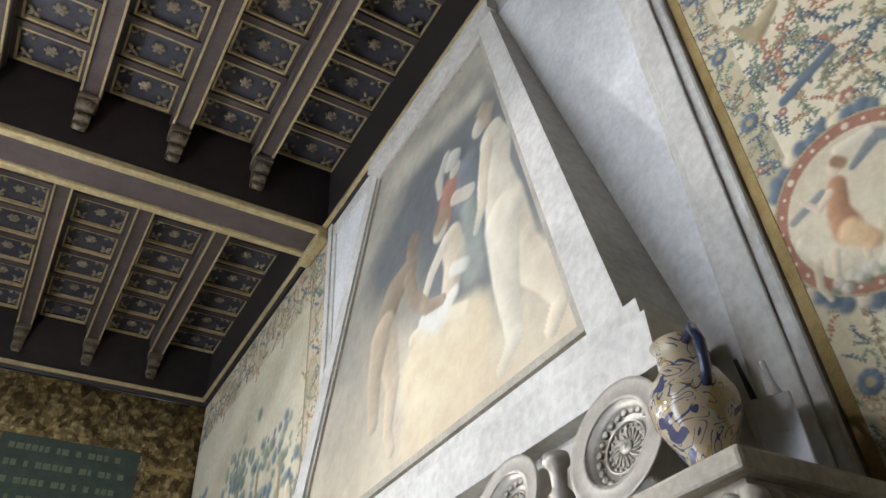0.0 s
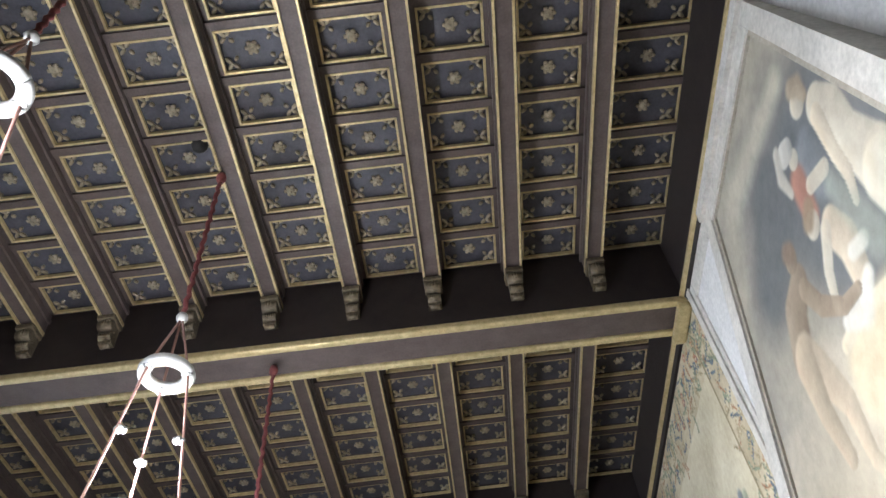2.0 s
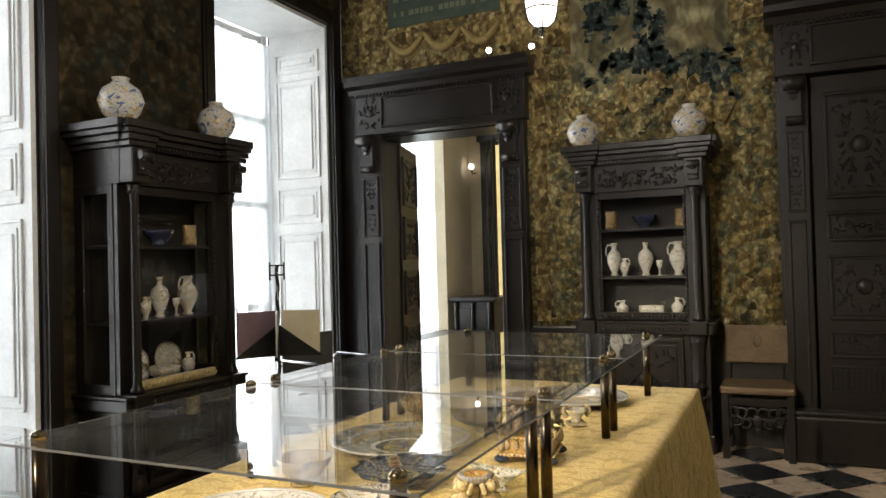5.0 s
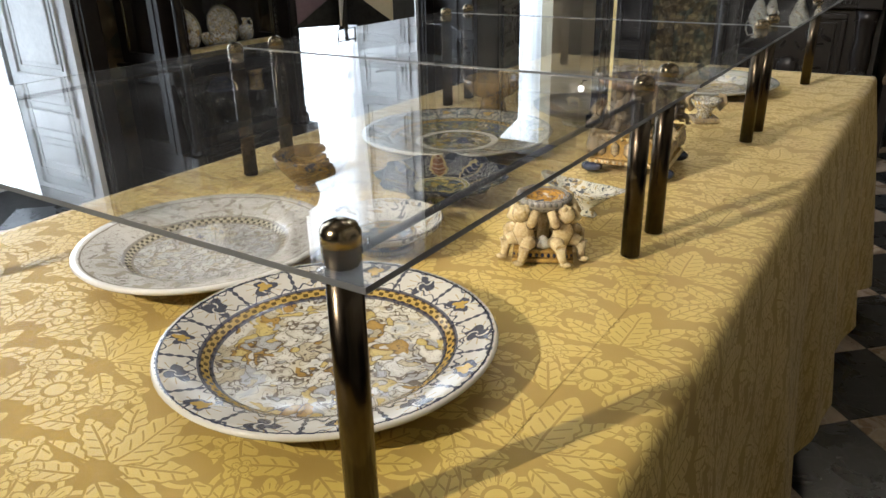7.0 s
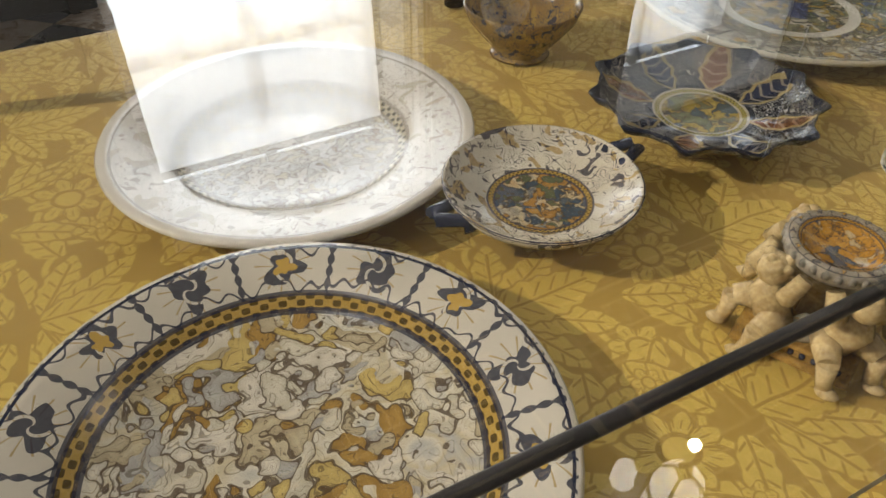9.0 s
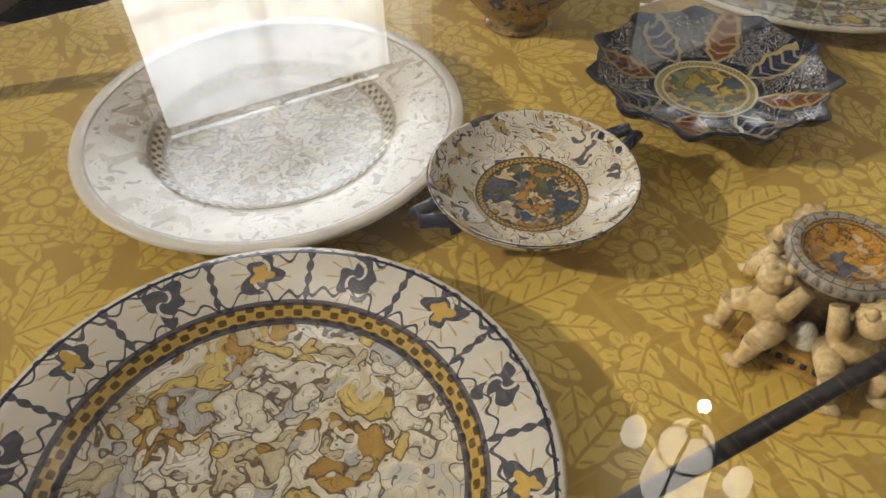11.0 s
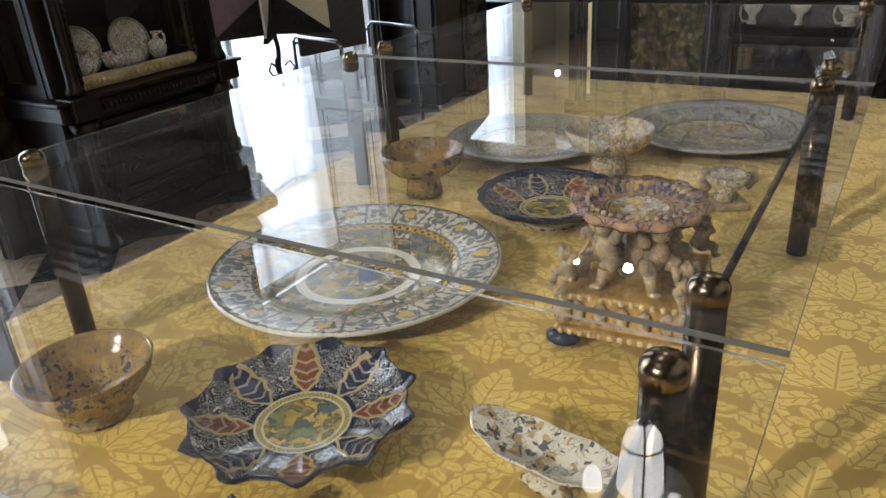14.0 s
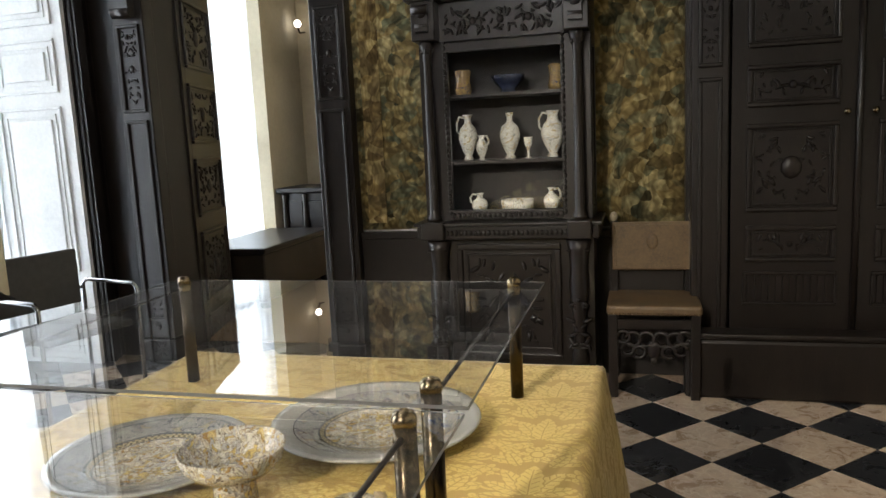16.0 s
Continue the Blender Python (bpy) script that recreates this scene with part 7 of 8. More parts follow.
part("stem", lathe(bmesh.new(), [(0.012, 0.02), (0.009, 0.045), (0.014, 0.07)], 16), M_FIGURE, salt)
b = lathe(bmesh.new(), [(0.0, 0.072), (0.018, 0.070), (0.034, 0.078), (0.041, 0.086), (0.041, 0.094), (0.036, 0.097), (0.030, 0.094), (0.02, 0.086), (0.0, 0.084)], 36)
part("bowl", b, maiolica("salt_bowl_glaze", 0.04, 0.80, ground=(0.30, 0.27, 0.22), ink=(0.06, 0.06, 0.07), band=(0.40, 0.22, 0.04), density=0.42, scene_stops=[(0.0, (0.46, 0.24, 0.04)), (0.45, (0.10, 0.12, 0.16)), (0.62, (0.50, 0.40, 0.24)), (0.80, (0.42, 0.22, 0.04)), (0.92, (0.16, 0.10, 0.06))]), salt)
b = bmesh.new()
for k in range(28):
    a = k * 2 * math.pi / 28
    blob(b, (0.0395 * math.cos(a), 0.0395 * math.sin(a), 0.091), 0.0038, 1, 1, 1.2, 7)
part("beaded_rim", b, simple("grey_bead_glaze", (0.10, 0.10, 0.10), (0.36, 0.33, 0.27), 40, 0.2, coat=0.3), salt, "grey beaded rim")

# tall inkstand: pierced box, supporters, upper dish
ink = thing("inkstand", pose(-0.145, -1.035, ZT, 0, 0, 6), "ornate maiolica inkstand with a raised dish on supporters", "inkstand")
for sx in (-1, 1):
    for sy in (-1, 1):
        part("paw_foot", blob(bmesh.new(), (sx * 0.068, sy * 0.068, 0.011), 0.017, 1.3, 1, 0.65, 10), M_NAVY, ink, "blue glazed paw foot")
b = boxm(-0.075, 0.075, -0.075, 0.075, 0.018, 0.028, bev=0.003)
box(b, -0.066, 0.066, -0.066, 0.066, 0.028, 0.066)
box(b, -0.075, 0.075, -0.075, 0.075, 0.066, 0.074, bev=0.003)
part("box", b, OCHREBOX, ink, "ochre pierced box")
b = bmesh.new()
for sd in range(4):
    R4 = Matrix.Rotation(sd * math.pi / 2, 4, "Z")
    for k in range(13):
        blob(b, R4 @ Vector((-0.069 + 0.0115 * k, -0.0755, 0.023)), 0.0045, 0.9, 0.7, 1, 6)
part("bead_row", b, M_FIGURE, ink, "row of ochre beads")
b = bmesh.new()
for sd in range(4):
    R4 = Matrix.Rotation(sd * math.pi / 2, 4, "Z")
    for k in range(13):
        blob(b, R4 @ Vector((-0.069 + 0.0115 * k, -0.0755, 0.070)), 0.0042, 0.9, 0.7, 1, 6)
part("bead_row", b, M_FIGURE, ink, "row of ochre beads")
for k in range(4):
    a = math.pi / 4 + k * math.pi / 2
    o = part("corner_bust", crouching(0, 0, a, 0.62), M_MIXED, ink, "modelled bust on a corner of the box")
    o.matrix_local = pose(0.066 * math.cos(a), 0.066 * math.sin(a), 0.0745)
b = bmesh.new()
for sd in range(4):
    R4 = Matrix.Rotation(sd * math.pi / 2, 4, "Z")
    for k in range(5):
        blob(b, R4 @ Vector((-0.05 + 0.025 * k, -0.068, 0.048)), 0.012, 0.8, 0.5, 1.3, 7)
    blob(b, R4 @ Vector((0.068, -0.068, 0.05)), 0.014, 1, 1, 1.6, 8)
part("masks", b, M_MIXED, ink, "blue and ochre modelled ornaments")
for k in range(4):
    o = part("supporter", crouching(0, 0, math.pi / 4 + k * math.pi / 2, 0.98), M_MIXED, ink, "ochre modelled supporter")
    o.matrix_local = pose(0, 0, 0.073)
part("stem", lathe(bmesh.new(), [(0.02, 0.0742), (0.014, 0.1), (0.022, 0.1448)], 16), M_MIXED, ink)
b = lathe(bmesh.new(), [(0.0, 0.145), (0.03, 0.146), (0.07, 0.155), (0.078, 0.162), (0.076, 0.168), (0.055, 0.165), (0.05, 0.158), (0.0, 0.156)], 64, wave=lambda a, r: 1 + (0.05 * math.cos(12 * a) if r > 0.05 else 0))
part("upper_dish", b, maiolica("inkstand_dish_glaze", 0.078, 0.5, ground=(0.32, 0.20, 0.12), ink=(0.04, 0.06, 0.12), density=0.6), ink, "scalloped upper dish with a painted middle")
b = bmesh.new()
for k in range(36):
    a = k * 2 * math.pi / 36
    blob(b, (0.058 * math.cos(a), 0.058 * math.sin(a), 0.166), 0.0036, 1, 1, 1, 6)
part("beaded_ring", b, M_MIXED, ink)

# small horned salt at the far end
hs = thing("small_salt", pose(-0.13, -0.60, ZT, 0, 0, 30), "small modelled maiolica salt with curled ends", "salt cellar")
b = boxm(-0.03, 0.03, -0.03, 0.03, 0.0, 0.012, bev=0.003)
part("base", b, M_MIXED, hs)
b = lathe(bmesh.new(), [(0.02, 0.012), (0.016, 0.025), (0.034, 0.045), (0.036, 0.055), (0.028, 0.052), (0, 0.045)], 24)
part("bowl", b, M_GREY, hs)
for sx in (-1, 1):
    part("scroll", tube(bmesh.new(), [(sx * 0.03, 0, 0.03), (sx * 0.045, 0, 0.045), (sx * 0.042, 0, 0.06), (sx * 0.03, 0, 0.062)], [0.009, 0.008, 0.007, 0.006], 8), M_MIXED, hs)


# ---- hanging lamps ----
def hanging_lamp(x, y, zhook, zknot, zring, label, tip=2.33, ringmat=None, rot=0.0):
    L = thing("hanging_lamp", pose(x, y, tip), label, "lamp", "hanging lamps")
    zk, zr, zh = zknot - tip, zring - tip, zhook - tip
    b = bmesh.new()
    tube(b, [(0.005 * math.sin(k * 2.2), 0.005 * math.cos(k * 2.2), zh - (zh - zk) * k / 40) for k in range(41)], 0.011, 7)
    blob(b, (0, 0, zh - 0.04), 0.028, 1, 1, 1.6, 8)
    part("rope", b, ROPE, L, "twisted dark red rope")
    part("hook", tube(bmesh.new(), [(0, 0, zh), (0, 0, zh - 0.03)], 0.018, 8), IRON, L)
    part("knot", blob(bmesh.new(), (0, 0, zk), 0.026, 1, 1, 1.1, 8), OPALWHITE, L)
    rr = 0.085
    b = bmesh.new()
    tube(b, [(rr * math.cos(k * math.pi / 16), rr * math.sin(k * math.pi / 16), zr) for k in range(33)], 0.026 if ringmat is None else 0.008, 8)
    part("spreader_ring", b, ringmat or OPALWHITE, L, "spreader ring for the cords")
    for k in range(3):
        a = rot + k * 2 * math.pi / 3
        c, s = math.cos(a), math.sin(a)
        part("cord", tube(bmesh.new(), [(0, 0, zk), (rr * c, rr * s, zr), (0.17 * c, 0.17 * s, 0.40)], 0.0055, 6), PINKROPE, L, "faded pink cord")
        for z, r in ((zr - 0.02, rr), (zr - 0.33, 0.115)):
            kn = bmesh.new()
            for q in range(5):
                t = q * 1.257
                blob(kn, (r * c + 0.014 * math.cos(t), r * s + 0.014 * math.sin(t), z), 0.012, 1, 1, 0.8, 6)
            part("rosette", kn, OPALWHITE, L, "small white rosette")
    b = lathe(bmesh.new(), [(0.085, 0.335), (0.13, 0.328), (0.175, 0.338), (0.186, 0.352), (0.178, 0.366), (0.13, 0.378), (0.09, 0.382), (0.083, 0.36)], 40)
    part("canopy_ring", b, OPALWHITE, L, "white enamelled canopy ring")
    part("glass_shade", lathe(bmesh.new(), [(0.0, 0.05), (0.03, 0.056), (0.055, 0.08), (0.068, 0.13), (0.082, 0.32), (0.0, 0.325)], 32), LAMPGLASS, L, "lit opal glass shade")
    b = bmesh.new()
    for k in range(4):
        a = k * math.pi / 2 + 0.4
        tube(b, [((r + 0.003) * math.cos(a), (r + 0.003) * math.sin(a), z) for r, z in ((0.083, 0.325), (0.069, 0.13), (0.056, 0.08), (0.03, 0.054), (0.0, 0.046))], 0.0042, 5)
    for r, z in ((0.071, 0.13),):
        tube(b, [((r) * math.cos(k * math.pi / 12), r * math.sin(k * math.pi / 12), z) for k in range(25)], 0.0042, 5)
    lathe(b, [(0.0, 0.0), (0.008, 0.012), (0.005, 0.02), (0.018, 0.03), (0.006, 0.04), (0.02, 0.05)], 10)
    part("wire_cage", b, IRON, L, "dark wire cage with finial")
    for k in range(3):
        a = rot + 1.05 + k * 2 * math.pi / 3
        px, py = 0.165 * math.cos(a), 0.165 * math.sin(a)
        part("small_shade", lathe(bmesh.new(), [(0.0, 0.235), (0.02, 0.24), (0.031, 0.265), (0.034, 0.32), (0.0, 0.326)], 16, px, py), LAMPGLASS, L, "small lit opal shade")
    d = bpy.data.lights.new("lamp_light", "POINT")
    d.energy, d.shadow_soft_size, d.color = LAMP_POWER, 0.014, (1.0, 0.95, 0.89)
    lo = new("lamp_light", d)
    lo.location = (x, y, tip - 0.06)
    # Added point light above the canopy, standing in for light thrown upward.
    d2 = bpy.data.lights.new("lamp_light_up", "POINT")
    d2.energy, d2.shadow_soft_size, d2.color = LAMP_UP, 0.05, (1.0, 0.96, 0.92)
    lo = new("lamp_light_up", d2)
    lo.location = (x, y, tip + 0.52)


hanging_lamp(-0.49, -0.98, 4.76, 3.66, 3.35, "hanging lamp of lit opal glass on pink cords")
hanging_lamp(-0.45, 0.19, 4.42, 3.46, 3.18, "hanging lamp of lit opal glass under the beam", ringmat=IRON, rot=0.5)
hanging_lamp(-0.57, -2.24, 4.50, 3.66, 3.35, "hanging lamp of lit opal glass near the fireplace", rot=0.9)
sd_ = thing("smoke_detector", pose(-0.62, -1.07, 4.97), "small dark round detector on the ceiling", "detector")
part("body", lathe(bmesh.new(), [(0.0, -0.07), (0.03, -0.068), (0.045, -0.04), (0.05, 0.0)], 20), IRON, sd_)


def spot_fixture(x, y, z, tx, ty, tz, power, angle=70, color=(1, 0.86, 0.66)):
    s = thing("spotlight", pose(x, y, z), "small lit spotlight standing on the carved cornice", "spotlight", "spotlights on the cornices")
    d = (Vector((tx, ty, tz)) - Vector((x, y, z + 0.05))).normalized()
    c = Vector((0, 0, 0.05))
    part("stem", tube(bmesh.new(), [(0, 0, 0), (0, 0, 0.04)], 0.008), IRON, s)
    part("can", tube(bmesh.new(), [c - d * 0.03, c + d * 0.028], 0.022, 12), IRON, s)
    part("lens", tube(bmesh.new(), [c + d * 0.029, c + d * 0.032], 0.019, 12), BULB, s, "bright lit lens")
    spot_light("spot_beam", Vector((x, y, z)) + c + d * 0.05, (tx, ty, tz), power, angle, color)


spot_fixture(-1.20, 2.38, 2.92, -0.25, -1.2, 0.8, SPOT_POWER * 0.3, 60)
# Fill beam, narrowed and strengthened to brighten the tapestry right of the hood.
spot_fixture(-1.55, 2.36, 2.92, 2.05, -2.85, 2.4, SPOT_POWER * 6, 26, (1, 0.95, 0.88))
spot_fixture(0.432, 2.26, 2.98, -0.3, 0.3, 0.8, SPOT_POWER * 0.25, 60)
spot_fixture(0.52, 2.26, 2.98, 0.9, -1.6, 2.2, SPOT_POWER * 0.25, 80)
spot_fixture(0.478, 2.27, 2.98, 2.0, -1.9, 2.9, SPOT_POWER * 1.1, 62, (1, 0.95, 0.88))

# Unseen spotlight and its cornice, added to cast the shadows on the table.
tagged(part("cornice_south", profile_run(bmesh.new(), [(YS + o, z) for o, z in ((0.002, 2.78), (0.10, 2.78), (0.14, 2.85), (0.24, 2.88), (0.26, 2.93), (0.002, 2.93))], "x", -2.7, -1.1), DARKWOOD), "added dark wooden cornice that carries the unseen spotlight", "cornice", kind="structure")
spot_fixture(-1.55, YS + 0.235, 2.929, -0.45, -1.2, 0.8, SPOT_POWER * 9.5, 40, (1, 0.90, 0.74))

# ---- carved chair ----
ch = thing("leather_chair", pose(0.315, 2.16, 0), "old carved wooden chair with worn brown leather", "chair")
for px in (-0.195, 0.195):
    part("front_leg", boxm(px - 0.022, px + 0.022, 0.0, 0.044, 0, 0.425, bev=0.004), DARKWOOD, ch)
    part("rear_leg", boxm(px - 0.02, px + 0.02, 0.33, 0.37, 0, 0.845, bev=0.004), DARKWOOD, ch)
    part("side_rail", boxm(px - 0.012, px + 0.012, 0.045, 0.33, 0.10, 0.14), DARKWOOD, ch)
    part("finial", blob(bmesh.new(), (px, 0.35, 0.87), 0.022, 1, 1, 1.3, 8), DULLGILT, ch, "dull gilded finial")
b = boxm(-0.225, 0.225, -0.02, 0.375, 0.426, 0.475, bev=0.016)
for k in range(20):
    blob(b, (-0.21 + k * 0.022, -0.021, 0.435), 0.006, 1, 0.6, 1, 5)
part("seat", b, LEATHER, ch, "worn brown leather seat with nails")
b = boxm(-0.205, 0.205, 0.318, 0.332, 0.59, 0.845, bev=0.006)
part("backrest", b, LEATHER, ch, "brown leather back with a stamped crest")
b = bmesh.new()
blob(b, (0, 0.317, 0.74), 0.035, 0.85, 0.15, 1.2, 12)
frame_strips(b, -0.19, 0.19, 0.605, 0.83, 0.318, 0.008, 0.004)
part("crest", b, LEATHER, ch)
b = bmesh.new()
box(b, -0.172, 0.172, 0.008, 0.032, 0.355, 0.40)
rnd = random.Random(5)
for sx in (-1, 1):
    for (cx_, cz_, r) in ((0.035, 0.30, 0.035), (0.10, 0.30, 0.035), (0.145, 0.31, 0.03), (0.07, 0.235, 0.03), (0.125, 0.25, 0.03)):
        tube(b, [(sx * (cx_ + r * math.cos(t * 0.5)), 0.02, cz_ + r * math.sin(t * 0.5)) for t in range(12)], 0.011, 6)
blob(b, (0, 0.02, 0.25), 0.035, 1, 0.4, 1.4, 10)
blob(b, (0, 0.02, 0.19), 0.02, 1, 0.5, 1.2, 8)
part("carved_stretcher", b, DARKWOOD, ch, "pierced carved front stretcher")

# ---- grey visitor chair by the window ----
vc = thing("visitor_chair", pose(-2.60, 1.60, 0, 0, 0, 75), "grey modern chair with steel arms by the window", "chair")
part("seat", boxm(-0.24, 0.24, -0.22, 0.22, 0.42, 0.46, bev=0.015), GREYFABRIC, vc)
b = boxm(-0.24, 0.24, 0.20, 0.225, 0.52, 0.82, bev=0.01)
o = part("backrest", b, GREYFABRIC, vc)
for px in (-0.27, 0.27):
    part("arm_frame", tube(bmesh.new(), [(px, -0.22, 0.01), (px, -0.23, 0.62), (px, -0.20, 0.645), (px, 0.18, 0.645), (px, 0.22, 0.62), (px, 0.23, 0.01)], 0.011), STEEL, vc, "steel arm frame")
part("cross_bar", tube(bmesh.new(), [(-0.27, 0.22, 0.6), (0.27, 0.22, 0.6)], 0.009), STEEL, vc)
part("cross_bar", tube(bmesh.new(), [(-0.27, 0.0, 0.41), (0.27, 0.0, 0.41)], 0.009), STEEL, vc)

# ---- leaflet stand ----
PAPER = simple("cream_leaflet", (0.60, 0.53, 0.36), (0.72, 0.66, 0.48), 6, 0.7, bumps=0.0)
PAPERP = simple("mauve_leaflet", (0.16, 0.10, 0.12), (0.24, 0.16, 0.18), 6, 0.7, bumps=0.0)
PAPERW = simple("white_leaflet", (0.62, 0.62, 0.60), (0.74, 0.74, 0.72), 6, 0.7, bumps=0.0)
ls = thing("leaflet_stand", pose(-2.36, 0.72, 0), "black iron leaflet stand holding coloured guide cards", "stand")
b = tube(bmesh.new(), [(0.004 * math.sin(k), 0.004 * math.cos(k), 0.03 + k * 0.0263) for k in range(51)], 0.011, 7)
for z in (1.28, 1.34):
    tube(b, [(0, -0.07, z), (0, 0.07, z)], 0.005, 6)
for yy in (-0.07, 0.07):
    tube(b, [(0, yy, 1.25), (0, yy, 1.36)], 0.005, 6)
part("pole", b, IRON, ls, "twisted iron pole with a cross-piece")
for a in (0.5, 2.6, 4.7):
    c, s = math.cos(a), math.sin(a)
    part("foot", tube(bmesh.new(), [(0, 0, 0.10), (0.10 * c, 0.10 * s, 0.09), (0.19 * c, 0.19 * s, 0.03), (0.23 * c, 0.23 * s, 0.012)], 0.010, 6), IRON, ls, "curved iron foot")
    part("scroll", tube(bmesh.new(), [(0.008 * c, 0.008 * s, 0.60), (0.05 * c, 0.05 * s, 0.60), (0.07 * c, 0.07 * s, 0.63), (0.05 * c, 0.05 * s, 0.66), (0.025 * c, 0.025 * s, 0.64)], 0.005, 6), IRON, ls, "small iron scroll")
for k, (ang, mt) in enumerate(((238, PAPERP), (305, PAPERW), (22, PAPER))):
    R_ = Matrix.Rotation(radians(ang), 4, "Z")
    b = bmesh.new()
    box(b, 0.02, 0.26, -0.004, 0.004, 0.80, 1.06)
    o = part("guide_card", b, mt, ls, ("mauve", "white", "cream")[k] + " printed guide card")
    o.matrix_local = R_
    b = bmesh.new()
    vs = [[b.verts.new((x, y, z)) for x, z in ((0.01, 0.78), (0.28, 0.78), (0.01, 0.97))] for y in (-0.011, 0.011)]
    b.faces.new(vs[0]), b.faces.new(vs[1][::-1])
    for i in range(3):
        b.faces.new((vs[0][i], vs[0][(i + 1) % 3], vs[1][(i + 1) % 3], vs[1][i]))
    bmesh.ops.recalc_face_normals(b, faces=b.faces[:])
    o = part("holder", b, IRON, ls, "black triangular card holder")
    o.matrix_local = R_
b = boxm(-0.01, 0.20, -0.003, 0.003, 1.02, 1.30)
o = part("guide_card", b, PAPERW, ls, "tall white guide card")
o.matrix_local = pose(0, 0.0, 0, 0, 0, 128)

# ---- things on the mantel ----
ZM = 1.876
jug = tagged(part("spouted_jug", lathe(bmesh.new(), [(0, 0.001), (0.038, 0), (0.04, 0.008), (0.032, 0.02), (0.05, 0.05), (0.075, 0.10), (0.078, 0.135), (0.062, 0.175), (0.045, 0.195), (0.042, 0.235), (0.05, 0.25), (0.045, 0.25), (0.038, 0.23), (0, 0.19)], 40), M_JUG), "blue and yellow maiolica spouted jug on the mantel", "jug")
jug.matrix_world = pose(1.735, -2.475, ZM, 0, 0, 60)
part("spout", tube(bmesh.new(), [(0.07, 0, 0.13), (0.105, 0, 0.17), (0.115, 0, 0.215)], [0.014, 0.010, 0.009], 10), M_PALE, jug, "tapered white and blue spout")
part("handle", tube(bmesh.new(), [(-0.045, 0, 0.235), (-0.085, 0, 0.235), (-0.10, 0, 0.20), (-0.09, 0, 0.15), (-0.072, 0, 0.13)], 0.010, 8), M_NAVY, jug, "dark blue handle")
bx = thing("sensor_box", pose(1.86, -2.54, ZM, 0, 0, -60), "small grey box with two aerials on the mantel", "sensor")
b = boxm(-0.035, 0.035, -0.014, 0.014, 0.0, 0.14, bev=0.004)
part("body", b, SILVERED, bx)
part("label", boxm(-0.015, 0.012, -0.0165, -0.0145, 0.07, 0.105), PAPERW, bx, "plain white label")
part("aerial", tube(bmesh.new(), [(-0.025, 0, 0.14), (-0.035, 0.005, 0.23)], [0.006, 0.004]), IRON, bx, "black aerial")
part("aerial", tube(bmesh.new(), [(0.015, 0, 0.14), (0.012, 0, 0.165), (0.008, 0, 0.21)], [0.010, 0.005, 0.005]), PAPERW, bx, "white aerial")


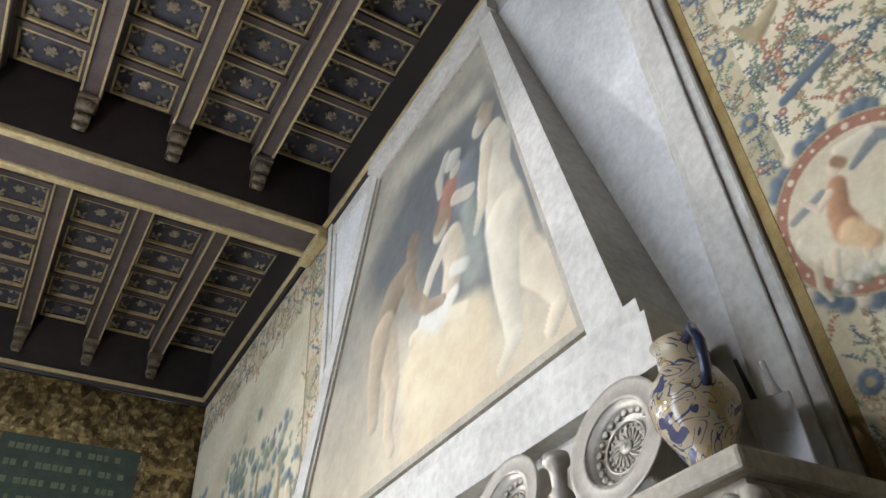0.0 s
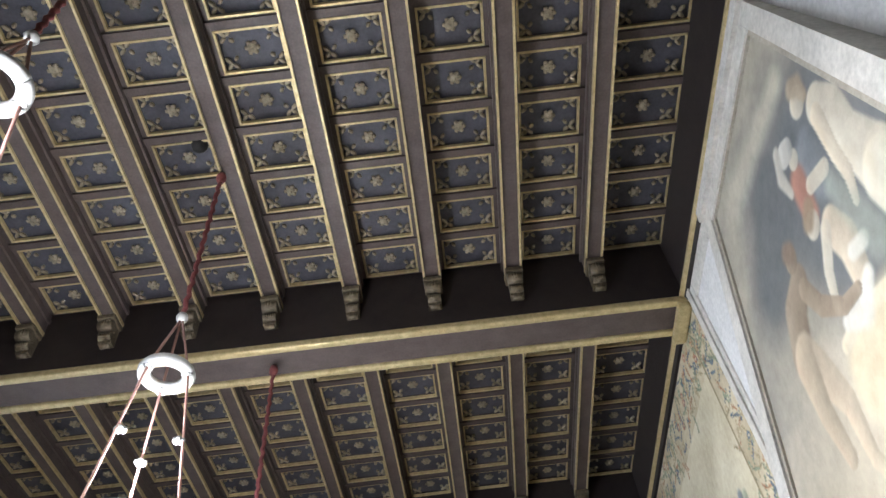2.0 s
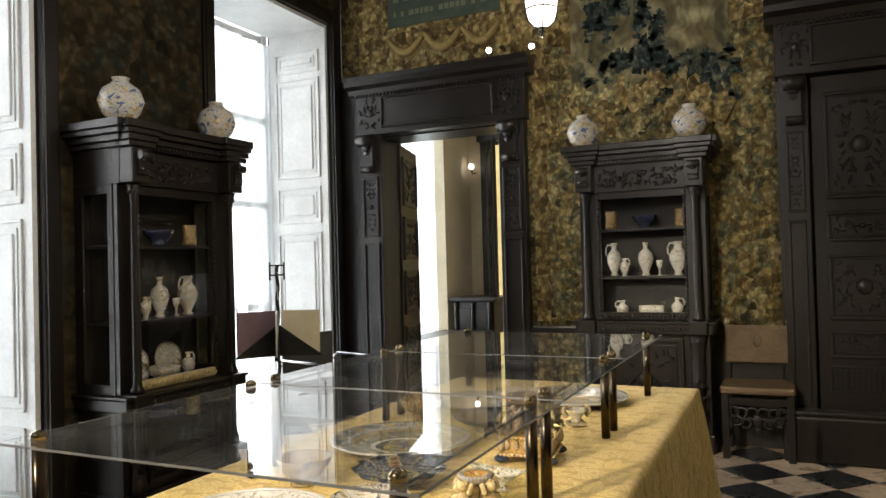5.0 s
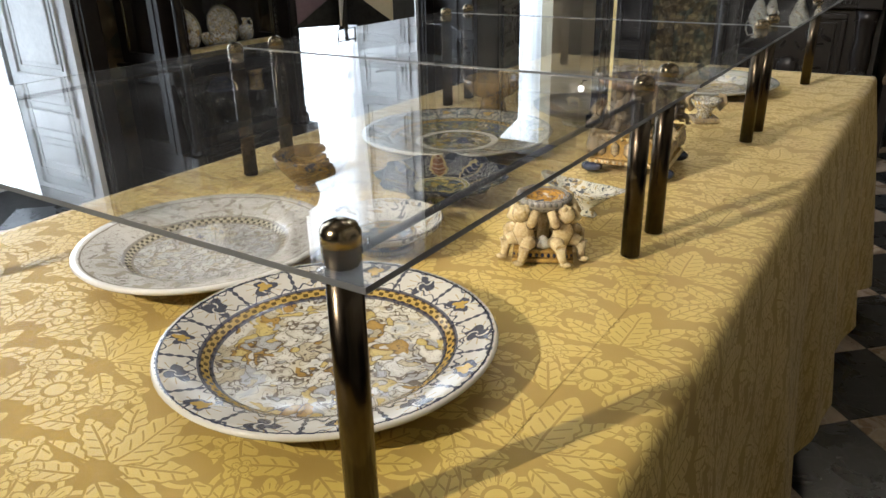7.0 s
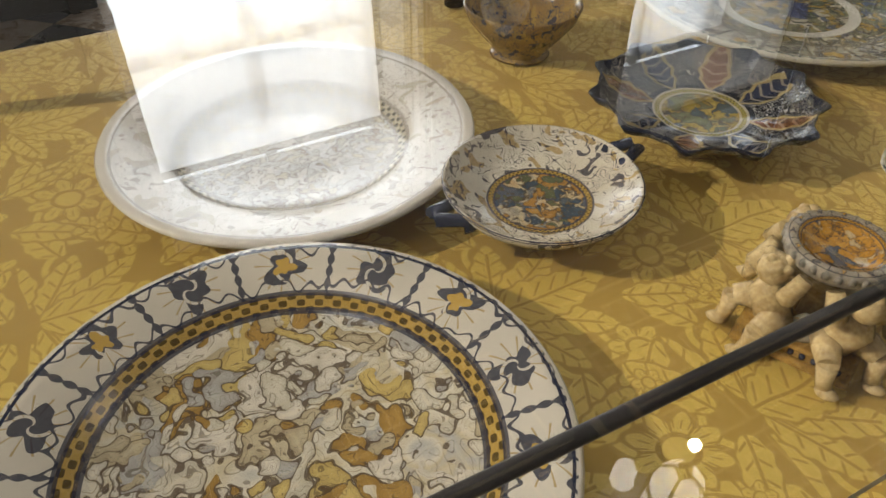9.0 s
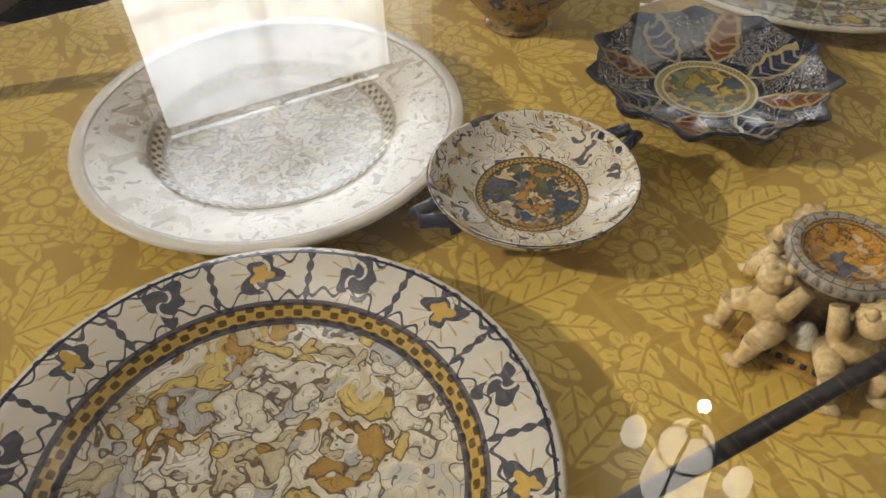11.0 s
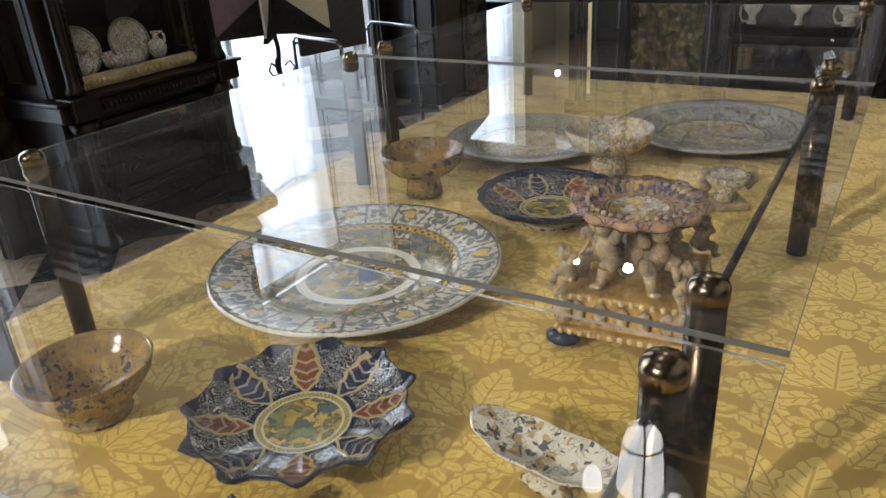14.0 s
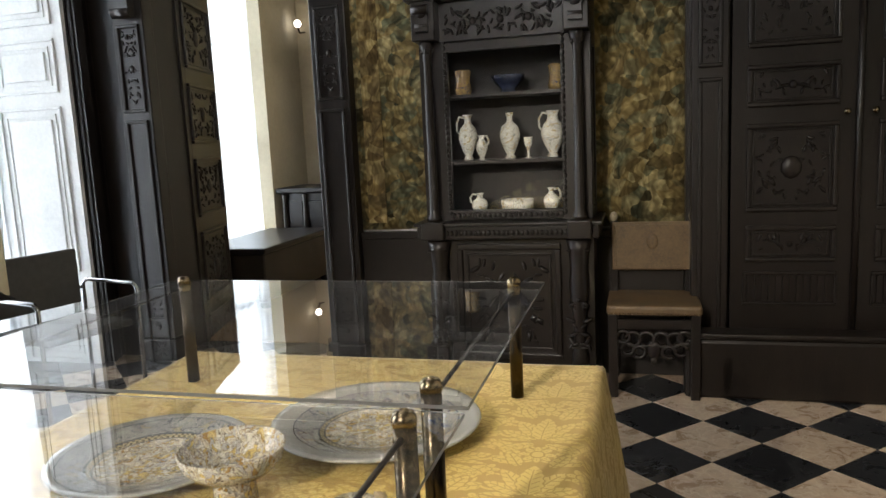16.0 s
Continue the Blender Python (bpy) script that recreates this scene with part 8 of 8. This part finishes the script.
def brass_dish(x, y, z, R, rz):
    """An embossed dish leaning against the hood, facing the room."""
    d = thing("embossed_dish", pose(x, y, z, 0, 0, rz) @ pose(0, 0, R, 0, -76, 0), "round embossed pewter-brass dish leaning on the mantel", "dish", "embossed dishes on the mantel")
    part("rim", lathe(bmesh.new(), [(R * 0.66, 0.002), (R * 0.72, -0.002), (R * 0.97, 0.0), (R, 0.003), (R * 0.99, 0.007), (R * 0.93, 0.004), (R * 0.72, 0.003), (R * 0.66, 0.006), (R * 0.66, 0.002)], 64, cap=False), STONEBRASS, d)
    b = lathe(bmesh.new(), [(0.0, -0.035), (R * 0.54, -0.032), (R * 0.63, -0.02), (R * 0.67, 0.002), (R * 0.67, 0.005), (R * 0.60, -0.018), (R * 0.52, -0.027), (0.0, -0.030)], 64)
    for k in range(22):
        a = k * 2 * math.pi / 22
        blob(b, (R * 0.57 * math.cos(a), R * 0.57 * math.sin(a), -0.021), R * 0.075, 1, 1, 0.45, 8)
    part("well", b, STONEBRASS, d, "deep well with embossed lobes")
    b = lathe(bmesh.new(), [(R * 0.40, -0.029), (R * 0.42, -0.022), (R * 0.40, -0.019), (R * 0.38, -0.022), (R * 0.40, -0.029)], 48, cap=False)
    for k in range(18):
        a = k * 2 * math.pi / 18
        blob(b, (R * 0.345 * math.cos(a), R * 0.345 * math.sin(a), -0.026), R * 0.038, 1, 1, 0.7, 6)
        tube(b, [(R * q * math.cos(a + q * 1.6), R * q * math.sin(a + q * 1.6), -0.026) for q in (0.13, 0.19, 0.25, 0.30)], [R * 0.012, R * 0.022, R * 0.022, R * 0.01], 6)
    lathe(b, [(R * 0.12, -0.03), (R * 0.11, -0.02), (R * 0.06, -0.024), (R * 0.05, -0.018), (0, -0.016)], 24)
    part("spiral_boss", b, STONEBRASS, d, "spiral leaf boss")


STONEBRASS = simple("dull_embossed_brass", (0.34, 0.31, 0.26), (0.54, 0.50, 0.43), 10, 0.5, 0.35, bumps=0.1)
brass_dish(1.72, -2.29, ZM, 0.135, 0)
brass_dish(1.71, -1.93, ZM, 0.125, 0)
can = thing("brass_candlestick", pose(1.72, -2.11, ZM), "dull brass candlestick between the embossed dishes", "candlestick")
part("stem", lathe(bmesh.new(), [(0.055, 0), (0.05, 0.015), (0.02, 0.03), (0.016, 0.07), (0.03, 0.09), (0.016, 0.11), (0.02, 0.15), (0.03, 0.16), (0.028, 0.18)], 24), STONEBRASS, can)

# ---- marble tiles ----
TILE, TX, TY = 0.3065, 0.524, 1.908
HALF = TILE / math.sqrt(2)
floor_ob = bpy.data.objects["floor"]
tiles_bm = boxm(-TILE / 2 + 0.0015, TILE / 2 - 0.0015, -TILE / 2 + 0.0015, TILE / 2 - 0.0015, -0.02, 0.0, bev=0.0012)
TILE_ME = []
for mt in (PINKMARBLE, BLACKMARBLE):
    me = bpy.data.meshes.new("tile")
    tiles_bm.to_mesh(me)
    me.materials.append(mt)
    TILE_ME.append(me)
tiles_bm.free()
rest = [bmesh.new(), bmesh.new()]
for i in range(-40, 40):
    for j in range(-40, 40):
        x, y = TX + (i - j) * HALF, TY - HALF + (i + j) * HALF
        if not (XW - 0.15 < x < XE + 0.15 and YS - 0.15 < y < YN + 0.25):
            continue
        m = pose(x, y, 0, 0, 0, 45)
        if y > -0.6:
            t = new("tile", TILE_ME[(i + j) % 2])
            t.matrix_world = m
            t.parent = floor_ob
        else:
            q = rest[(i + j) % 2]
            q.faces.new([q.verts.new(m @ Vector((a * (TILE / 2 - 0.0015), b * (TILE / 2 - 0.0015), 0))) for a, b in ((-1, -1), (1, -1), (1, 1), (-1, 1))])
for q, mt, lb in zip(rest, (PINKMARBLE, BLACKMARBLE), ("pink", "black")):
    tagged(part("floor_tiles", q, mt, floor_ob), lb + " marble floor tiles laid diagonally", kind="stuff")
